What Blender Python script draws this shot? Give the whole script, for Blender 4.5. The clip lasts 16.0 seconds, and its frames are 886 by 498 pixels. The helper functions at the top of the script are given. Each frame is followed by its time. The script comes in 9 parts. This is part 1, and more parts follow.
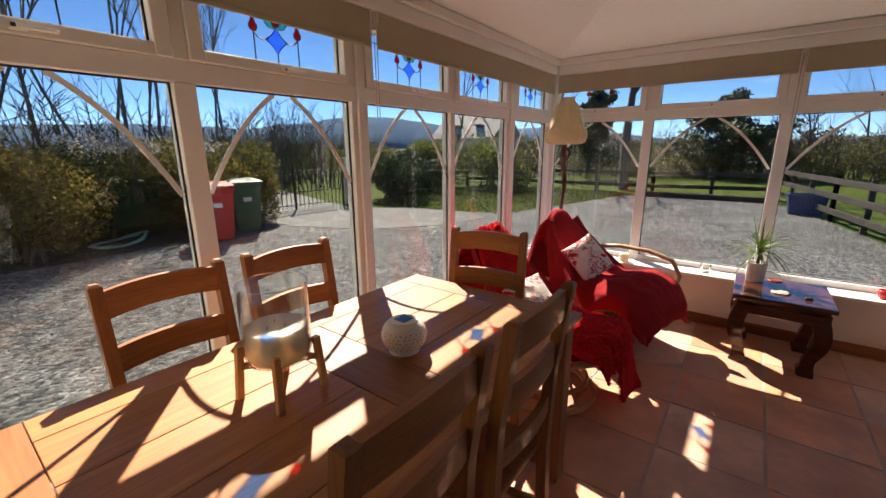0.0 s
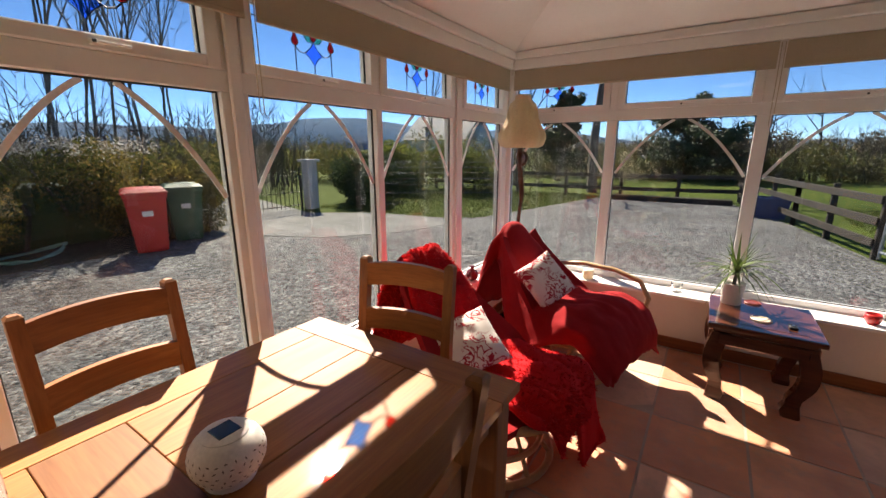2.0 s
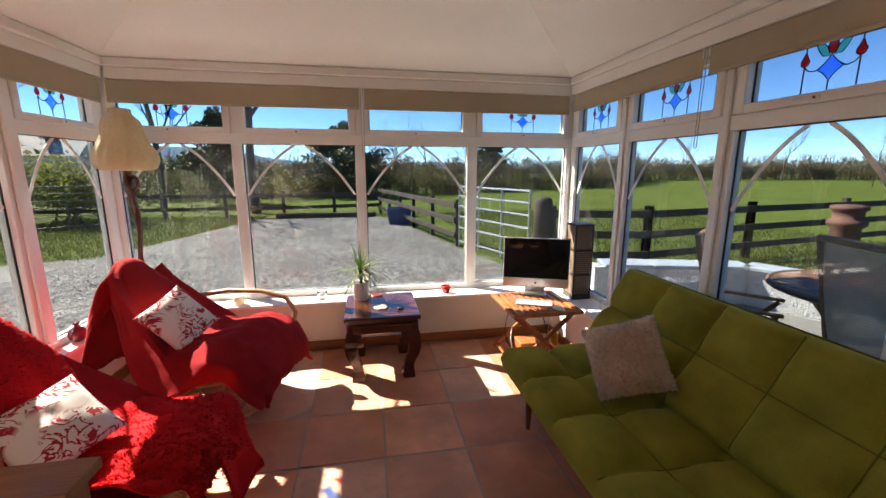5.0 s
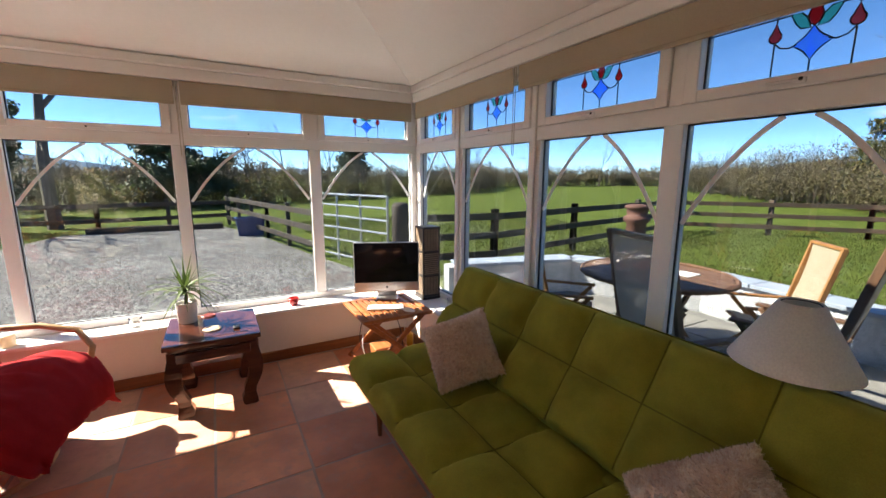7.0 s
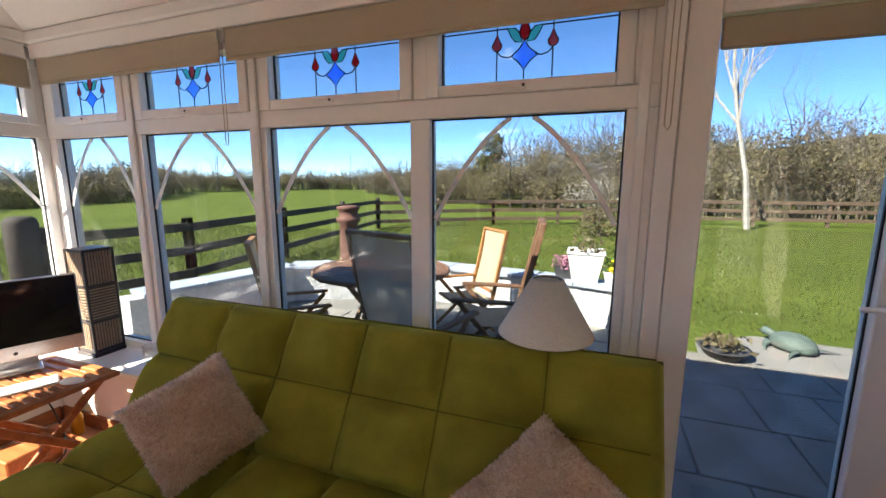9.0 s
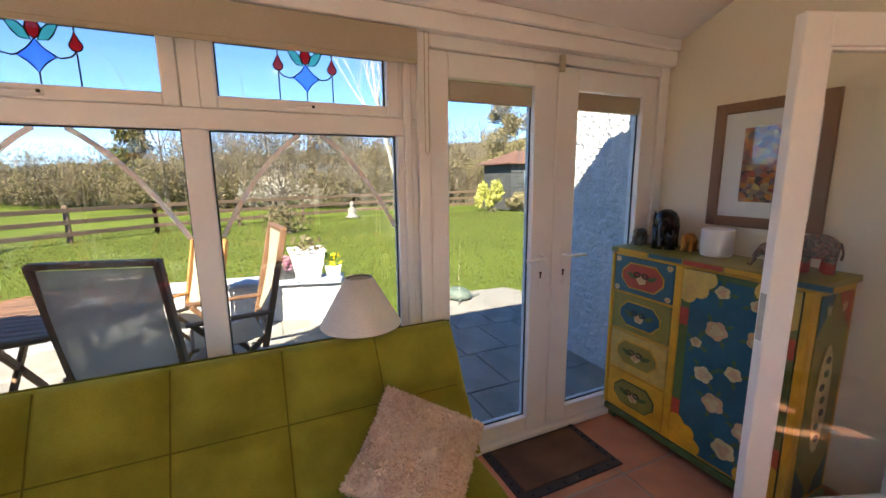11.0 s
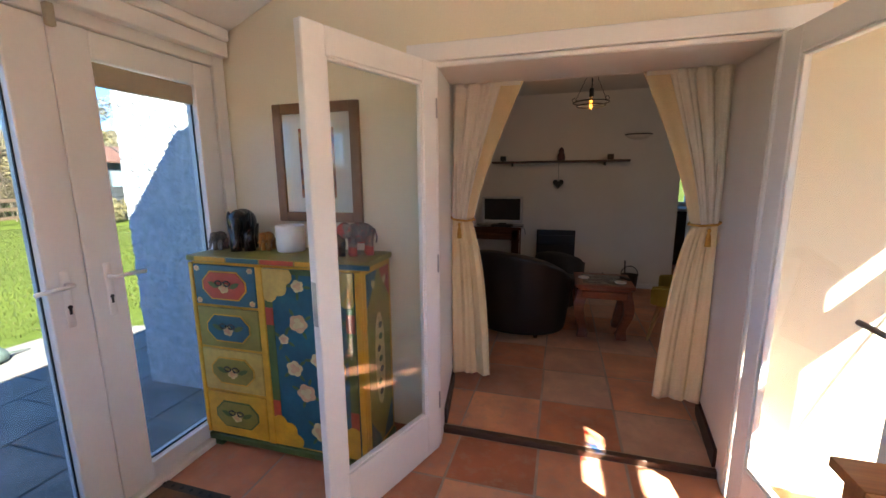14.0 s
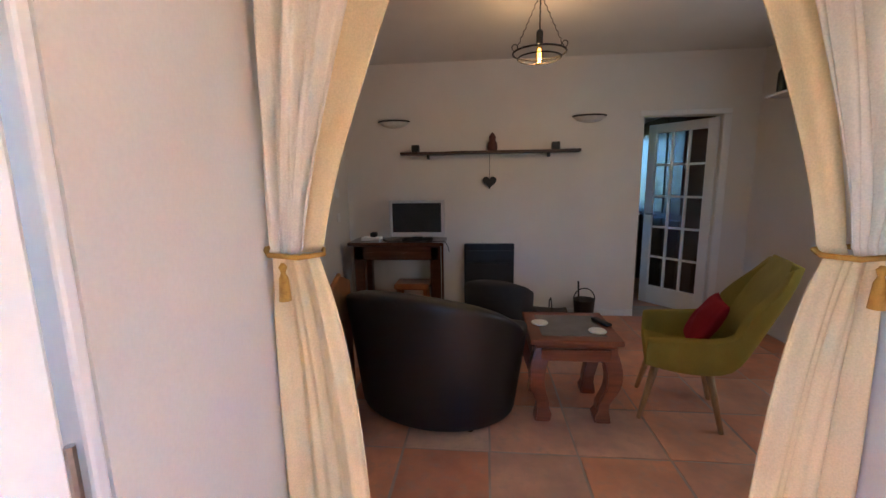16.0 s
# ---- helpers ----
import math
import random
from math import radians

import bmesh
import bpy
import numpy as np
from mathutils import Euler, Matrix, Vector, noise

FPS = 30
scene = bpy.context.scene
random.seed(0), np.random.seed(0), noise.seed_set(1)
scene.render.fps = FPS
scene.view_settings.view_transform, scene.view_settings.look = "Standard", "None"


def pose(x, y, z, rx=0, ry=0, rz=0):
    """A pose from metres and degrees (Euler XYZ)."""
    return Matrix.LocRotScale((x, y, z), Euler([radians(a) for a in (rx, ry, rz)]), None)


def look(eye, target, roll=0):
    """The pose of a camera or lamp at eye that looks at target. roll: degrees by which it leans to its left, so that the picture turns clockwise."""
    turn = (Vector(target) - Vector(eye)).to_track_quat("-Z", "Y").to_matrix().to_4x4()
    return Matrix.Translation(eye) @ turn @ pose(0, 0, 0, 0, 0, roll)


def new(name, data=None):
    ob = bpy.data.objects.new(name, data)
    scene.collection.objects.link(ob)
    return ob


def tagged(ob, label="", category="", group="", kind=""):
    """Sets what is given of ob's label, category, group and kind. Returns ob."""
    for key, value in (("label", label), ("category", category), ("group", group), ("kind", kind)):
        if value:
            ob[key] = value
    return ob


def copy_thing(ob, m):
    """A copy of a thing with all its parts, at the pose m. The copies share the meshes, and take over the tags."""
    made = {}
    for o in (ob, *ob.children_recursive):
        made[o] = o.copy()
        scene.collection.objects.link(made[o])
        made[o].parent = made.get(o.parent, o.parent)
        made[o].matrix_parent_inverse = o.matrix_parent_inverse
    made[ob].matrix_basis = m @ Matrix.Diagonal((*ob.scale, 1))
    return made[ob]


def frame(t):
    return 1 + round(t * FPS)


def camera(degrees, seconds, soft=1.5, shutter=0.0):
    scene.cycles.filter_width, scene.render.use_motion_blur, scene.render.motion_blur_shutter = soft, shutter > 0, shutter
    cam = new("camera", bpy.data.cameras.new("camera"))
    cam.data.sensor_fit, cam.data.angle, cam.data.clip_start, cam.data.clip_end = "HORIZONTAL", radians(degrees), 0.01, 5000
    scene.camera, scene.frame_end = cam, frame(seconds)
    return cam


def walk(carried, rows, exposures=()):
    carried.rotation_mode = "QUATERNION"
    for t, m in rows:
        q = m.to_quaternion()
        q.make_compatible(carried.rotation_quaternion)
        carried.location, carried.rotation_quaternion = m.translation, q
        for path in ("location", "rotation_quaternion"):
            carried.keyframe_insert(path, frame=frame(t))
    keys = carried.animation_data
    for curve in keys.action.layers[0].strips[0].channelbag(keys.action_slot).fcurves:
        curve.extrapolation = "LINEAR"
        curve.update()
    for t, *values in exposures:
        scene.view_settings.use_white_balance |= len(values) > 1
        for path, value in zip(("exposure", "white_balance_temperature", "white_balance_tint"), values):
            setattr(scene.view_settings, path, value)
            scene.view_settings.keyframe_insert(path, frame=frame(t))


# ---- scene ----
cam = camera(95.3, 16.0)
PATH = [
    (0, (0.42, 0.251, 1.455), (-0.749, 1.799, 0.972), -0.3),
    (0.5, (0.315, 0.376, 1.477), (-0.855, 1.925, 0.993), -0.2),
    (1, (0.288, 0.518, 1.47), (-0.867, 2.077, 0.985), -0.2),
    (1.5, (0.313, 0.704, 1.471), (-0.83, 2.273, 0.989), -0.2),
    (2, (0.344, 0.812, 1.472), (-0.727, 2.432, 0.994), -0.1),
    (2.5, (0.378, 0.876, 1.488), (-0.484, 2.622, 1.032), -0.1),
    (3, (0.419, 0.904, 1.488), (-0.121, 2.784, 1.07), 0.0),
    (3.5, (0.505, 0.898, 1.491), (0.252, 2.839, 1.08), 0.2),
    (4, (0.573, 0.875, 1.498), (0.541, 2.833, 1.092), 0.2),
    (6.3, (0.715, 0.739, 1.49), (1.437, 2.57, 1.135), 0.1),
    (6.5, (0.762, 0.734, 1.491), (1.522, 2.549, 1.132), 0.2),
    (7, (0.781, 0.785, 1.474), (1.742, 2.504, 1.124), 0.3),
    (7.5, (0.767, 0.866, 1.469), (2.046, 2.364, 1.121), 0.2),
    (8, (0.802, 0.934, 1.445), (2.352, 2.149, 1.099), 0.1),
    (8.5, (0.901, 1.027, 1.426), (2.619, 1.995, 1.096), 0.3),
    (10.8, (0.703, 1.62, 1.509), (2.552, 0.943, 1.158), -0.6),
    (11, (0.691, 1.641, 1.507), (2.484, 0.825, 1.158), -0.6),
    (11.5, (0.668, 1.705, 1.516), (2.205, 0.473, 1.169), -0.6),
    (12, (0.619, 1.71, 1.517), (1.892, 0.206, 1.175), -0.7),
    (12.5, (0.582, 1.706, 1.515), (1.608, 0.023, 1.172), -0.6),
    (13, (0.573, 1.679, 1.514), (1.401, -0.108, 1.165), -0.6),
    (13.5, (0.576, 1.557, 1.49), (1.254, -0.291, 1.136), -0.6),
    (14, (0.604, 1.314, 1.477), (1.154, -0.577, 1.124), -0.5),
    (14.5, (0.683, 1.027, 1.451), (1.142, -0.888, 1.102), -0.4),
    (15, (0.742, 0.655, 1.448), (1.103, -1.281, 1.098), -0.6),
    (15.5, (0.702, 0.219, 1.415), (0.965, -1.734, 1.076), -0.8),
    (15.8, (0.684, -0.021, 1.427), (0.917, -1.977, 1.082), -0.7),
    (16, (0.708, -0.217, 1.387), (0.905, -2.18, 1.056), -0.9),
]
walk(cam, [(t, look(eye, target, roll)) for t, eye, target, roll in PATH],
     [(0, 2.2, 7300, 15), (2, 2.25, 7300, 15), (4, 2.55, 7100, 12), (6.5, 2.8, 7000, 12), (8.5, 3.0, 6900, 12), (11, 3.72, 7700, 14), (12, 3.95, 7500, 14), (13, 4.1, 7100, 12), (14, 4.2, 6800, 9), (15, 4.75, 6600, 5), (15.5, 5.2, 6200, 5), (16, 5.45, 6000, 6)])

# ---------- world and sun ----------
SUN = Vector((-0.99, 0.78, 1.116)).normalized()
world = bpy.data.worlds.new("sky")
scene.world = world
world.use_nodes = True
wn, wl = world.node_tree.nodes, world.node_tree.links
wn.clear()
sky = wn.new("ShaderNodeTexSky")
sky.sky_type = "NISHITA"
sky.sun_disc = False
sky.sun_elevation = math.asin(SUN.z)
sky.sun_rotation = math.atan2(SUN.x, SUN.y) % (2 * math.pi)
sky.air_density, sky.dust_density, sky.ozone_density, sky.altitude = 0.6, 0.0, 4.0, 3000
coord = wn.new("ShaderNodeTexCoord")
stretch = wn.new("ShaderNodeMapping")
stretch.inputs["Scale"].default_value = (2.2, 2.2, 7.0)
wl.new(coord.outputs["Generated"], stretch.inputs["Vector"])
cloud = wn.new("ShaderNodeTexNoise")
cloud.inputs["Scale"].default_value = 1.6
cloud.inputs["Detail"].default_value = 7.0
cloud.inputs["Roughness"].default_value = 0.55
wl.new(stretch.outputs["Vector"], cloud.inputs["Vector"])
cramp = wn.new("ShaderNodeValToRGB")
cramp.color_ramp.elements[0].position, cramp.color_ramp.elements[1].position = 0.65, 0.88
cramp.color_ramp.elements[0].color, cramp.color_ramp.elements[1].color = (0, 0, 0, 1), (0.85, 0.85, 0.85, 1)
wl.new(cloud.outputs["Fac"], cramp.inputs["Fac"])
cmix = wn.new("ShaderNodeMixRGB")
cmix.inputs["Color2"].default_value = (4.8, 5.1, 5.6, 1)
wl.new(cramp.outputs["Color"], cmix.inputs["Fac"])
deep = wn.new("ShaderNodeHueSaturation")
deep.inputs["Saturation"].default_value, deep.inputs["Value"].default_value = 1.14, 0.60
wl.new(sky.outputs["Color"], deep.inputs["Color"])
wl.new(deep.outputs["Color"], cmix.inputs["Color1"])
bg = wn.new("ShaderNodeBackground")
bg.inputs["Strength"].default_value = 0.15
wl.new(cmix.outputs["Color"], bg.inputs["Color"])
wout = wn.new("ShaderNodeOutputWorld")
wl.new(bg.outputs["Background"], wout.inputs["Surface"])

sun_data = bpy.data.lights.new("sun", "SUN")
sun_data.energy, sun_data.angle, sun_data.color = 3.6, radians(0.55), (1.0, 0.95, 0.87)
sun = new("sun", sun_data)
sun.matrix_world = look(SUN * 40, (0, 0, 0))

# ---------- building helpers ----------
def thing(name, label="", category="", group="", m=None, kind=""):
    ob = new(name)
    ob.empty_display_size = 0.05
    if m is not None:
        ob.matrix_basis = m
    return tagged(ob, label, category, group, kind)


def mesh_of(name, bm, mat, smooth=False):
    me = bpy.data.meshes.new(name)
    bm.normal_update()
    bm.to_mesh(me)
    bm.free()
    if smooth:
        me.shade_smooth()
    me.materials.append(mat)
    return me


def part(name, bm, mat, parent=None, label="", smooth=False, shadow=True):
    ob = new(name, mesh_of(name, bm, mat, smooth))
    ob.parent = parent
    ob.visible_shadow = shadow
    return tagged(ob, label)


def solid(name, bm, mat, label="", category="", kind="", group="", smooth=False):
    return tagged(part(name, bm, mat, None, label, smooth), label, category, group, kind)


def bx(bm, x0, y0, z0, x1, y1, z1, bev=0.0, seg=1):
    m = Matrix.LocRotScale(((x0 + x1) / 2, (y0 + y1) / 2, (z0 + z1) / 2), None, (abs(x1 - x0), abs(y1 - y0), abs(z1 - z0)))
    got = bmesh.ops.create_cube(bm, size=1.0, matrix=m)
    if bev:
        es = {e for v in got["verts"] for e in v.link_edges}
        bmesh.ops.bevel(bm, geom=list(es), offset=bev, segments=seg, affect="EDGES", profile=0.5)
    return bm


def box(x0, y0, z0, x1, y1, z1, bev=0.0, seg=1):
    return bx(bmesh.new(), x0, y0, z0, x1, y1, z1, bev, seg)


def bar(bm, p0, p1, w, h, bev=0.0, up=(0, 0, 1)):
    """A square bar from p0 to p1, w wide and h high."""
    p0, p1 = Vector(p0), Vector(p1)
    d = (p1 - p0)
    z = d.normalized()
    u = Vector(up)
    if abs(z.dot(u)) > 0.98:
        u = Vector((1, 0, 0))
    x = u.cross(z).normalized()
    y = z.cross(x)
    m = Matrix((x, y, z)).transposed().to_4x4()
    m.translation = (p0 + p1) / 2
    got = bmesh.ops.create_cube(bm, size=1.0, matrix=m @ Matrix.Diagonal((w, h, d.length, 1)))
    if bev:
        es = {e for v in got["verts"] for e in v.link_edges}
        bmesh.ops.bevel(bm, geom=list(es), offset=bev, segments=1, affect="EDGES")
    return bm


def rings(bm, loops, closed_ends=True, wrap=True):
    vs = [[bm.verts.new(p) for p in lp] for lp in loops]
    n = len(vs[0])
    for a, b in zip(vs, vs[1:]):
        for i in range(n if wrap else n - 1):
            j = (i + 1) % n
            bm.faces.new((a[i], a[j], b[j], b[i]))
    if closed_ends and wrap:
        bm.faces.new(list(reversed(vs[0])))
        bm.faces.new(vs[-1])
    return bm


def lathe(bm, prof, c=(0, 0, 0), n=24, ends=True, lobes=0, depth=0.0):
    loops = []
    for r, z in prof:
        lp = []
        for i in range(n):
            a = 2 * math.pi * i / n
            k = r * (1 + depth * (abs(math.cos(lobes * a / 2)) - 0.6)) if lobes else r
            lp.append((c[0] + k * math.cos(a), c[1] + k * math.sin(a), c[2] + z))
        loops.append(lp)
    return rings(bm, loops, ends)


def tube(bm, pts, r, n=8, ends=True):
    pts = [Vector(p) for p in pts]
    rr = r if isinstance(r, (list, tuple)) else [r] * len(pts)
    loops, ref = [], None
    for i, p in enumerate(pts):
        d = (pts[min(i + 1, len(pts) - 1)] - pts[max(i - 1, 0)]).normalized()
        if ref is None:
            ref = Vector((0, 0, 1)) if abs(d.z) < 0.9 else Vector((1, 0, 0))
        x = (ref - d * ref.dot(d)).normalized()
        y = d.cross(x)
        ref = x
        loops.append([p + (x * math.cos(2 * math.pi * k / n) + y * math.sin(2 * math.pi * k / n)) * rr[i] for k in range(n)])
    return rings(bm, loops, ends)


def closed_tube(bm, pts, r, n=8):
    pts = [Vector(p) for p in pts]
    m = len(pts)
    vs = []
    for i, p in enumerate(pts):
        d = (pts[(i + 1) % m] - pts[i - 1]).normalized()
        u = Vector((0, 0, 1)) if abs(d.z) < 0.8 else Vector((1, 0, 0))
        x = (u - d * u.dot(d)).normalized()
        y = d.cross(x)
        vs.append([bm.verts.new(p + (x * math.cos(2 * math.pi * k / n) + y * math.sin(2 * math.pi * k / n)) * r) for k in range(n)])
    for i in range(m):
        a, b = vs[i], vs[(i + 1) % m]
        for k in range(n):
            bm.faces.new((a[k], a[(k + 1) % n], b[(k + 1) % n], b[k]))
    return bm


def prism(bm, poly, lo, hi, axis="z"):
    """A flat outline carried from lo to hi along an axis."""
    def at(p, h):
        return {"z": (p[0], p[1], h), "y": (p[0], h, p[1]), "x": (h, p[0], p[1])}[axis]
    return rings(bm, [[at(p, lo) for p in poly], [at(p, hi) for p in poly]])


def fix(bm):
    bmesh.ops.recalc_face_normals(bm, faces=bm.faces)
    return bm


def sheet(bm, rows):
    return rings(bm, rows, False, False)


def text_bm(s, size):
    cu = bpy.data.curves.new("word", "FONT")
    cu.body, cu.size, cu.align_x, cu.align_y, cu.extrude = s, size, "CENTER", "CENTER", 0.0008
    ob = bpy.data.objects.new("word", cu)
    me = ob.to_mesh()
    bm = bmesh.new()
    bm.from_mesh(me)
    ob.to_mesh_clear()
    bpy.data.objects.remove(ob)
    return bm


# ---------- materials ----------
def base_mat(name):
    m = bpy.data.materials.new(name)
    m.use_nodes = True
    nt = m.node_tree
    return m, nt, nt.nodes["Principled BSDF"]


def mapped(nt, scale=(1, 1, 1), rot=(0, 0, 0)):
    tc = nt.nodes.new("ShaderNodeTexCoord")
    mp = nt.nodes.new("ShaderNodeMapping")
    mp.inputs["Scale"].default_value = scale
    mp.inputs["Rotation"].default_value = rot
    nt.links.new(tc.outputs["Object"], mp.inputs["Vector"])
    return mp.outputs["Vector"]


def noise_tex(nt, vec, scale, detail=4.0, rough=0.55, dist=0.0):
    n = nt.nodes.new("ShaderNodeTexNoise")
    n.inputs["Scale"].default_value, n.inputs["Detail"].default_value = scale, detail
    n.inputs["Roughness"].default_value, n.inputs["Distortion"].default_value = rough, dist
    nt.links.new(vec, n.inputs["Vector"])
    return n.outputs["Fac"]


def ramp(nt, fac, stops):
    r = nt.nodes.new("ShaderNodeValToRGB")
    e = r.color_ramp.elements
    while len(e) < len(stops):
        e.new(0.5)
    for el, (p, c) in zip(e, stops):
        el.position, el.color = p, (*c, 1)
    nt.links.new(fac, r.inputs["Fac"])
    return r.outputs["Color"]


def mix(nt, a, b, fac, mode="MIX"):
    m = nt.nodes.new("ShaderNodeMixRGB")
    m.blend_type = mode
    for s, v in ((m.inputs["Color1"], a), (m.inputs["Color2"], b), (m.inputs["Fac"], fac)):
        if isinstance(v, (int, float)):
            s.default_value = v if s.type == "VALUE" else (v, v, v, 1)
        elif isinstance(v, tuple):
            s.default_value = (*v, 1)
        else:
            nt.links.new(v, s)
    return m.outputs["Color"]


def bumped(nt, p, height, strength, dist=0.002):
    b = nt.nodes.new("ShaderNodeBump")
    b.inputs["Strength"].default_value, b.inputs["Distance"].default_value = strength, dist
    nt.links.new(height, b.inputs["Height"])
    nt.links.new(b.outputs["Normal"], p.inputs["Normal"])


def plain(name, c1, c2=None, scale=6.0, fine=90.0, rough=0.5, metal=0.0, bump=0.15, dist=0.001, stretch=(1, 1, 1), sheen=0.0, coat=0.0, spec=0.5, trans=0.0, grit=0.5):
    """A surface of two near colours, mottled at a large and a fine scale."""
    m, nt, p = base_mat(name)
    c2 = c2 or tuple(v * 0.82 for v in c1)
    v = mapped(nt, stretch)
    big, small = noise_tex(nt, v, scale), noise_tex(nt, v, fine, 3.0)
    col = ramp(nt, big, [(0.3, c2), (0.7, c1)])
    col = mix(nt, col, mix(nt, col, ramp(nt, small, [(0.3, (0.8, 0.8, 0.8)), (0.7, (1.1, 1.1, 1.1))]), 1.0, "MULTIPLY"), grit)
    nt.links.new(col, p.inputs["Base Color"])
    p.inputs["Roughness"].default_value, p.inputs["Metallic"].default_value = rough, metal
    p.inputs["Specular IOR Level"].default_value = spec
    if sheen:
        p.inputs["Sheen Weight"].default_value, p.inputs["Sheen Roughness"].default_value = sheen, 0.4
        p.inputs["Sheen Tint"].default_value = (*c1, 1)
    if coat:
        p.inputs["Coat Weight"].default_value, p.inputs["Coat Roughness"].default_value = coat, 0.12
    if trans:
        t = nt.nodes.new("ShaderNodeBsdfTranslucent")
        nt.links.new(col, t.inputs["Color"])
        ms = nt.nodes.new("ShaderNodeMixShader")
        ms.inputs["Fac"].default_value = trans
        nt.links.new(p.outputs["BSDF"], ms.inputs[1])
        nt.links.new(t.outputs["BSDF"], ms.inputs[2])
        nt.links.new(ms.outputs["Shader"], nt.nodes["Material Output"].inputs["Surface"])
    if bump:
        bumped(nt, p, small, bump, dist)
    return m


def wood(name, light, dark, axis="x", rough=0.35, coat=0.3, grain=1.0):
    m, nt, p = base_mat(name)
    along, across = 1.6 * grain, 26.0 * grain
    sc = {"x": (along, across, across), "y": (across, along, across), "z": (across, across, along)}[axis]
    v = mapped(nt, sc)
    g = noise_tex(nt, v, 1.0, 6.0, 0.6, 0.6)
    f = noise_tex(nt, v, 5.0, 3.0)
    mid = tuple((a + b) / 2 for a, b in zip(light, dark))
    col = ramp(nt, g, [(0.28, dark), (0.5, mid), (0.72, light)])
    info = nt.nodes.new("ShaderNodeObjectInfo")
    var = ramp(nt, info.outputs["Random"], [(0.0, (0.8, 0.78, 0.76)), (1.0, (1.12, 1.1, 1.06))])
    col = mix(nt, col, var, 1.0, "MULTIPLY")
    col = mix(nt, col, mix(nt, col, ramp(nt, f, [(0.35, (0.7, 0.68, 0.65)), (0.6, (1.05, 1.05, 1.05))]), 1.0, "MULTIPLY"), 0.45)
    nt.links.new(col, p.inputs["Base Color"])
    rr = nt.nodes.new("ShaderNodeMapRange")
    rr.inputs["To Min"].default_value, rr.inputs["To Max"].default_value = rough - 0.07, rough + 0.12
    nt.links.new(g, rr.inputs["Value"])
    nt.links.new(rr.outputs["Result"], p.inputs["Roughness"])
    if coat:
        p.inputs["Coat Weight"].default_value, p.inputs["Coat Roughness"].default_value = coat, 0.06
    p.inputs["Specular IOR Level"].default_value = 0.3
    bumped(nt, p, f, 0.12, 0.0006)
    return m


def tile_mat(name, cols, rough=0.35):
    """Fired clay: each piece takes its own tone, with cloudy burn marks on it."""
    m, nt, p = base_mat(name)
    v = mapped(nt)
    info = nt.nodes.new("ShaderNodeObjectInfo")
    own = ramp(nt, info.outputs["Random"], [(i / (len(cols) - 1), c) for i, c in enumerate(cols)])
    off = nt.nodes.new("ShaderNodeVectorMath")
    off.operation = "MULTIPLY_ADD"
    cmb = nt.nodes.new("ShaderNodeCombineXYZ")
    nt.links.new(info.outputs["Random"], cmb.inputs[0])
    nt.links.new(info.outputs["Random"], cmb.inputs[1])
    nt.links.new(cmb.outputs[0], off.inputs[0])
    off.inputs[1].default_value = (37, 91, 13)
    nt.links.new(v, off.inputs[2])
    vv = off.outputs["Vector"]
    big, mid, small = noise_tex(nt, vv, 3.2, 5.0), noise_tex(nt, vv, 14.0, 5.0, 0.65), noise_tex(nt, vv, 120.0, 2.0)
    col = mix(nt, own, mix(nt, own, ramp(nt, big, [(0.3, (0.62, 0.6, 0.62)), (0.68, (1.15, 1.1, 1.05))]), 1.0, "MULTIPLY"), 0.85)
    col = mix(nt, col, (0.40, 0.29, 0.22), ramp(nt, mid, [(0.50, (0, 0, 0)), (0.74, (0.65, 0.65, 0.65))]))
    nt.links.new(col, p.inputs["Base Color"])
    rr = nt.nodes.new("ShaderNodeMapRange")
    rr.inputs["To Min"].default_value, rr.inputs["To Max"].default_value = rough - 0.08, rough + 0.16
    nt.links.new(mid, rr.inputs["Value"])
    nt.links.new(rr.outputs["Result"], p.inputs["Roughness"])
    bumped(nt, p, mix(nt, mid, small, 0.3), 0.25, 0.002)
    return m


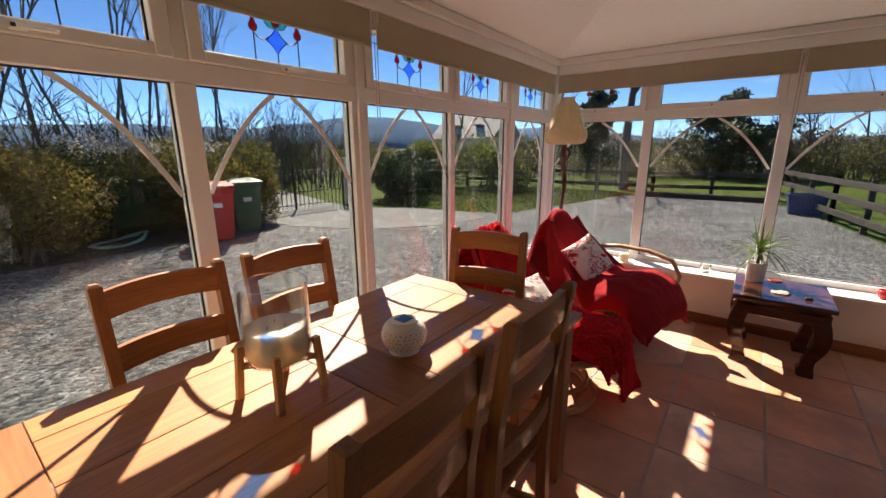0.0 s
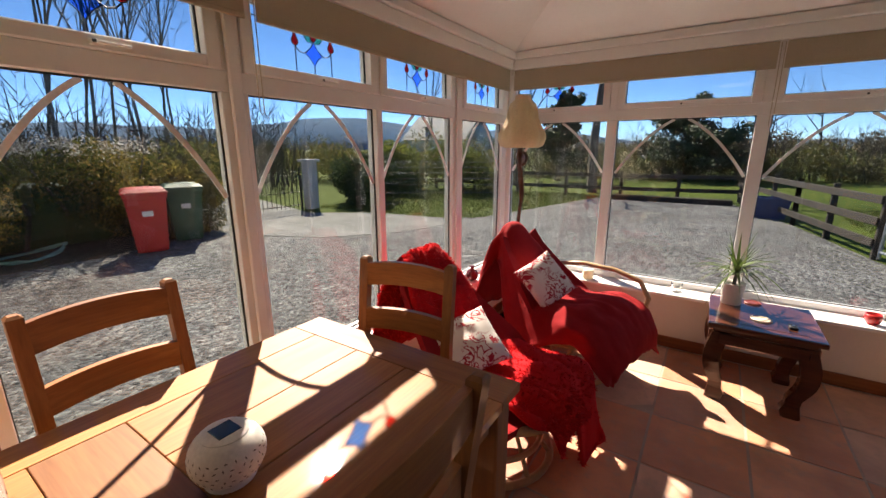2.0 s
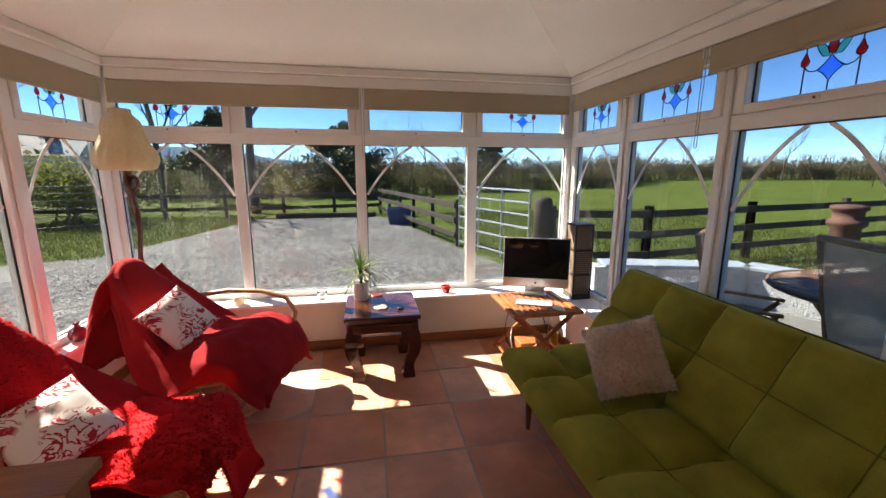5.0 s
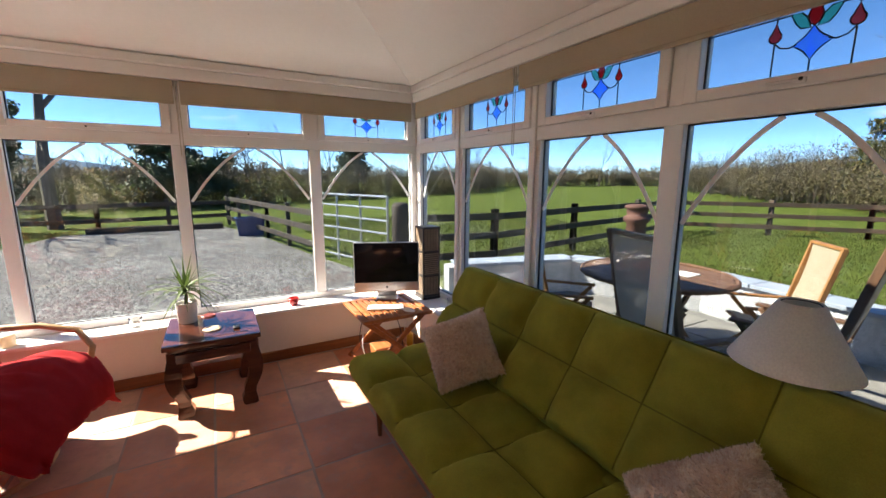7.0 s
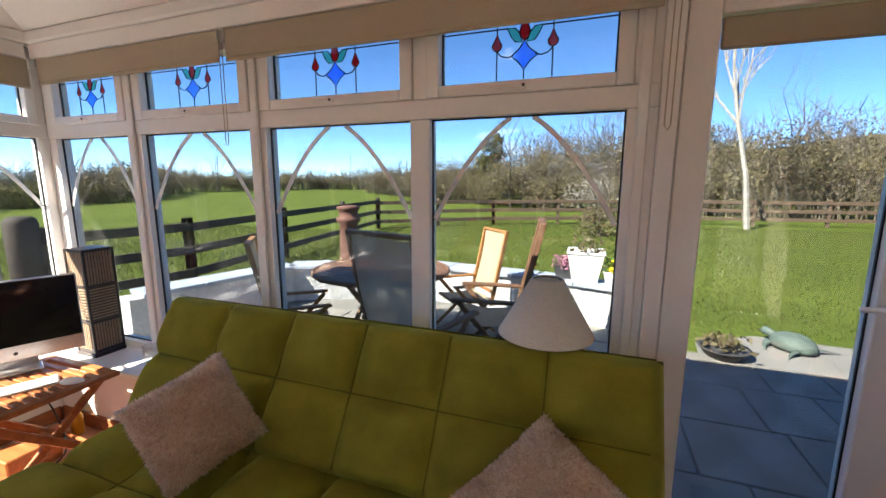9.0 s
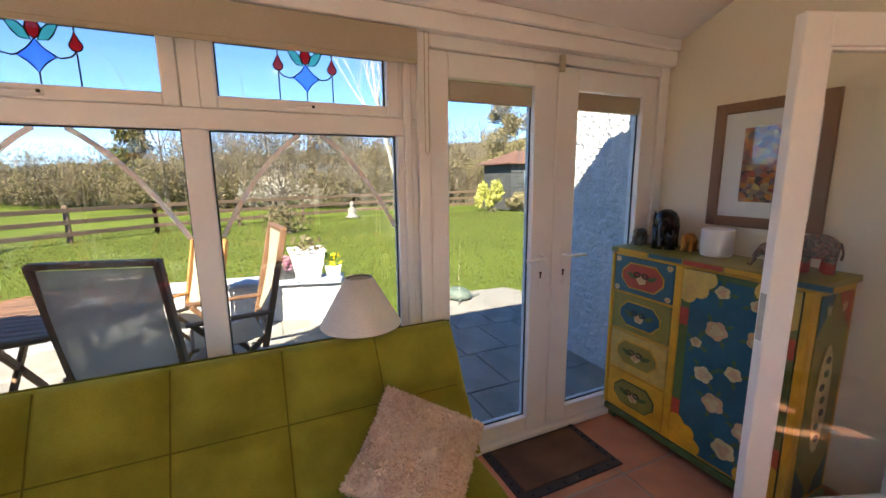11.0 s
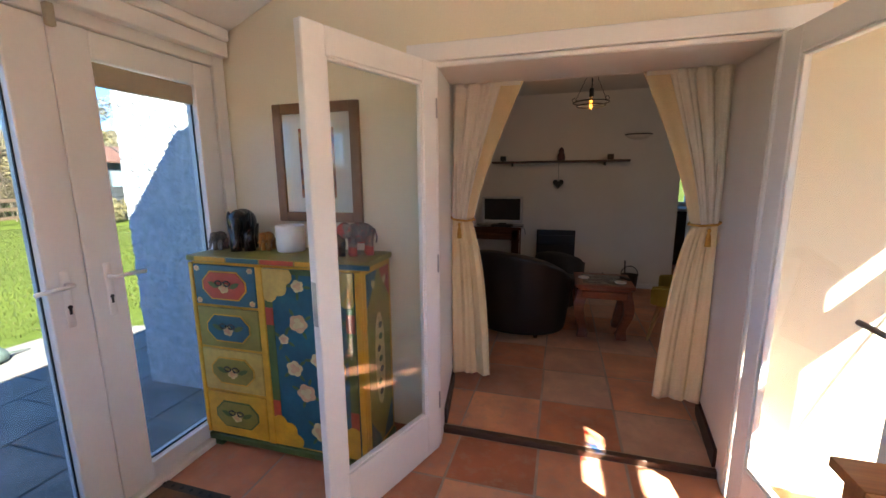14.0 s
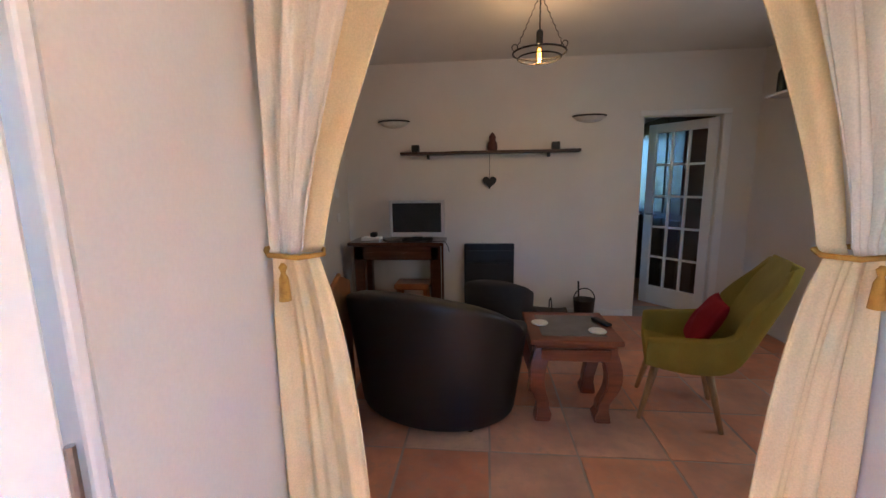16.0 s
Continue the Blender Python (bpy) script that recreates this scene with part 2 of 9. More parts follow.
def clear_mat(name, tint=(1, 1, 1), gloss=1.0, haze=0.0, ior=1.45, rough=0.0):
    """Thin clear glass: lets the view through and mirrors at a slant."""
    m, nt, p = base_mat(name)
    nt.nodes.remove(p)
    t = nt.nodes.new("ShaderNodeBsdfTransparent")
    t.inputs["Color"].default_value = (*tint, 1)
    g = nt.nodes.new("ShaderNodeBsdfGlossy")
    g.inputs["Roughness"].default_value = rough
    lw = nt.nodes.new("ShaderNodeLayerWeight")
    lw.inputs["Blend"].default_value = 0.5
    pw = nt.nodes.new("ShaderNodeMath")
    pw.operation, pw.inputs[1].default_value = "POWER", 5.0
    nt.links.new(lw.outputs["Facing"], pw.inputs[0])
    ms = nt.nodes.new("ShaderNodeMixShader")
    k = nt.nodes.new("ShaderNodeMath")
    k.operation, k.inputs[1].default_value, k.inputs[2].default_value = "MULTIPLY_ADD", 0.8 * gloss, 0.035 * gloss
    nt.links.new(pw.outputs[0], k.inputs[0])
    nt.links.new(k.outputs[0], ms.inputs["Fac"])
    nt.links.new(t.outputs["BSDF"], ms.inputs[1])
    nt.links.new(g.outputs["BSDF"], ms.inputs[2])
    out = ms.outputs["Shader"]
    if haze:
        d = nt.nodes.new("ShaderNodeBsdfDiffuse")
        d.inputs["Color"].default_value = (0.8, 0.8, 0.8, 1)
        v = mapped(nt, (1, 1, 0.5))
        f = ramp(nt, noise_tex(nt, v, 2.3, 6.0, 0.65, 0.4), [(0.4, (0, 0, 0)), (0.8, (haze, haze, haze))])
        m2 = nt.nodes.new("ShaderNodeMixShader")
        nt.links.new(f, m2.inputs["Fac"])
        nt.links.new(out, m2.inputs[1])
        nt.links.new(d.outputs["BSDF"], m2.inputs[2])
        out = m2.outputs["Shader"]
    nt.links.new(out, nt.nodes["Material Output"].inputs["Surface"])
    return m


def gravel_mat(name, stops, scale, dist=0.02):
    m, nt, p = base_mat(name)
    v = mapped(nt)
    vo = nt.nodes.new("ShaderNodeTexVoronoi")
    vo.inputs["Scale"].default_value = scale
    nt.links.new(v, vo.inputs["Vector"])
    bw = nt.nodes.new("ShaderNodeRGBToBW")
    nt.links.new(vo.outputs["Color"], bw.inputs["Color"])
    col = ramp(nt, bw.outputs["Val"], stops)
    big = noise_tex(nt, v, 0.7, 5.0, 0.6)
    col = mix(nt, col, ramp(nt, big, [(0.35, (0.72, 0.72, 0.7)), (0.65, (1.1, 1.1, 1.1))]), 1.0, "MULTIPLY")
    nt.links.new(col, p.inputs["Base Color"])
    p.inputs["Roughness"].default_value = 0.9
    inv = nt.nodes.new("ShaderNodeMath")
    inv.operation, inv.inputs[0].default_value = "SUBTRACT", 1.0
    nt.links.new(vo.outputs["Distance"], inv.inputs[1])
    bumped(nt, p, inv.outputs[0], 0.9, dist)
    return m


def glow_mat(name, col, strength):
    m, nt, p = base_mat(name)
    p.inputs["Base Color"].default_value = (*col, 1)
    p.inputs["Emission Color"].default_value = (*col, 1)
    p.inputs["Emission Strength"].default_value = strength
    return m


UPVC = plain("white_plastic", (0.82, 0.81, 0.79), (0.79, 0.78, 0.755), 3, 60, 0.34, bump=0.02, grit=0.08)
PAINT = plain("white_gloss_paint", (0.83, 0.82, 0.80), (0.80, 0.79, 0.77), 5, 70, 0.38, bump=0.02, grit=0.08)
CEIL = plain("ceiling_white", (0.86, 0.84, 0.81), (0.83, 0.81, 0.78), 2, 40, 0.20, bump=0.02, grit=0.08)
CREAM = plain("cream_wall_paint", (0.83, 0.76, 0.59), (0.79, 0.72, 0.55), 2, 130, 0.8, bump=0.12, grit=0.15)
OFFWHITE = plain("off_white_wall_paint", (0.78, 0.74, 0.69), (0.73, 0.69, 0.64), 2, 120, 0.8, bump=0.12, grit=0.15)
BLIND = plain("blind_fabric", (0.50, 0.44, 0.33), (0.46, 0.40, 0.295), 4, 300, 0.85, bump=0.2, trans=0.12)
GASKET = plain("black_gasket", (0.015, 0.015, 0.016), rough=0.6, bump=0.0)
GLASS = clear_mat("window_glass", tint=(0.675, 0.695, 0.685), haze=0.03)
DOORGLASS = clear_mat("door_glass", tint=(0.97, 0.98, 0.97), gloss=1.3)
VESSEL = clear_mat("vessel_glass", tint=(0.975, 0.985, 0.975), gloss=2.4)
LEAD = plain("lead_strip", (0.03, 0.03, 0.032), rough=0.6, bump=0.1)
RED_GLASS = clear_mat("red_glass", tint=(0.88, 0.10, 0.09), gloss=0.5)
BLUE_GLASS = clear_mat("blue_glass", tint=(0.22, 0.50, 0.97), gloss=0.5)
GREEN_GLASS = clear_mat("green_glass", tint=(0.20, 0.66, 0.48), gloss=0.5)
ARCHBAR = plain("glazing_bar", (0.86, 0.86, 0.85), rough=0.35, bump=0.02)
METAL = plain("grey_metal", (0.45, 0.45, 0.46), rough=0.3, metal=1.0, bump=0.05)
DARKMETAL = plain("dark_metal", (0.05, 0.045, 0.04), rough=0.45, metal=0.6, bump=0.1)
TERRA = tile_mat("terracotta_tile", [(0.42, 0.155, 0.08), (0.70, 0.33, 0.185), (0.48, 0.24, 0.155), (0.66, 0.27, 0.14), (0.62, 0.42, 0.31), (0.52, 0.20, 0.10), (0.72, 0.36, 0.21)], 0.52)
GROUT = plain("grout", (0.47, 0.37, 0.29), (0.33, 0.26, 0.21), 5, 150, 0.9, bump=0.4)
SKIRT = wood("skirting_wood", (0.36, 0.15, 0.065), (0.22, 0.085, 0.035), "x", 0.45, 0.1)
DARKSKIRT = plain("dark_skirting", (0.07, 0.035, 0.02), (0.05, 0.025, 0.015), 8, 60, 0.5)
OAK = wood("honey_oak", (0.50, 0.215, 0.064), (0.33, 0.122, 0.034), "y", 0.55, 0.35)
# same oak with the chairs' shade put into a darker colour
OAKZ = wood("honey_oak_upright_shaded", (0.33, 0.135, 0.040), (0.21, 0.075, 0.022), "z", 0.5, 0.2)
OAKX = wood("honey_oak_cross_shaded", (0.35, 0.145, 0.044), (0.23, 0.082, 0.024), "x", 0.5, 0.25)
OAKY = wood("honey_oak_rail_shaded", (0.35, 0.145, 0.044), (0.23, 0.082, 0.024), "y", 0.5, 0.25)
DARKWOOD = wood("dark_red_wood", (0.11, 0.035, 0.018), (0.05, 0.016, 0.009), "x", 0.22, 0.6)
TEAK = wood("teak_slats", (0.42, 0.16, 0.055), (0.26, 0.085, 0.03), "y", 0.35, 0.2)

# ---------- the conservatory shell ----------
AX, BY, CX, DY = -1.30, 4.33, 2.49, -0.645        # glass planes of the three glazed sides, face of the house wall
GLZ0, GLZ1, UPZ0, UPZ1, EAVE = 0.475, 1.69, 1.81, 2.05, 2.20
A_PANES = [(3.506, 4.20), (2.62, 3.37), (1.82, 2.57), (0.973, 1.71), (0.155, 0.897), (-0.58, 0.08)]
B_PANES = [(-1.22, -0.41), (-0.334, 0.531), (0.611, 1.478), (1.567, 2.40)]
C_PANES = [(3.582, 4.216), (2.719, 3.475), (1.872, 2.618), (1.058, 1.786)]


def wall_point(side, u, d, z):
    """u along the glazed side, d inwards from the glass."""
    if side == "a":
        return (AX + d, u, z)
    if side == "b":
        return (u, BY - d, z)
    return (CX - d, u, z)


def wbox(bm, side, u0, u1, d0, d1, z0, z1, bev=0.0):
    p, q = wall_point(side, u0, d0, z0), wall_point(side, u1, d1, z1)
    return bx(bm, min(p[0], q[0]), min(p[1], q[1]), min(p[2], q[2]), max(p[0], q[0]), max(p[1], q[1]), max(p[2], q[2]), bev)


def stained(win, side, c, zc, w):
    """The leaded tulip in a top light: diamond, tulip, leaves, two drops, lead lines."""
    def flat(name, poly, mat, d0, d1):
        bm = bmesh.new()
        pts0 = [wall_point(side, c + u, d0, zc + z) for u, z in poly]
        pts1 = [wall_point(side, c + u, d1, zc + z) for u, z in poly]
        part(name, fix(rings(bm, [pts0, pts1])), mat, win)
    def drop(s):
        out = []
        for k in range(12):
            a = math.pi * (0.28 - 1.56 * k / 11)
            out.append((s * 0.103 + 0.018 * math.cos(a), 0.040 + 0.018 * math.sin(a)))
        return out + [(s * 0.103, 0.084)]
    dia = []
    for k in range(4):
        a0, a1 = k * math.pi / 2, (k + 1) * math.pi / 2
        r = 0.052
        p0, p1 = Vector((r * math.cos(a0), r * math.sin(a0))), Vector((r * math.cos(a1), r * math.sin(a1)))
        for j in range(5):
            q = p0.lerp(p1, j / 5)
            q *= 1 - 0.16 * math.sin(math.pi * j / 5)
            dia.append((q.x, q.y))
    flat("diamond_pane", dia, BLUE_GLASS, 0.004, 0.009)
    tulip = [(0, 0.05), (0.014, 0.062), (0.019, 0.085), (0.010, 0.112), (0, 0.13), (-0.010, 0.112), (-0.019, 0.085), (-0.014, 0.062)]
    flat("tulip_pane", tulip, RED_GLASS, 0.004, 0.009)
    def leafp(s):
        return [(s * 0.008, 0.046), (s * 0.036, 0.050), (s * 0.050, 0.068), (s * 0.066, 0.100), (s * 0.036, 0.097), (s * 0.022, 0.082)]
    for s in (-1, 1):
        flat("leaf_pane", leafp(s), GREEN_GLASS, 0.004, 0.009)
        flat("drop_pane", drop(s), RED_GLASS, 0.004, 0.009)
    bm = bmesh.new()
    def line(pts, r=0.0028):
        tube(bm, [wall_point(side, c + u, 0.0065, zc + z) for u, z in pts], r, 5)
    line([(-w, 0.098), (-0.06, 0.098)])
    line([(0.06, 0.098), (w, 0.098)])
    line([(0, -0.05), (0, -0.09)])
    for s in (-1, 1):
        line([(s * 0.103, 0.018), (s * 0.103, -0.09)])
        line([(s * 0.103, 0.085), (s * 0.103, 0.14)])
        line([(s * 0.103, 0.02), (s * 0.085, 0.002), (s * 0.06, -0.004), (s * 0.04, 0.004)])
    for poly in (dia, drop(1), drop(-1), tulip, leafp(1), leafp(-1)):
        closed_tube(bm, [wall_point(side, c + u, 0.0065, zc + z) for u, z in poly], 0.0024, 4)
    part("lead_lines", bm, LEAD, win, "black lead lines")


def window_unit(side, n, u0, u1, motif=True):
    win = thing(f"window_{side}{n}", "white plastic window with arched glazing bars and a leaded top light" if motif else "white plastic window with arched glazing bars and a plain top light", "window", kind="structure")
    bm = bmesh.new()
    wbox(bm, side, u0, u1, -0.004, 0.004, GLZ0, GLZ1)
    part("glass_pane", bm, GLASS, win, shadow=False)
    bm = bmesh.new()
    for a, b, c, d in ((u0, u0 + 0.006, GLZ0, GLZ1), (u1 - 0.006, u1, GLZ0, GLZ1), (u0 + 0.006, u1 - 0.006, GLZ0, GLZ0 + 0.006), (u0 + 0.006, u1 - 0.006, GLZ1 - 0.006, GLZ1)):
        wbox(bm, side, a, b, 0.004, 0.012, c, d)
    e = 0.042
    for a, b, c, d in ((u0 + e, u0 + e + 0.006, UPZ0, UPZ1), (u1 - e - 0.006, u1 - e, UPZ0, UPZ1), (u0 + e + 0.006, u1 - e - 0.006, UPZ0, UPZ0 + 0.006)):
        wbox(bm, side, a, b, 0.004, 0.012, c, d)
    part("gasket", bm, GASKET, win, "black rubber gasket")
    bm = bmesh.new()
    wbox(bm, side, u0 + e, u1 - e, -0.004, 0.004, UPZ0, UPZ1)
    part("top_glass_pane", bm, GLASS, win, shadow=False)
    # opening casement of the top light, proud of the frame
    bm = bmesh.new()
    for a, b, c, d in ((u0 - 0.012, u0 + e, 1.766, UPZ1 + 0.04), (u1 - e, u1 + 0.012, 1.766, UPZ1 + 0.04), (u0 + e, u1 - e, 1.766, UPZ0), (u0 + e, u1 - e, UPZ1, UPZ1 + 0.04)):
        wbox(bm, side, a, b, -0.03, 0.052, c, d, 0.004)
    part("casement", bm, UPVC, win)
    c = (u0 + u1) / 2
    bm = bmesh.new()
    wbox(bm, side, c - 0.02, c + 0.02, 0.052, 0.062, 1.776, 1.794, 0.003)
    wbox(bm, side, c - 0.012, c + 0.085, 0.062, 0.074, 1.780, 1.790, 0.003)
    part("catch", bm, UPVC, win, "white window catch")
    bm = bmesh.new()
    wbox(bm, side, c - 0.017, c - 0.006, 0.0745, 0.079, 1.780, 1.791, 0.002)
    part("catch_lock", bm, GASKET, win, "black lock button")
    # pointed arch of two curved bars inside the double glazing
    half = (u1 - u0) / 2
    for s in (-1, 1):
        bm = bmesh.new()
        pts = []
        for i in range(15):
            t = i / 14
            u = c + s * ((half - 0.012) * (1 - t) + 0.042 * t)
            z = 1.285 + (GLZ1 - 0.006 - 1.285) * (1.5 * t - 0.5 * t * t)
            pts.append((u, z))
        loops = []
        for i, (u, z) in enumerate(pts):
            u2, z2 = pts[min(i + 1, 14)]
            u1_, z1_ = pts[max(i - 1, 0)]
            d = Vector((u2 - u1_, z2 - z1_)).normalized()
            nn = Vector((-d.y, d.x)) * 0.009
            loops.append([wall_point(side, u + nn.x, 0.005, z + nn.y), wall_point(side, u - nn.x, 0.005, z - nn.y), wall_point(side, u - nn.x, 0.010, z - nn.y), wall_point(side, u + nn.x, 0.010, z + nn.y)])
        part("arch_bar", fix(rings(bm, loops)), ARCHBAR, win, "pale curved glazing bar")
    if motif:
        stained(win, side, c, 1.905, half - 0.044)
    return win


def glazed_side(side, panes, ends, door=None):
    fr = thing(f"window_frame_{side}", "white plastic window frame with a long transom", "window frame", kind="structure")
    lo, hi = ends
    bm = bmesh.new()
    wbox(bm, side, lo, hi, -0.035, 0.04, 0.43, GLZ0, 0.003)
    part("bottom_rail", bm, UPVC, fr)
    bm = bmesh.new()
    wbox(bm, side, lo, hi, -0.035, 0.04, GLZ1, 1.7655, 0.003)
    part("transom", bm, UPVC, fr)
    bm = bmesh.new()
    wbox(bm, side, lo, hi, -0.035, 0.04, UPZ1 + 0.041, EAVE, 0.003)
    part("head_rail", bm, UPVC, fr)
    edges = sorted([lo] + [v for p in panes for v in p] + [hi])
    for a, b in zip(edges[::2], edges[1::2]):
        bm = bmesh.new()
        wbox(bm, side, a, b, -0.035, 0.0405, GLZ0, GLZ1 - 0.001, 0.003)
        wbox(bm, side, a if a == lo else a + 0.013, b if b == hi else b - 0.013, -0.035, 0.0405, 1.766, UPZ1 + 0.04, 0.003)
        if b - a > 0.095:
            wbox(bm, side, a + 0.03, b - 0.03, 0.041, 0.058, GLZ0, UPZ1, 0.005)
        part("mullion", bm, UPVC, fr)
    for n, (a, b) in enumerate(panes):
        window_unit(side, n + 1, a, b, not (side == "b" and n in (1, 2)))


glazed_side("a", A_PANES, (-0.64, 4.29))
glazed_side("b", B_PANES, (-1.259, 2.449))
glazed_side("c", C_PANES, (0.962, 4.29))
for nm, x0, x1 in (("corner_post", AX - 0.05, AX + 0.041), ("corner_post", CX - 0.041, CX + 0.05)):
    solid(nm, box(x0, 4.2905, 0.43, x1, BY + 0.05, EAVE, 0.004), UPVC, "white plastic corner post of the windows", "corner post", "structure")

# dwarf walls, sills and skirting
for nm, b in (("wall_west", (-1.40, -0.64, -0.15, -1.18, 4.43, 0.405)), ("wall_north", (-1.18, 4.13, -0.15, 2.25, 4.43, 0.405)), ("wall_east", (2.25, 0.962, -0.15, 2.58, 4.43, 0.405))):
    solid(nm, box(*b), OFFWHITE, "low cream-painted wall under the windows", "wall", "structure")
solid("window_sill_west", box(-1.36, -0.64, 0.406, -1.15, 4.08, 0.4305, 0.006, 2), PAINT, "white painted window sill", "window sill", "structure")
solid("window_sill_north", box(-1.36, 4.081, 0.406, 2.55, 4.37, 0.4305, 0.006, 2), PAINT, "white painted window sill", "window sill", "structure")
solid("window_sill_east", box(2.20, 0.962, 0.406, 2.55, 4.08, 0.4305, 0.006, 2), PAINT, "white painted window sill", "window sill", "structure")
solid("baseboard_north", box(-1.16, 4.112, 0.0, 2.23, 4.129, 0.085, 0.004), SKIRT, "reddish brown wooden skirting board", "baseboard", "structure")
solid("baseboard_west", box(-1.179, -0.63, 0.0, -1.162, 4.111, 0.085, 0.004), SKIRT, "reddish brown wooden skirting board", "baseboard", "structure")
solid("baseboard_east", box(2.232, 0.97, 0.0, 2.249, 4.111, 0.085, 0.004), SKIRT, "reddish brown wooden skirting board", "baseboard", "structure")

# hipped ceiling with a cove at the eaves
SL = 0.42
bm = bmesh.new()
x0, x1, y1, yd = AX + 0.05, CX - 0.05, BY - 0.05, -0.64
mid = (x0 + x1) / 2
rise = (x1 - x0) / 2 * SL
ze = 2.235
V = [bm.verts.new(p) for p in ((x0, yd, ze), (x0, y1, ze), (x1, y1, ze), (x1, yd, ze), (mid, yd, ze + rise), (mid, y1 - (x1 - x0) / 2, ze + rise))]
for f in ((0, 4, 5, 1), (1, 5, 2), (2, 5, 4, 3)):
    bm.faces.new([V[i] for i in f])
bmesh.ops.recalc_face_normals(bm, faces=bm.faces)
got = bmesh.ops.extrude_face_region(bm, geom=list(bm.faces))
bmesh.ops.translate(bm, verts=[g for g in got["geom"] if isinstance(g, bmesh.types.BMVert)], vec=(0, 0, 0.12))
solid("ceiling", fix(bm), CEIL, "white sloping ceiling of the conservatory", "ceiling", "structure")
bm = bmesh.new()
bx(bm, AX - 0.2, -0.64, EAVE + 0.001, AX + 0.075, BY + 0.2, 2.2345, 0.003)
bx(bm, CX - 0.075, -0.64, EAVE + 0.001, CX + 0.2, BY + 0.2, 2.2345, 0.003)
bx(bm, AX + 0.076, BY - 0.075, EAVE + 0.001, CX - 0.076, BY + 0.2, 2.2345, 0.003)
solid("trim_eaves", bm, PAINT, "white eaves trim above the windows", "trim", "structure")
bm = bmesh.new()
prism(bm, [(AX - 0.25, 2.2355), (AX + 0.04, 2.2355), (AX + 0.04, 2.32), (AX - 0.25, 2.26)], -0.6, BY + 0.25, "y")
prism(bm, [(CX - 0.04, 2.2355), (CX + 0.25, 2.2355), (CX + 0.25, 2.26), (CX - 0.04, 2.32)], -0.6, BY + 0.25, "y")
prism(bm, [(BY - 0.04, 2.2355), (BY + 0.25, 2.2355), (BY + 0.25, 2.26), (BY - 0.04, 2.32)], AX - 0.25, CX + 0.25, "x")
solid("roof_edge", fix(bm), UPVC, "white roof edge and gutter outside", "roof", "structure")

# white pelmet boards that carry the blinds
for nm, side, u0, u1 in (("west", "a", -0.62, 4.205), ("north", "b", -1.174, 2.364), ("east", "c", -0.62, 4.205)):
    bm = bmesh.new()
    wbox(bm, side, u0, u1, 0.0615, 0.116, 2.122, 2.2, 0.004)
    wbox(bm, side, u0, u1, 0.0765, 0.135, 2.2015, 2.263, 0.008)
    solid("trim_pelmet_" + nm, bm, PAINT, "white pelmet board above the blinds", "trim", "structure")

# roller blinds, rolled most of the way up
def blind(side, u0, u1, zb, chain=None):
    b = thing("roller_blind", "beige fabric roller blind pulled mostly up", "blind", "roller blinds")
    bm = bmesh.new()
    wbox(bm, side, u0 + 0.004, u1 - 0.004, 0.100, 0.1025, zb, 2.118)
    part("fabric", bm, BLIND, b)
    bm = bmesh.new()
    wbox(bm, side, u0 + 0.004, u1 - 0.004, 0.097, 0.1065, zb - 0.006, zb + 0.014, 0.003)
    part("hem_bar", bm, BLIND, b)
    bm = bmesh.new()
    tube(bm, [wall_point(side, u0 + 0.004, 0.082, 2.10), wall_point(side, u1 - 0.004, 0.082, 2.10)], 0.017, 12)
    part("roller_tube", bm, BLIND, b, smooth=True)
    for u in (u0, u1 - 0.004):
        bm = bmesh.new()
        wbox(bm, side, u, u + 0.004, 0.062, 0.112, 2.07, 2.1215, 0.001)
        part("bracket", bm, PAINT, b, "white end bracket")
    if chain is not None:
        bm = bmesh.new()
        closed_tube(bm, [wall_point(side, chain, 0.112, 2.11), wall_point(side, chain + 0.004, 0.112, 1.9), wall_point(side, chain + 0.004, 0.112, 1.62), wall_point(side, chain + 0.012, 0.112, 1.605), wall_point(side, chain + 0.022, 0.112, 1.62), wall_point(side, chain + 0.022, 0.112, 1.9), wall_point(side, chain + 0.020, 0.112, 2.11)], 0.0022, 5)
        part("bead_chain", bm, BLIND, b, "beige bead chain")


blind("a", 1.845, 4.18, 1.955, 1.815)
blind("a", -0.60, 1.805, 1.955)
blind("b", -1.185, 0.585, 1.965, 0.590)
blind("b", 0.615, 2.375, 1.965)
blind("c", 2.80, 4.18, 1.985, 2.770)
blind("c", 0.975, 2.765, 1.985, 0.93)

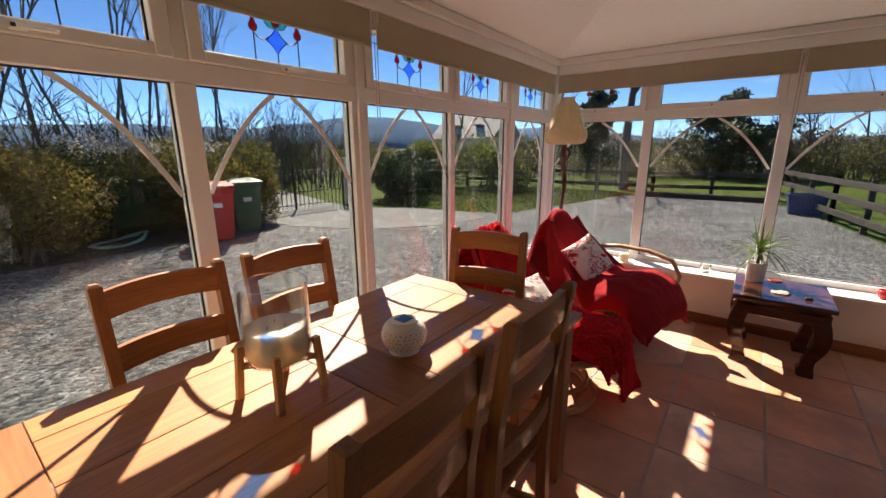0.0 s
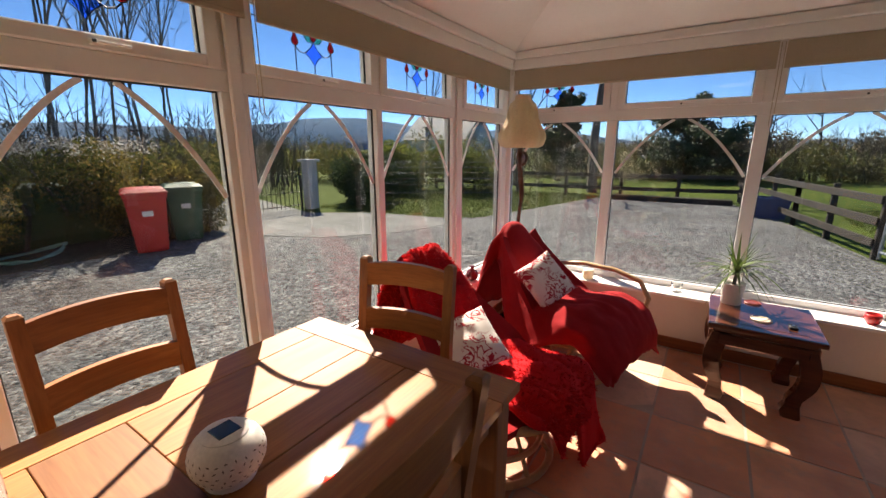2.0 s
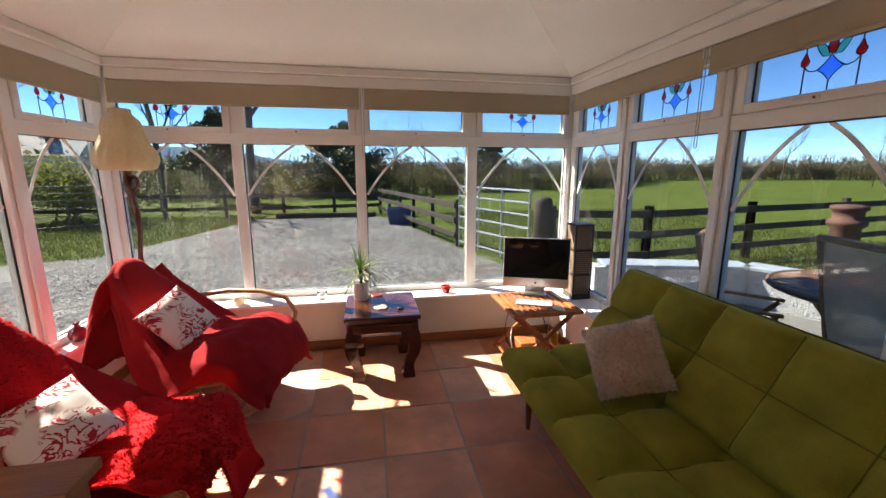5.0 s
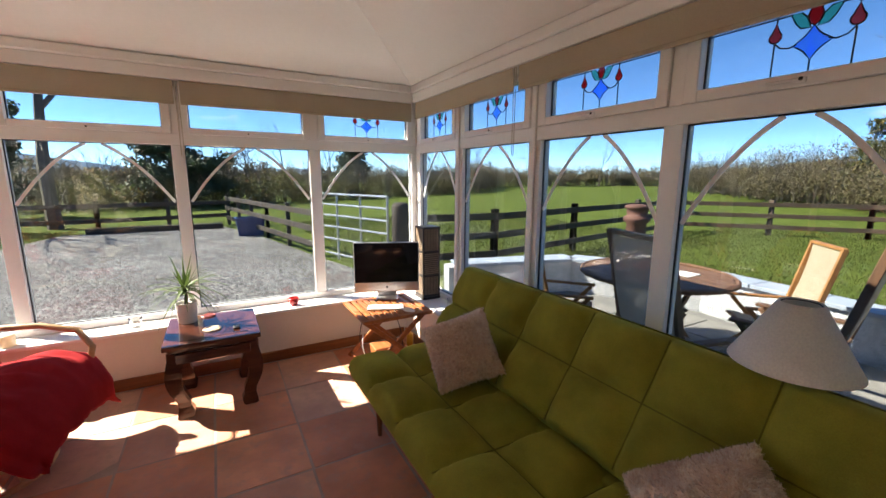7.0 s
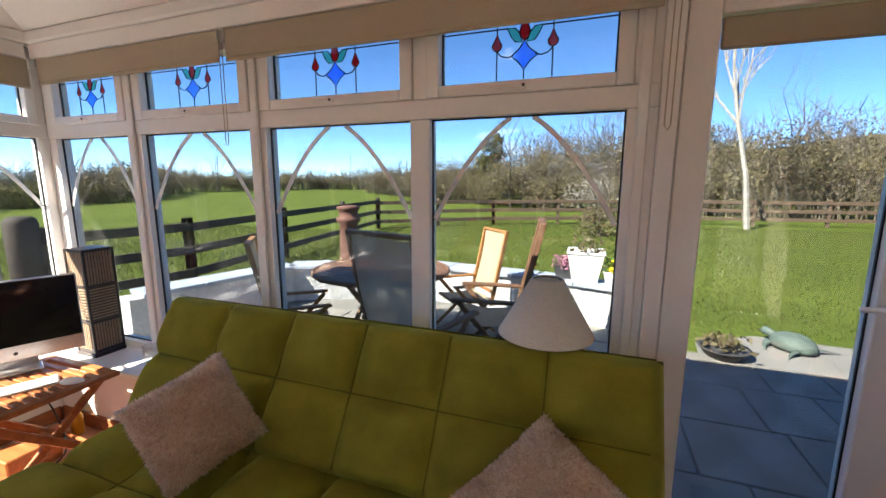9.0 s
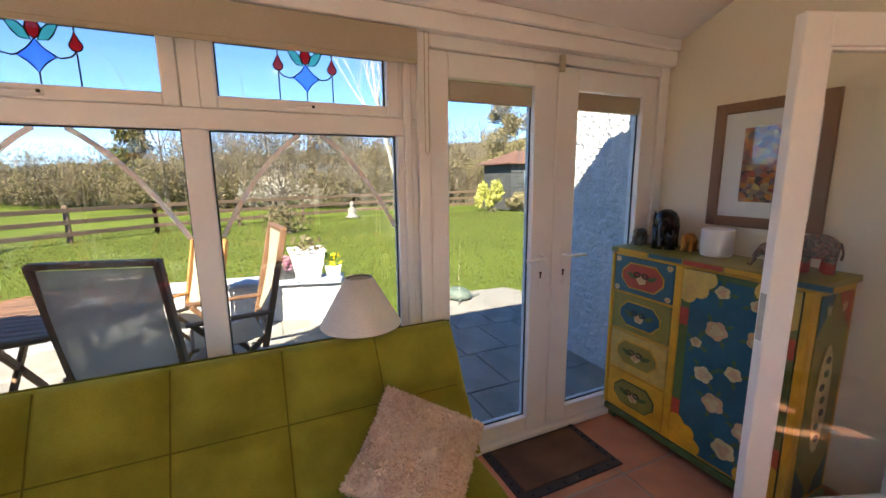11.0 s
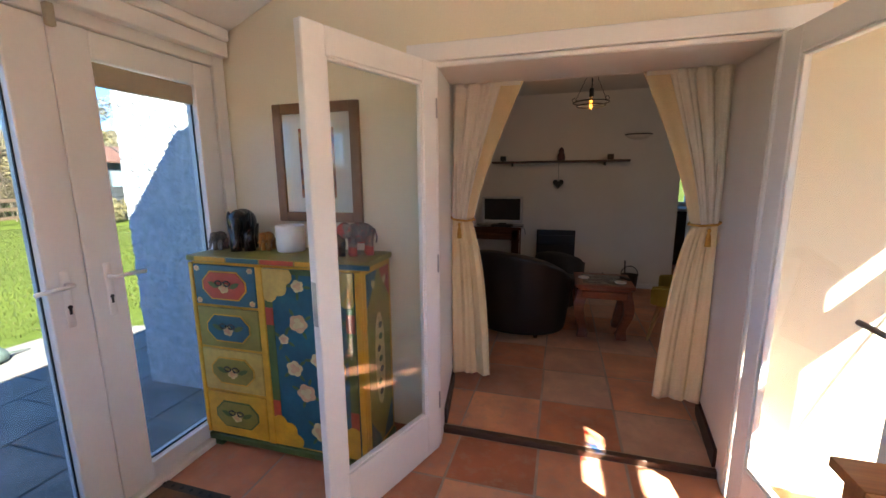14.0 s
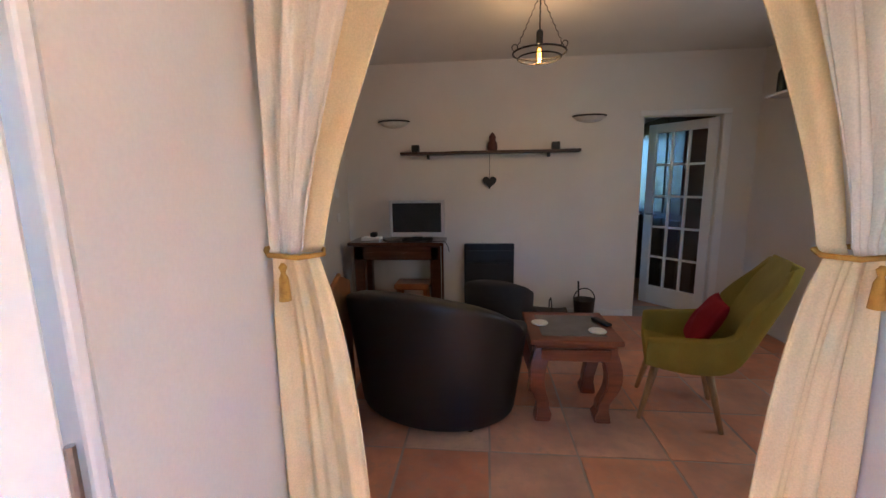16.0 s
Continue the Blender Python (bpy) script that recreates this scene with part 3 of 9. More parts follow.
# garden doors in the east side
gd = thing("door_1", "closed white plastic glazed double garden doors", "door", kind="structure")
for nm, u0, u1, z0, z1 in (("door_frame", 0.905, 0.962, 0.0, EAVE), ("door_frame", -0.64, -0.565, 0.0, EAVE), ("door_frame", -0.565, 0.905, 2.07, EAVE), ("threshold", -0.565, 0.905, 0.0, 0.035)):
    bm = bmesh.new()
    wbox(bm, "c", u0, u1, -0.04, 0.06 if nm == "door_frame" else 0.075, z0, z1, 0.004)
    part(nm, bm, UPVC, gd)
for k, (a, b, ga, gb) in enumerate(((0.181, 0.902, 0.322, 0.807), (-0.562, 0.178, -0.448, 0.036))):
    leaf = bmesh.new()
    for u0, u1, z0, z1 in ((a, ga, 0.04, 2.066), (gb, b, 0.04, 2.066), (ga, gb, 0.04, 0.128), (ga, gb, 1.955, 2.066)):
        wbox(leaf, "c", u0, u1, -0.03, 0.045, z0, z1, 0.004)
    lf = part("door_leaf", leaf, UPVC, gd)
    bm = bmesh.new()
    wbox(bm, "c", ga, gb, -0.004, 0.004, 0.128, 1.955)
    part("glass_pane", bm, GLASS, lf, shadow=False)
    bm = bmesh.new()
    for u0, u1, z0, z1 in ((ga, ga + 0.005, 0.128, 1.955), (gb - 0.005, gb, 0.128, 1.955), (ga + 0.005, gb - 0.005, 0.128, 0.134)):
        wbox(bm, "c", u0, u1, 0.004, 0.012, z0, z1)
    part("gasket", bm, GASKET, lf, "black rubber gasket")
    bm = bmesh.new()
    wbox(bm, "c", ga + 0.006, gb - 0.006, 0.014, 0.034, 1.855, 1.950, 0.006)
    part("small_blind", bm, BLIND, lf, "beige blind rolled up at the glass")
    hu = 0.262 if k == 0 else 0.105
    s = 1 if k == 0 else -1
    bm = bmesh.new()
    wbox(bm, "c", hu - 0.016, hu + 0.016, 0.046, 0.054, 0.90, 1.13, 0.004)
    tube(bm, [wall_point("c", hu, 0.054, 1.075), wall_point("c", hu, 0.095, 1.075), wall_point("c", hu + s * 0.02, 0.102, 1.075), wall_point("c", hu + s * 0.125, 0.10, 1.07)], 0.009, 8)
    part("door_handle", bm, UPVC, lf, "white lever handle", True)
    bm = bmesh.new()
    wbox(bm, "c", hu - 0.005, hu + 0.005, 0.0545, 0.057, 0.955, 0.985, 0.002)
    tube(bm, [wall_point("c", hu, 0.0545, 0.985), wall_point("c", hu, 0.058, 0.985)], 0.008, 10)
    part("keyhole", bm, GASKET, lf, "black keyhole")
bm = bmesh.new()
wbox(bm, "c", 0.165, 0.195, 0.061, 0.085, 2.03, 2.11, 0.004)
part("door_sensor", bm, BLIND, gd, "yellowed plastic sensor")

# ---------- the house wall with its wide opening ----------
OX0, OX1, OZ = -0.19, 1.205, 2.0
OXB0, OXB1, OZB, DB = -0.27, 1.31, 2.05, -1.295
bm = bmesh.new()
def opening_wall(bm, xl, xr, zt):
    prism(bm, [(xl, DY), (OX0, DY), (OXB0, DB), (xl, DB)], -0.15, zt)
    prism(bm, [(OX1, DY), (xr, DY), (xr, DB), (OXB1, DB)], -0.15, zt)
    rings(bm, [[(OX0, DY, OZ), (OX0, DY, zt), (OXB0, DB, zt), (OXB0, DB, OZB)], [(OX1, DY, OZ), (OX1, DY, zt), (OXB1, DB, zt), (OXB1, DB, OZB)]])
opening_wall(bm, -3.2, 2.60, 3.4)
solid("wall_south", fix(bm), CREAM, "thick cream-painted house wall with a wide opening", "wall", "structure")
# white lining of the reveal
bm = bmesh.new()
e = 0.012
rings(bm, [[(OX0, DY - 0.002, 0.0), (OXB0, DB + 0.002, 0.0), (OXB0, DB + 0.002, OZB), (OX0, DY - 0.002, OZ)], [(OX0 + e, DY - 0.002, 0.0), (OXB0 + e, DB + 0.002, 0.0), (OXB0 + e, DB + 0.002, OZB - e), (OX0 + e, DY - 0.002, OZ - e)]])
rings(bm, [[(OX1 - e, DY - 0.002, 0.0), (OXB1 - e, DB + 0.002, 0.0), (OXB1 - e, DB + 0.002, OZB - e), (OX1 - e, DY - 0.002, OZ - e)], [(OX1, DY - 0.002, 0.0), (OXB1, DB + 0.002, 0.0), (OXB1, DB + 0.002, OZB), (OX1, DY - 0.002, OZ)]])
rings(bm, [[(OX0 + e, DY - 0.002, OZ - e), (OXB0 + e, DB + 0.002, OZB - e), (OXB0 + e, DB + 0.002, OZB), (OX0 + e, DY - 0.002, OZ)], [(OX1 - e, DY - 0.002, OZ - e), (OXB1 - e, DB + 0.002, OZB - e), (OXB1 - e, DB + 0.002, OZB), (OX1 - e, DY - 0.002, OZ)]])
solid("trim_reveal", fix(bm), OFFWHITE, "off-white plastered reveal of the opening", "trim", "structure")
arch = thing("trim_architrave", "white painted architrave round the opening", "architrave", kind="structure")
for b in ((OX1 - 0.012, DY, 0.0, OX1 + 0.06, DY + 0.022, 2.011), (OX0 - 0.06, DY, 0.0, OX0 + 0.012, DY + 0.022, 2.011), (OX0 - 0.13, DY, 2.012, OX1 + 0.135, DY + 0.03, 2.092), (OX0 - 0.06, DY + 0.0, 1.988, OX1 + 0.06, DY + 0.016, 2.0105)):
    part("board", box(*b, 0.006, 2), PAINT, arch)
for b in ((1.27, DY + 0.001, 0.0, 2.45, DY + 0.018, 0.085), (-1.16, DY + 0.001, 0.0, -0.255, DY + 0.018, 0.085)):
    solid("baseboard_south", box(*b, 0.004), SKIRT, "reddish brown wooden skirting board", "baseboard", "structure")
for xa, xb, s in ((OX1 - 0.012, OXB1 - 0.012, -1), (OX0 + 0.012, OXB0 + 0.012, 1)):
    bm = bmesh.new()
    k = 0.14 / 0.65
    xs = xa + (xb - xa) * k
    rings(bm, [[(xs, DY - 0.145, 0.03), (xs + s * 0.016, DY - 0.145, 0.03), (xs + s * 0.016, DY - 0.145, 0.125), (xs, DY - 0.145, 0.125)], [(xb, DB, 0.03), (xb + s * 0.016, DB, 0.03), (xb + s * 0.016, DB, 0.125), (xb, DB, 0.125)]])
    solid("baseboard_reveal", fix(bm), DARKSKIRT, "dark brown skirting board in the reveal", "baseboard", "structure")
# the house outside, beyond the garden doors
ROUGHCAST = plain("roughcast_white", (0.66, 0.67, 0.68), (0.46, 0.48, 0.50), 14, 40, 0.9, bump=1.0, dist=0.03, grit=1.0)
bm = bmesh.new()
rows = []
for j in range(170):
    z = -0.15 + j * 0.0226
    rows.append([(2.62 + 1.08 * i / 70, -0.925 + 0.014 * noise.noise((i * 0.45, j * 0.62, 3.1)) + 0.012 * max(0, noise.noise((i * 0.9, j * 1.3, 7.7))), z) for i in range(71)])
sheet(bm, rows)
bx(bm, 2.62, -3.9, -0.15, 3.70, -0.95, 3.68)
solid("wall_outside", fix(bm), ROUGHCAST, "white roughcast outer wall of the house", "wall", "structure")
solid("wall_outside_west", box(-9.0, -4.9, -0.15, -3.2, -0.7, 3.4), ROUGHCAST, "white roughcast outer wall of the house", "wall", "structure")
solid("house_roof", fix(prism(bmesh.new(), [(-0.75, 3.42), (-0.75, 3.7), (-2.8, 5.2), (-4.9, 3.7), (-4.9, 3.42)], -9.0, 3.7, "x")), DARKMETAL, "dark slate roof of the house", "roof", "structure")

# floor bed, tiles come last in the file
solid("floor", box(-1.17, -0.745, -0.15, 2.43, 4.11, -0.0022), GROUT, "terracotta tiled floor with pale grout", "floor", "structure")
solid("floor_living", box(-1.90, -4.60, -0.15, 2.20, -0.785, 0.0278), GROUT, "terracotta tiled living room floor", "floor", "structure")
solid("step_board", box(OX0 - 0.03, -0.784, -0.011, OX1 + 0.03, -0.746, 0.031, 0.004), DARKSKIRT, "dark wooden step edge in the opening", "step", "structure")

# ---------- the living room shell ----------
LX0, LX1, LY, LZ = -1.77, 2.08, -4.26, 2.50
LW = OFFWHITE
solid("wall_living_east", box(LX1, -4.40, -0.15, LX1 + 0.12, DB - 0.001, 2.60), LW, "off-white painted wall", "wall", "structure")
# the window gap in this wall is added, out of view
bm = bmesh.new()
bx(bm, LX0 - 0.12, -6.6, -0.15, LX0, -2.75, 2.60)
bx(bm, LX0 - 0.12, -1.65, -0.15, LX0, DB - 0.001, 2.60)
bx(bm, LX0 - 0.12, -2.75, -0.15, LX0, -1.65, 0.9)
bx(bm, LX0 - 0.12, -2.75, 2.05, LX0, -1.65, 2.60)
solid("wall_living_west", bm, LW, "off-white painted wall with an added, unseen side window", "wall", "structure")
# fill lamp added to brighten the living room, set in the added window
lwin = bpy.data.lights.new("added_side_fill", "AREA")
lwin.shape, lwin.size, lwin.size_y, lwin.energy, lwin.color = "RECTANGLE", 1.05, 1.1, 0.17, (0.92, 0.95, 1.0)
lwo = new("added_side_fill", lwin)
lwo.matrix_world = look((LX0 - 0.06, -2.2, 1.475), (0.5, -2.4, 1.3))
swin = thing("window_living", "white side window added out of view for the fill lamp", "window", kind="structure")
for b in ((-2.75, 0.9, -2.69, 2.05), (-1.71, 0.9, -1.65, 2.05), (-2.69, 0.9, -1.71, 0.96), (-2.69, 1.99, -1.71, 2.05)):
    part("window_frame", box(LX0 - 0.11, b[0], b[1], LX0 - 0.08, b[2], b[3], 0.003), UPVC, swin)
part("glass_pane", box(LX0 - 0.10, -2.69, 0.96, LX0 - 0.094, -1.71, 1.99), GLASS, swin, shadow=False)
bm = bmesh.new()
bx(bm, -0.778, LY - 0.12, -0.15, LX1, LY, 2.60)
bx(bm, LX0, LY - 0.12, -0.15, -1.458, LY, 2.60)
bx(bm, -1.458, LY - 0.12, 1.95, -0.778, LY, 2.60)
solid("wall_living_south", bm, LW, "off-white painted wall with a kitchen doorway", "wall", "structure")
solid("wall_living_inner", fix((lambda b: (prism(b, [(LX0, DB - 0.03), (OXB0 + 0.012, DB - 0.03), (OXB0 + 0.012, DB - 0.001), (LX0, DB - 0.001)], 0.0, 2.5), prism(b, [(OXB1 - 0.012, DB - 0.03), (LX1, DB - 0.03), (LX1, DB - 0.001), (OXB1 - 0.012, DB - 0.001)], 0.0, 2.5), bx(b, OXB0 + 0.012, DB - 0.03, OZB - 0.012, OXB1 - 0.012, DB - 0.001, 2.5), b)[-1])(bmesh.new())), LW, "off-white plaster round the opening", "wall", "structure")
solid("ceiling_living", box(LX0 - 0.1, -6.6, LZ, LX1 + 0.1, DB - 0.001, LZ + 0.1), LW, "off-white living room ceiling", "ceiling", "structure")
solid("baseboard_living", box(-0.775, LY + 0.001, 0.03, LX1 - 0.002, LY + 0.016, 0.10, 0.004), PAINT, "white skirting board", "baseboard", "structure")
for b in ((-1.53, LY - 0.001, 0.02, -1.459, LY + 0.02, 1.951), (-1.53, LY - 0.001, 1.952, -0.74, LY + 0.022, 2.0)):
    solid("trim_doorway", box(*b, 0.005), PAINT, "white painted door architrave", "trim", "structure")
# kitchen beyond the doorway
KW = plain("kitchen_wood", (0.10, 0.045, 0.02), (0.06, 0.028, 0.013), 4, 50, 0.4)
solid("wall_kitchen_south", (lambda b: (bx(b, LX0, -6.6, -0.15, 0.6, -6.5, 0.95), bx(b, LX0, -6.6, 2.0, 0.6, -6.5, 2.6), bx(b, LX0, -6.6, 0.95, -1.5, -6.5, 2.0), bx(b, -0.75, -6.6, 0.95, 0.6, -6.5, 2.0), b)[-1])(bmesh.new()), LW, "off-white kitchen wall with a window", "wall", "structure")
solid("wall_kitchen_east", box(0.5, -6.5, -0.15, 0.6, LY - 0.12, 2.6), LW, "off-white kitchen wall", "wall", "structure")
solid("floor_kitchen", box(LX0, -6.6, -0.15, 0.6, -4.60, 0.028), TERRA, "terracotta kitchen floor", "floor", "structure")
kc = thing("kitchen_unit", "dark wooden kitchen unit with a pale worktop", "kitchen unit")
part("body", box(-1.75, -6.48, 0.03, 0.45, -5.90, 0.90, 0.006), KW, kc)
part("worktop", box(-1.76, -6.49, 0.901, 0.46, -5.87, 0.94, 0.006), OFFWHITE, kc, "pale worktop")
for i in range(4):
    part("unit_door", box(-1.72 + i * 0.54, -5.899, 0.10, -1.72 + i * 0.54 + 0.50, -5.88, 0.86, 0.006), KW, kc)
# added dark unit, covers the bright wall so the door panes look dark
dresser = thing("kitchen_dresser", "tall dark wooden unit added to darken the view through the door panes", "dresser")
part("body", box(LX0 + 0.005, -6.10, 0.03, LX0 + 0.36, -4.75, 2.10, 0.008), KW, dresser)
for q in range(3):
    for z0, z1 in ((0.10, 0.92), (0.98, 2.04)):
        part("door", box(LX0 + 0.361, -6.06 + q * 0.44, z0, LX0 + 0.38, -5.66 + q * 0.44, z1, 0.006), KW, dresser)
kw = thing("window_kitchen", "small white kitchen window", "window", kind="structure")
for b in ((-1.5, -6.59, 0.95, -1.44, -6.52, 2.0), (-0.81, -6.59, 0.95, -0.75, -6.52, 2.0), (-1.44, -6.59, 0.95, -0.81, -6.52, 1.01), (-1.44, -6.59, 1.94, -0.81, -6.52, 2.0)):
    part("window_frame", box(*b, 0.004), UPVC, kw)
part("glass_pane", box(-1.44, -6.56, 1.01, -0.81, -6.552, 1.94), GLASS, kw, shadow=False)
tap = thing("kitchen_tap", "chrome kitchen tap on the worktop", "tap")
part("spout", tube(bmesh.new(), [(-1.12, -6.2, 0.94), (-1.12, -6.2, 1.16), (-1.12, -6.17, 1.21), (-1.12, -6.10, 1.21), (-1.12, -6.07, 1.16)], 0.013, 8), METAL, tap, smooth=True)
part("base", lathe(bmesh.new(), [(0.03, 0.94), (0.03, 0.96), (0.018, 0.975)], (-1.12, -6.2, 0), 14), METAL, tap, smooth=True)

# ---------- outdoors ----------
GZ = -0.12
GRASS = plain("grass", (0.095, 0.128, 0.022), (0.062, 0.090, 0.016), 0.35, 14, 0.95, bump=0.8, dist=0.05, spec=0.1)
GRAVEL = gravel_mat("grey_gravel", [(0.15, (0.03, 0.03, 0.032)), (0.42, (0.115, 0.115, 0.118)), (0.68, (0.20, 0.197, 0.193)), (0.9, (0.36, 0.352, 0.34))], 30.0, 0.02)
SOIL = gravel_mat("dark_soil", [(0.0, (0.02, 0.015, 0.012)), (1.0, (0.075, 0.055, 0.04))], 18.0)
CONC = plain("concrete", (0.215, 0.21, 0.20), (0.14, 0.137, 0.13), 1.2, 60, 0.9, bump=0.3, dist=0.004)
SLAB = plain("patio_slab", (0.30, 0.285, 0.26), (0.15, 0.145, 0.135), 3.2, 40, 0.85, bump=0.5, dist=0.004)
FENCEWOOD = plain("dark_fence_timber", (0.055, 0.042, 0.032), (0.03, 0.024, 0.02), 3, 30, 0.8, bump=0.6, dist=0.004, stretch=(1, 1, 4))
BROWNFENCE = plain("brown_fence_timber", (0.13, 0.085, 0.055), (0.08, 0.05, 0.035), 3, 30, 0.8, bump=0.6, dist=0.004, stretch=(1, 1, 4))
GALV = plain("galvanised_steel", (0.50, 0.52, 0.54), (0.42, 0.44, 0.46), 5, 70, 0.4, metal=0.7, bump=0.1)
BARK = plain("bark", (0.12, 0.10, 0.08), (0.06, 0.05, 0.04), 4, 30, 0.9, bump=0.8, dist=0.01, stretch=(1, 1, 0.3))
BIRCHBARK = plain("birch_bark", (0.40, 0.38, 0.35), (0.15, 0.13, 0.115), 5, 30, 0.8, bump=0.5, dist=0.006, stretch=(1, 1, 3))


def leaf_mat(name, stops, trans=0.35):
    m, nt, p = base_mat(name)
    geo = nt.nodes.new("ShaderNodeNewGeometry")
    col = ramp(nt, geo.outputs["Random Per Island"], stops)
    nt.links.new(col, p.inputs["Base Color"])
    p.inputs["Roughness"].default_value = 0.6
    p.inputs["Specular IOR Level"].default_value = 0.3
    t = nt.nodes.new("ShaderNodeBsdfTranslucent")
    nt.links.new(col, t.inputs["Color"])
    ms = nt.nodes.new("ShaderNodeMixShader")
    ms.inputs["Fac"].default_value = trans
    nt.links.new(p.outputs["BSDF"], ms.inputs[1])
    nt.links.new(t.outputs["BSDF"], ms.inputs[2])
    nt.links.new(ms.outputs["Shader"], nt.nodes["Material Output"].inputs["Surface"])
    return m


HEDGE = leaf_mat("hedge_leaves", [(0.0, (0.04, 0.052, 0.016)), (0.6, (0.10, 0.105, 0.03)), (0.9, (0.19, 0.145, 0.05)), (1.0, (0.28, 0.20, 0.085))], 0.5)
GOLDHEDGE = leaf_mat("golden_hedge_leaves", [(0.0, (0.06, 0.066, 0.018)), (0.4, (0.17, 0.145, 0.035)), (0.8, (0.33, 0.23, 0.06)), (1.0, (0.48, 0.33, 0.11))], 0.55)
LIMELEAF = leaf_mat("spring_green_leaves", [(0.0, (0.05, 0.075, 0.015)), (0.6, (0.14, 0.17, 0.03)), (1.0, (0.28, 0.27, 0.06))], 0.5)
ASHBARK = plain("ash_bark", (0.20, 0.175, 0.15), (0.11, 0.095, 0.08), 4, 30, 0.9, bump=0.5, dist=0.01, stretch=(1, 1, 0.3))
GREYTWIG = plain("grey_twigs", (0.20, 0.165, 0.125), (0.12, 0.10, 0.075), 0.4, 9, 0.9, bump=0.0)
DARKTWIG = plain("dark_twigs", (0.09, 0.075, 0.06), (0.05, 0.042, 0.034), 0.4, 9, 0.9, bump=0.0)
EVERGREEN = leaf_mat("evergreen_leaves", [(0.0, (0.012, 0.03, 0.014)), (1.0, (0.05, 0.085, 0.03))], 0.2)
BROWNLEAF = leaf_mat("brown_scrub", [(0.0, (0.06, 0.048, 0.026)), (0.5, (0.145, 0.115, 0.065)), (0.8, (0.11, 0.11, 0.045)), (1.0, (0.24, 0.195, 0.125))])
IVYLEAF = leaf_mat("dry_ivy_leaves", [(0.0, (0.10, 0.09, 0.04)), (0.6, (0.20, 0.17, 0.08)), (1.0, (0.34, 0.29, 0.16))])
YELLOWLEAF = leaf_mat("variegated_leaves", [(0.0, (0.20, 0.24, 0.04)), (1.0, (0.55, 0.52, 0.16))])
BLOSSOM = leaf_mat("white_blossom", [(0.0, (0.15, 0.12, 0.09)), (0.4, (0.40, 0.37, 0.33)), (1.0, (0.75, 0.72, 0.68))], 0.45)
FIELDGRASS = leaf_mat("grass_blades", [(0.0, (0.055, 0.075, 0.016)), (0.6, (0.085, 0.112, 0.022)), (1.0, (0.13, 0.13, 0.04))], 0.3)


def quads(name, pts, mat, parent=None):
    """Joined loose leaves: pts holds (centre, size) and each gets a turned four-cornered blade."""
    rng = random.Random(len(pts) * 7 + 3)
    verts, faces = [], []
    for c, s in pts:
        a = Vector((rng.gauss(0, 1), rng.gauss(0, 1), rng.gauss(0, 1))).normalized()
        b = a.orthogonal().normalized()
        k = len(verts)
        w = s * rng.uniform(0.35, 0.6)
        verts += [c - a * s, c + b * w, c + a * s, c - b * w]
        faces.append((k, k + 1, k + 2, k + 3))
    me = bpy.data.meshes.new(name)
    me.from_pydata([tuple(v) for v in verts], [], faces)
    me.materials.append(mat)
    ob = new(name, me)
    ob.parent = parent
    return ob


def clump_points(rng, centre, rad, n, size):
    out = []
    lobes = [(Vector((rng.gauss(0, 0.45) * rad[0], rng.gauss(0, 0.45) * rad[1], rng.uniform(-0.4, 0.5) * rad[2])), rng.uniform(0.35, 0.65)) for _ in range(9)]
    for _ in range(n):
        o, k = rng.choice(lobes)
        d = Vector((rng.gauss(0, 1), rng.gauss(0, 1), rng.gauss(0, 1))).normalized() * (rng.random() ** 0.35) * k
        out.append((Vector(centre) + o + Vector((d.x * rad[0], d.y * rad[1], d.z * rad[2])), size * rng.uniform(0.6, 1.4)))
    return out


def bush(name, label, centre, rad, n, size, mat, stems=5, category="bush"):
    t = thing(name, label, category)
    rng = random.Random(int(centre[0] * 31 + centre[1] * 17))
    pts = [(p, s) for p, s in clump_points(rng, centre, rad, n, size) if p.z > GZ + 0.03]
    quads("foliage", pts, mat, t)
    bm = bmesh.new()
    base = Vector((centre[0], centre[1], GZ - 0.02))
    for i in range(stems):
        tip = Vector(centre) + Vector((rng.gauss(0, 0.4) * rad[0], rng.gauss(0, 0.4) * rad[1], rad[2] * 0.5))
        st = base + Vector((rng.gauss(0, 0.15) * rad[0], rng.gauss(0, 0.15) * rad[1], 0))
        tube(bm, [st, st.lerp(tip, 0.5) + Vector((0.05, 0.03, 0.05)), tip], [0.03 * rad[2], 0.02 * rad[2], 0.006 * rad[2]], 5)
    part("stems", bm, BARK, t)
    return t


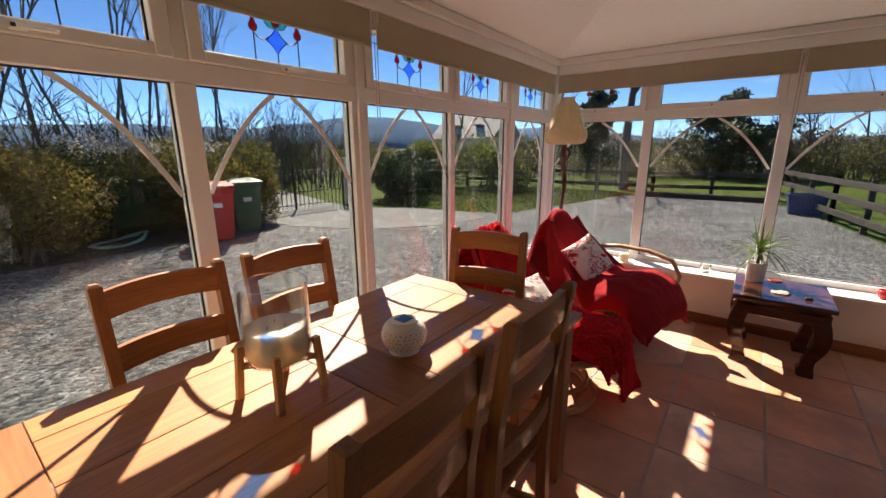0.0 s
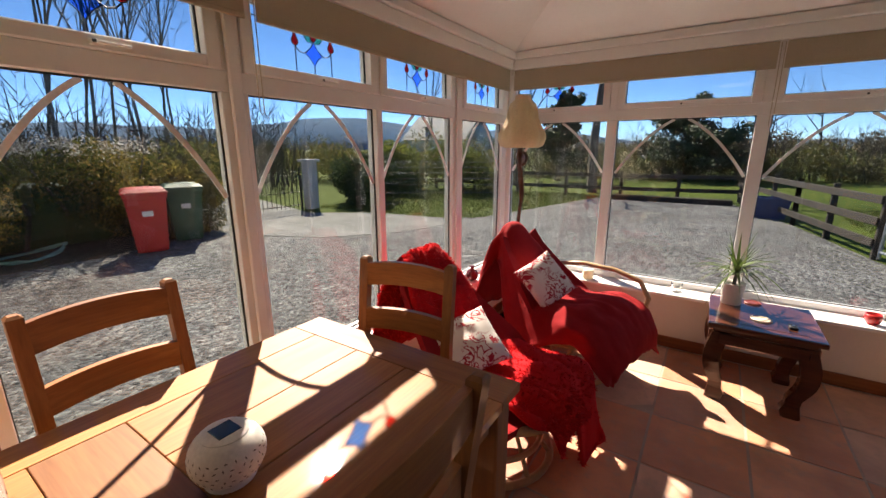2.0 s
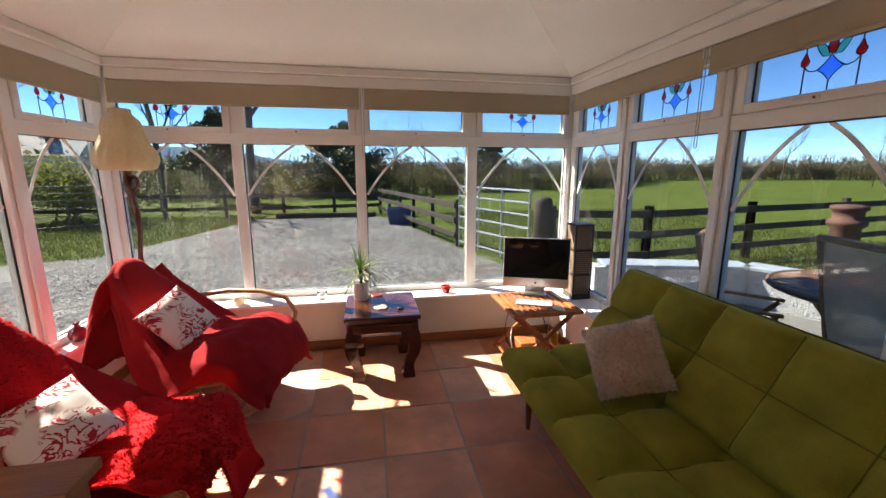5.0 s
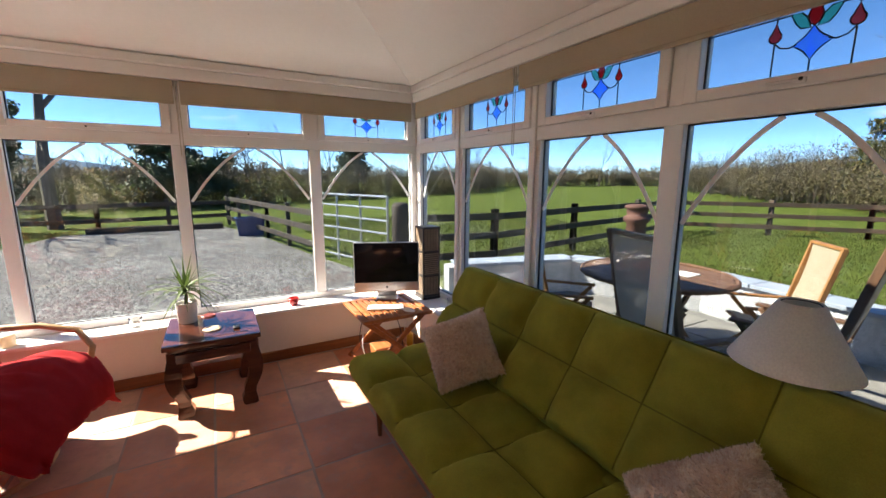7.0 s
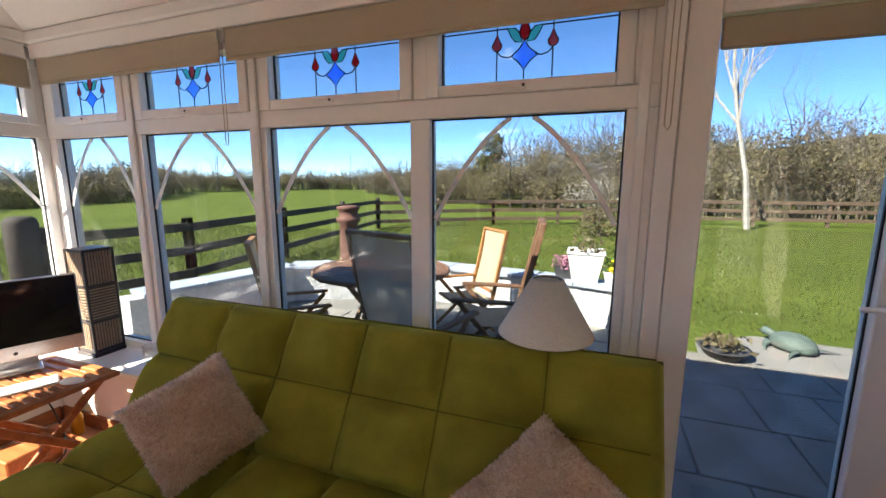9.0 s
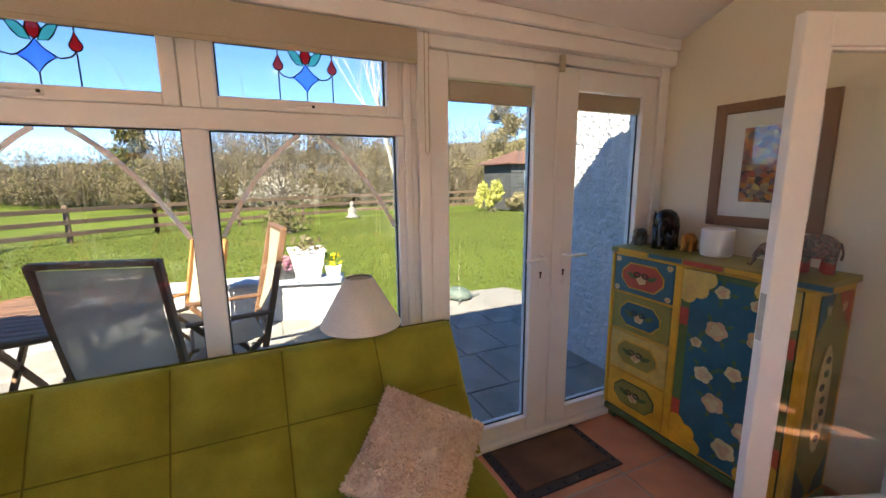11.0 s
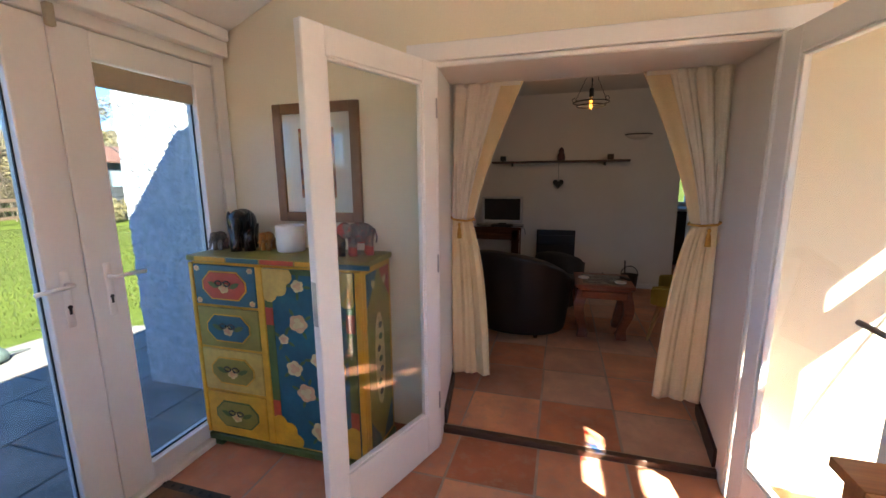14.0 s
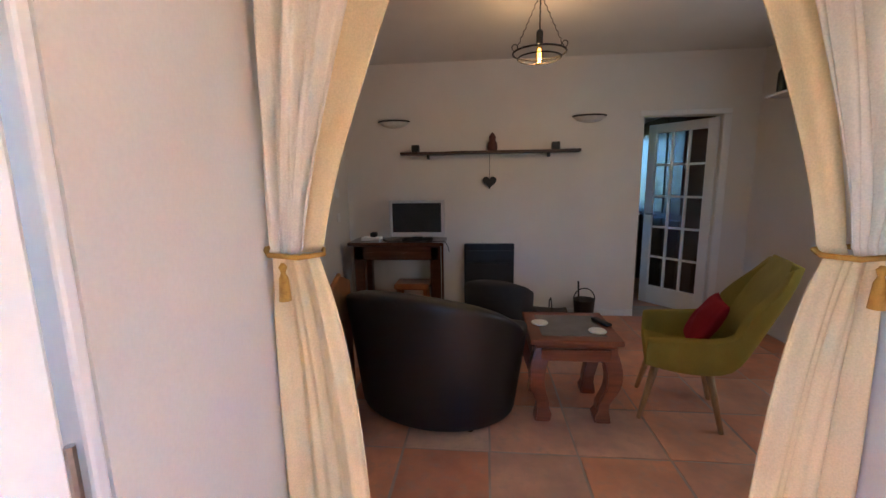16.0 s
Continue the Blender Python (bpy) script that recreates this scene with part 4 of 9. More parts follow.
def bare_tree(name, label, base, height, spread, seed, mat, depth=4, r0=None, lean=(0, 0), kids=3, group="", leaves=None, twig=0.004):
    t = thing(name, label, "tree", group)
    rng = random.Random(seed)
    bt, bb = bmesh.new(), bmesh.new()
    tips = []
    def grow(bm, p, d, length, r, lev):
        pts, rad = [p], [r]
        steps = 4 if lev < 2 else 3
        q, dd = p.copy(), d.copy()
        forks = []
        for i in range(steps):
            dd = (dd + Vector((rng.gauss(0, 0.13), rng.gauss(0, 0.13), rng.gauss(0.05, 0.08)))).normalized()
            q = q + dd * length / steps
            pts.append(q.copy())
            rad.append(r * (1 - 0.75 * (i + 1) / steps))
            forks.append((q.copy(), dd.copy(), rad[-1]))
        tube(bm, pts, rad, 6 if lev == 0 else (5 if lev < 2 else 3), lev == 0)
        if lev >= depth:
            tips.append(q)
            return
        n = kids + (2 if lev == 0 else 0)
        for i in range(n):
            k = rng.randrange(1 if lev == 0 else 0, steps)
            fp, fd, fr = forks[k]
            a = rng.uniform(0, 2 * math.pi)
            side = (fd.orthogonal().normalized() * math.cos(a) + fd.cross(fd.orthogonal()).normalized() * math.sin(a))
            nd = (fd * rng.uniform(0.5, 1.0) + side * spread * rng.uniform(0.6, 1.1) + Vector((0, 0, 0.15))).normalized()
            grow(bb, fp, nd, length * rng.uniform(0.42, 0.68), max(fr * 0.75, twig), lev + 1)
    r0 = r0 or height * 0.016
    grow(bt, Vector(base), Vector((lean[0], lean[1], 1)).normalized(), height * 0.8, r0, 0)
    part("trunk", bt, mat, t)
    part("branches", bb, mat, t)
    if leaves:
        pts = []
        for q in tips:
            pts += [(q + Vector((rng.gauss(0, 0.35), rng.gauss(0, 0.35), rng.gauss(0, 0.25))), rng.uniform(0.08, 0.16)) for _ in range(leaves[1])]
        quads("crown", pts, leaves[0], t)
    return t


# ground: one sheet to the horizon, gently uneven past the garden
bm = bmesh.new()
rr = [0.0, 4, 8, 12, 16, 20, 26, 34, 45, 60, 90, 140, 250, 500, 1000, 2400]
loops = []
for r in rr[1:]:
    lp = []
    for i in range(64):
        a = 2 * math.pi * i / 64
        x, y = 1 + r * math.cos(a), 3 + r * math.sin(a)
        h = 0.0 if r < 17 else 0.25 * noise.noise((x * 0.04, y * 0.04, 0.3)) * min(1, (r - 16) / 20)
        h += 0.012 * max(0, r - 30) * (1 if r < 300 else 300 / r) * (0.5 + 0.5 * math.cos(a + 0.5)) if r > 30 else 0
        lp.append((x, y, GZ - 0.01 + h))
    loops.append(lp)
rings(bm, loops, False)
bm.faces.new([v for v in bm.verts][:64])
solid("ground", fix(bm), GRASS, "green grass of garden and fields", "ground", "structure", smooth=True)


def flat_area(name, poly, z, mat, label, category):
    bm = bmesh.new()
    prism(bm, poly, z - 0.05, z)
    return solid(name, fix(bm), mat, label, category, "structure")


flat_area("road_gravel", [(-7.2, -7), (-7.3, 3), (-8.2, 5), (-8.9, 6), (-8.3, 7.5), (-6.9, 8.55), (-5.1, 8.8), (-4.2, 9.4), (-2.9, 15.0), (0.9, 15.6), (1.9, 12), (2.45, 9.15), (2.95, 7.0), (3.3, 5.3), (2.585, 5.1), (2.585, 4.435), (-1.405, 4.435), (-1.405, -7)], GZ, GRAVEL, "grey loose gravel drive", "gravel")
flat_area("road_concrete", [(-40, 9), (-9.3, 5.2), (-7.2, 5.0), (-5.6, 5.7), (-4.6, 7.0), (-4.4, 8.3), (-5.1, 8.7), (-6.0, 8.55), (-6.9, 8.5), (-8.3, 7.6), (-40, 16)], GZ + 0.006, CONC, "pale concrete lane through the gateway", "road")
flat_area("bed_soil", [(-7.15, -7), (-7.28, 2.9), (-8.1, 4.9), (-11, 5.2), (-11, -7)], GZ + 0.004, SOIL, "dark soil bed under the hedge", "soil")

# loose stones on the near gravel
rng = random.Random(5)
verts, faces = [], []
for i in range(9000):
    x, y = (rng.uniform(-6.6, -1.45), rng.uniform(-1.0, 9.0)) if i % 2 else (rng.uniform(-3.5, 2.2), rng.uniform(4.5, 11.0))
    s = rng.uniform(0.008, 0.02)
    k = len(verts)
    a = rng.uniform(0, 6.28)
    for j in range(4):
        verts.append((x + s * math.cos(a + j * 1.57) * rng.uniform(0.7, 1.2), y + s * math.sin(a + j * 1.57) * rng.uniform(0.7, 1.2), GZ))
    verts.append((x + rng.uniform(-0.3, 0.3) * s, y + rng.uniform(-0.3, 0.3) * s, GZ + s * rng.uniform(0.5, 0.9)))
    faces += [(k, k + 1, k + 4), (k + 1, k + 2, k + 4), (k + 2, k + 3, k + 4), (k + 3, k, k + 4)]
me = bpy.data.meshes.new("gravel_stones")
me.from_pydata(verts, [], faces)
STONE = leaf_mat("gravel_stone", [(0.0, (0.08, 0.08, 0.083)), (0.5, (0.18, 0.18, 0.18)), (1.0, (0.38, 0.37, 0.36))], 0.0)
me.materials.append(STONE)
tagged(new("gravel_stones", me), "loose grey stones on the drive", "gravel", kind="stuff")

# grass blades on the near lawns
def blades(n, region, hgt, seed):
    rng = random.Random(seed)
    verts, faces = [], []
    while len(faces) < n:
        x, y = rng.uniform(region[0], region[2]), rng.uniform(region[1], region[3])
        if not region[4](x, y):
            continue
        a, h, w = rng.uniform(0, 6.28), hgt * rng.uniform(0.5, 1.3), rng.uniform(0.004, 0.009)
        k = len(verts)
        verts += [(x - w * math.cos(a), y - w * math.sin(a), GZ - 0.012), (x + w * math.cos(a), y + w * math.sin(a), GZ - 0.012), (x + rng.gauss(0, 0.5) * h, y + rng.gauss(0, 0.5) * h, GZ + h)]
        faces.append((k, k + 1, k + 2))
    me = bpy.data.meshes.new("lawn_grass")
    me.from_pydata(verts, [], faces)
    me.materials.append(FIELDGRASS)
    tagged(new("lawn_grass", me), "short green lawn grass", "grass", kind="stuff")


blades(90000, (5.6, -9.0, 18.0, 8.0, lambda x, y: x > 5.9 or y < -1.6), 0.038, 11)
blades(25000, (3.0, 6.0, 12.0, 16.0, lambda x, y: y > 7.2 or x > 6), 0.09, 12)
blades(18000, (-9.0, 8.4, -2.5, 16.0, lambda x, y: y > 8.6 + 0.14 * (x + 6.9) and (y - 9.4) > (x + 4.2) * 4.3), 0.07, 13)

# hedge and bins on the west side
rng = random.Random(21)
hedge = thing("hedge", "tall clipped hedge with brown-tinged leaves", "hedge")
pts = []
for k in range(26):
    f = k / 25
    y = -6.0 + 11.4 * f
    x = -8.7 + 0.25 * math.sin(k * 1.3) - (0.5 if y > 3.5 else 0)
    pts += clump_points(rng, (x, y, GZ + 0.95 + 0.08 * math.sin(k * 2.1)), (0.95, 0.75, 0.98), 1700, 0.036)
quads("foliage", [p for p in pts if p[0].z > GZ + 0.12], HEDGE, hedge)
bm = bmesh.new()
for k in range(24):
    y = -5.8 + k * 0.48
    tube(bm, [(-8.7, y, GZ - 0.02), (-8.65 + rng.gauss(0, 0.2), y + 0.1, GZ + 0.6), (-8.6 + rng.gauss(0, 0.4), y + rng.gauss(0, 0.3), GZ + 1.5)], [0.04, 0.03, 0.01], 5)
part("stems", bm, BARK, hedge)
blos = []
for k in range(14):
    blos += clump_points(rng, (-8.45 + rng.gauss(0, 0.2), 1.9 + k * 0.17, GZ + 1.62 + 0.07 * math.sin(k * 1.7)), (0.40, 0.35, 0.24), 130, 0.024)
quads("blossom", blos, BLOSSOM, hedge)
bush("bush", "golden-brown clipped bush beside the hose", (-7.75, 1.25, 0.78), (0.85, 1.15, 1.0), 18000, 0.027, GOLDHEDGE, 8)
bush("bush", "golden-brown clipped bush behind the wheelie bins", (-8.35, 4.45, 0.62), (0.75, 0.85, 0.95), 16000, 0.027, GOLDHEDGE, 8)
# solid dark box added as the shade between the leaves
solid("backdrop_hedge_shade_core", box(-9.2, -6.2, GZ - 0.01, -8.6, 5.2, 0.95, 0.2, 2), EVERGREEN, "dark box added for the shade inside the hedge", "hedge", "structure")


def wheelie_bin(label, m, col):
    MAT = plain("bin_" + ("red" if col[0] > col[1] else "green"), col, tuple(v * 0.8 for v in col), 4, 60, 0.4, bump=0.1)
    b = thing("wheelie_bin", label, "bin", "wheelie bins", m)
    def ring(w, d, z, y=0.0):
        return [(-w, -d + y, z), (w, -d + y, z), (w, d + y, z), (-w, d + y, z)]
    bm = bmesh.new()
    rings(bm, [ring(0.20, 0.24, 0.04), ring(0.21, 0.25, 0.10), ring(0.265, 0.33, 0.88), ring(0.285, 0.35, 0.90), ring(0.285, 0.35, 0.95)])
    bmesh.ops.bevel(bm, geom=list(bm.edges), offset=0.012, segments=2, affect="EDGES")
    part("body", fix(bm), MAT, b)
    bm = bmesh.new()
    rings(bm, [ring(0.30, 0.37, 0.953), ring(0.30, 0.37, 0.985), ring(0.25, 0.30, 1.03, 0.02), ring(0.10, 0.16, 1.045, 0.02)])
    bmesh.ops.bevel(bm, geom=list(bm.edges), offset=0.01, segments=2, affect="EDGES")
    part("lid", fix(bm), MAT, b)
    bm = bmesh.new()
    tube(bm, [(-0.24, 0.40, 0.94), (0.24, 0.40, 0.94)], 0.018, 8)
    part("handle", bm, MAT, b)
    for s in (-1, 1):
        bm = bmesh.new()
        tube(bm, [(s * 0.20, 0.26, 0.10), (s * 0.25, 0.26, 0.10)], 0.10, 16)
        part("wheel", bm, GASKET, b, "black rubber wheel")
    part("sticker", box(-0.07, -0.334, 0.62, 0.07, -0.318, 0.70), PAINT, b, "white sticker")
    return b


wheelie_bin("red plastic wheelie bin on the gravel", pose(-7.15, 3.55, GZ - 0.02, 0, 0, 72), (0.62, 0.035, 0.035))
wheelie_bin("dark green plastic wheelie bin beside the hedge", pose(-7.62, 4.32, GZ - 0.02, 0, 0, 72), (0.02, 0.09, 0.045))
hose = thing("garden_hose", "coiled pale green garden hose on the soil", "hose")
bm = bmesh.new()
hp = []
for i in range(90):
    a = i * 0.34
    hp.append((-8.0 + (0.38 + 0.05 * math.sin(i * 0.9)) * math.cos(a) * 0.8, 2.3 + (0.42 + 0.06 * math.cos(i * 0.7)) * math.sin(a), GZ + 0.03 + 0.004 * (i % 9) + 0.12 * (0.5 + 0.5 * math.sin(a)) ** 3))
tube(bm, hp, 0.011, 6)
part("coil", bm, plain("hose_plastic", (0.20, 0.42, 0.36), rough=0.4), hose)

# gateway, pillar, side fence
pil = thing("gate_pillar", "white rendered gate pillar with a flat cap", "pillar")
part("shaft", box(-9.18, 8.12, GZ - 0.03, -8.88, 8.42, 1.15, 0.01), ROUGHCAST, pil)
part("cap", box(-9.25, 8.05, 1.151, -8.81, 8.49, 1.22, 0.015), ROUGHCAST, pil)
ig = thing("iron_gate", "black wrought iron driveway gate", "gate")
p0, p1 = Vector((-9.35, 5.0, 0)), Vector((-9.1, 8.0, 0))
for z in (0.0, 0.35, 0.80, 0.9):
    part("rail", bar(bmesh.new(), p0 + Vector((0, 0, z)), p1 + Vector((0, 0, z)), 0.03, 0.02), DARKMETAL, ig)
for i in range(25):
    q = p0.lerp(p1, i / 24)
    part("upright", tube(bmesh.new(), [q + Vector((0, 0, GZ + 0.03)), q + Vector((0, 0, 0.92 + 0.06 * (i % 2)))], 0.009, 6), DARKMETAL, ig)
for q in (p0, p1, p0.lerp(p1, 0.5)):
    part("gate_post", box(q.x - 0.025, q.y - 0.025, GZ - 0.03, q.x + 0.025, q.y + 0.025, 1.0, 0.004), DARKMETAL, ig)


def rail_fence(name, label, pts, n_rails, h, mat, rail=(0.035, 0.12), post=0.11, step=1.9, z0=GZ):
    f = thing(name, label, "fence")
    pts = [Vector(p) for p in pts]
    for a, b in zip(pts, pts[1:]):
        L = (b - a).length
        n = max(1, round(L / step))
        off = (b - a).cross(Vector((0, 0, 1))).normalized() * (post / 2 + rail[0] / 2)
        for i in range(n + 1):
            q = a.lerp(b, i / n)
            part("post", box(q.x - post / 2, q.y - post / 2, q.z + z0 - 0.05, q.x + post / 2, q.y + post / 2, q.z + z0 + h + 0.05, 0.008), mat, f)
        for k in range(n_rails):
            z = z0 + h * (k + 0.75) / n_rails
            part("rail", bar(bmesh.new(), a + off + Vector((0, 0, z)), b + off + Vector((0, 0, z)), rail[0], rail[1], 0.004), mat, f)
    return f


WEATHERED = plain("weathered_steel", (0.16, 0.17, 0.16), (0.10, 0.11, 0.105), 5, 70, 0.6, metal=0.3, bump=0.1)


def field_gate(label, a, b, h=1.15, rad=0.02, mat=None):
    g = thing("field_gate", label, "gate", "field gates")
    a, b = Vector(a), Vector(b)
    for k in range(6):
        z = GZ + 0.12 + h * (k / 5) ** 0.85
        part("rail", tube(bmesh.new(), [a + Vector((0, 0, z)), b + Vector((0, 0, z))], rad, 7), mat or GALV, g)
    for f in (0.0, 0.33, 0.66, 1.0):
        q = a.lerp(b, f)
        part("upright", tube(bmesh.new(), [q + Vector((0, 0, GZ + 0.02)), q + Vector((0, 0, GZ + 0.13 + h))], rad * 1.1, 7), mat or GALV, g)
    return g


bush("bush", "spring-green bush behind the lawn gate", (-10.6, 13.2, 0.75), (1.5, 1.3, 1.25), 7000, 0.06, LIMELEAF, 6)
bush("bush", "spring-green bush behind the lawn gate", (-8.2, 14.8, 0.85), (1.5, 1.3, 1.35), 7000, 0.06, LIMELEAF, 6)
bush("bush", "dark clipped evergreen bush beside the pillar", (-8.75, 9.55, 0.55), (0.75, 0.95, 0.9), 6000, 0.05, EVERGREEN)
bush("bush", "dark dense evergreen hedge plant along the lawn", (-9.5, 11.2, 0.6), (0.95, 1.4, 0.95), 8000, 0.055, EVERGREEN)
field_gate("weathered grey tubular gate across the lawn corner", (-9.3, 11.6, 0), (-6.0, 13.8, 0), 1.05, 0.013, WEATHERED)
rail_fence("paddock_fence", "dark timber post and rail fence behind the drive", [(-9.5, 15.2, 0), (-2.2, 15.5, 0), (1.1, 16.2, 0)], 2, 0.85, FENCEWOOD)
solid("timber_kerb", box(-2.4, 15.0, GZ - 0.05, 0.9, 15.25, GZ + 0.16, 0.02), FENCEWOOD, "dark timber sleepers edging the drive", "kerb", "structure")
rail_fence("drive_fence", "weathered dark post and rail fence beside the drive", [(1.1, 16.2, 0), (1.9, 12.2, 0), (2.5, 9.2, 0)], 3, 0.95, FENCEWOOD, step=1.35, post=0.09)
field_gate("galvanised steel field gate beside the drive", (2.52, 9.1, 0), (3.25, 7.1, 0))
bp = thing("gate_post", "thick black timber gate post", "post")
part("trunk", lathe(bmesh.new(), [(0.145, GZ - 0.05), (0.145, 0.98), (0.13, 1.03), (0.09, 1.06)], (3.42, 6.95, 0), 20), FENCEWOOD, bp, smooth=True)
rail_fence("field_fence", "dark post and rail fence round the field", [(3.55, 6.9, 0), (5.1, 6.62, 0), (7.6, 7.1, 0), (13.2, 8.0, 0)], 3, 1.0, FENCEWOOD, step=2.4)
rail_fence("garden_fence", "brown weathered post and rail fence behind the lawn", [(13.2, 8.0, 0), (16.0, 4.6, 0), (19.0, -2.3, 0), (20.0, -9.5, 0)], 3, 0.95, BROWNFENCE, step=2.8)
barrel = thing("water_trough", "blue plastic trough by the fence", "trough")
part("tub", fix(rings(bmesh.new(), [[(x + 1.55, y + 13.1, z) for x, y in ((-w, -d), (w, -d), (w, d), (-w, d))] for w, d, z in ((0.3, 0.2, GZ - 0.01), (0.36, 0.26, 0.33), (0.39, 0.29, 0.33), (0.39, 0.29, 0.36), (0.33, 0.23, 0.36), (0.28, 0.18, 0.0))])), plain("blue_plastic", (0.02, 0.055, 0.19), rough=0.5), barrel)
fe = thing("chimney_pot", "old terracotta chimney pot standing as a garden ornament", "chimney pot")
part("pot", lathe(bmesh.new(), [(0.19, GZ - 0.02), (0.19, 0.02), (0.16, 0.05), (0.15, 0.75), (0.20, 0.80), (0.20, 0.86), (0.15, 0.88), (0.16, 0.98), (0.19, 1.0), (0.19, 1.04), (0.10, 1.06)], (6.7, 4.95, 0), 20), plain("chimney_clay", (0.16, 0.07, 0.05), (0.09, 0.04, 0.03), rough=0.8), fe, smooth=True)

# trees and scrub
i = 0
for x, y, h in ((-13, -1.5, 8), (-12.5, 0.8, 9), (-14, 2.4, 8.5), (-12.2, 3.8, 9), (-15, 5.0, 8), (-13.5, 6.2, 9.5), (-17, 8.4, 9), (-11.8, -3.2, 8), (-16, 0, 10), (-14.2, 3.4, 8), (-15.2, 4.2, 9), (-13.2, 4.9, 8), (-14.6, 6.9, 9), (-15.6, 7.6, 8.5), (-14.4, 1.4, 8.5), (-16.5, 6.4, 9)):
    i += 1
    bare_tree("bare_tree", "tall leafless tree behind the hedge", (x, y, GZ - 0.05), h, 0.42, 40 + i, ASHBARK, 4, 0.06, kids=4, group="bare trees", twig=0.007)
bare_tree("bare_tree", "large leafless tree behind the paddock fence", (-3.5, 17.0, GZ - 0.05), 9.5, 0.8, 71, BARK, 4, 0.2, kids=4, twig=0.007)
bare_tree("bare_tree", "leafless tree beyond the drive", (-7.5, 19.0, GZ - 0.05), 9, 0.7, 73, BARK, 3, 0.16, kids=4)
bare_tree("birch_tree", "white-barked leafless birch on the lawn", (17.6, -4.0, GZ - 0.05), 9.5, 0.45, 97, BIRCHBARK, 4, 0.10, lean=(0, -0.14), kids=5, twig=0.006)


def evergreen(label, base, h, w, n, mat=EVERGREEN, size=0.12):
    t = thing("evergreen_tree", label, "tree")
    rng = random.Random(int(base[0] * 7 + base[1]))
    part("trunk", tube(bmesh.new(), [(base[0], base[1], GZ - 0.05), (base[0] + 0.1, base[1], h * 0.5), (base[0], base[1], h * 0.9)], [w * 0.08, w * 0.06, 0.02], 7), BARK, t)
    pts = []
    for k in range(10):
        f = k / 9
        pts += clump_points(rng, (base[0] + rng.gauss(0, 0.25) * w, base[1] + rng.gauss(0, 0.25) * w, h * (0.22 + 0.68 * f)), (w * (0.75 - 0.4 * f), w * (0.75 - 0.4 * f), h * 0.13), n // 10, size)
    quads("crown", pts, mat, t)


evergreen("dark spreading evergreen tree beyond the drive", (-0.9, 26.5), 4.3, 2.4, 14000, size=0.10)
evergreen("dark evergreen tree beside the lane", (-6.5, 22), 4.2, 1.7, 10000, size=0.09)
evergreen("dark evergreen in the far hedge", (16.5, 52), 6.0, 3.0, 6000, size=0.2)
evergreen("dark pine tree in the scrub behind the lawn", (31.0, 8.2), 5.0, 1.5, 4500, HEDGE, size=0.11)
evergreen("ivy-covered tree beside the garden shed", (22.5, -12.6), 6.4, 2.0, 16000, IVYLEAF, size=0.055)


def scrub(name, label, path, h, depth, per, size, mat, seed):
    rng = random.Random(seed)
    pts = []
    path = [Vector(p) for p in path]
    for a, b in zip(path, path[1:]):
        L = (b - a).length
        n = max(2, int(L / (h * 0.6)))
        for i in range(n):
            c = a.lerp(b, (i + rng.random()) / n)
            hh = h * rng.uniform(0.6, 1.25)
            pts += clump_points(rng, (c.x, c.y, c.z + GZ + hh * 0.42), (h * 0.75, h * 0.55 + depth, hh * 0.55), int(per * 3.4), size * 0.46)
    o = quads(name, [p for p in pts if p[0].z > GZ - 0.1], mat)
    tagged(o, label, "scrub", kind="stuff")


scrub("far_hedge", "dark hedgerow behind the paddock", [(-30, 24, 0), (-12, 24, 0), (4, 27, 0), (20, 34, 0)], 1.9, 0.6, 420, 0.13, HEDGE, 1)
scrub("far_hedge", "dark hedgerow beside the lane", [(-40, 18, 0), (-22, 16, 0), (-11, 15.5, 0), (-8, 17, 0)], 2.6, 0.8, 500, 0.12, HEDGE, 2)
scrub("far_hedge", "hedgerow beyond the west lane", [(-24, -12, 0), (-20, 2, 0), (-22, 12, 0), (-30, 20, 0)], 2.4, 0.8, 420, 0.14, EVERGREEN, 3)
scrub("far_scrub", "brown leafless hedgerow across the field", [(20, 34, 0.2), (36, 50, 0.4), (60, 44, 0.5), (62, 20, 0.5)], 2.8, 0.8, 500, 0.22, BROWNLEAF, 4)
scrub("far_scrub", "brown scrub and bushes behind the garden fence", [(46, 26, 0.4), (34, 12, 0.3), (27, 2, 0.1), (25, -6, 0), (24, -16, 0)], 3.4, 1.0, 1500, 0.16, BROWNLEAF, 5)
scrub("far_scrub", "tall brown scrub on rising ground", [(44, 8, 1.5), (36, -6, 1.8), (32, -18, 1.5)], 4.6, 1.5, 800, 0.22, BROWNLEAF, 6)
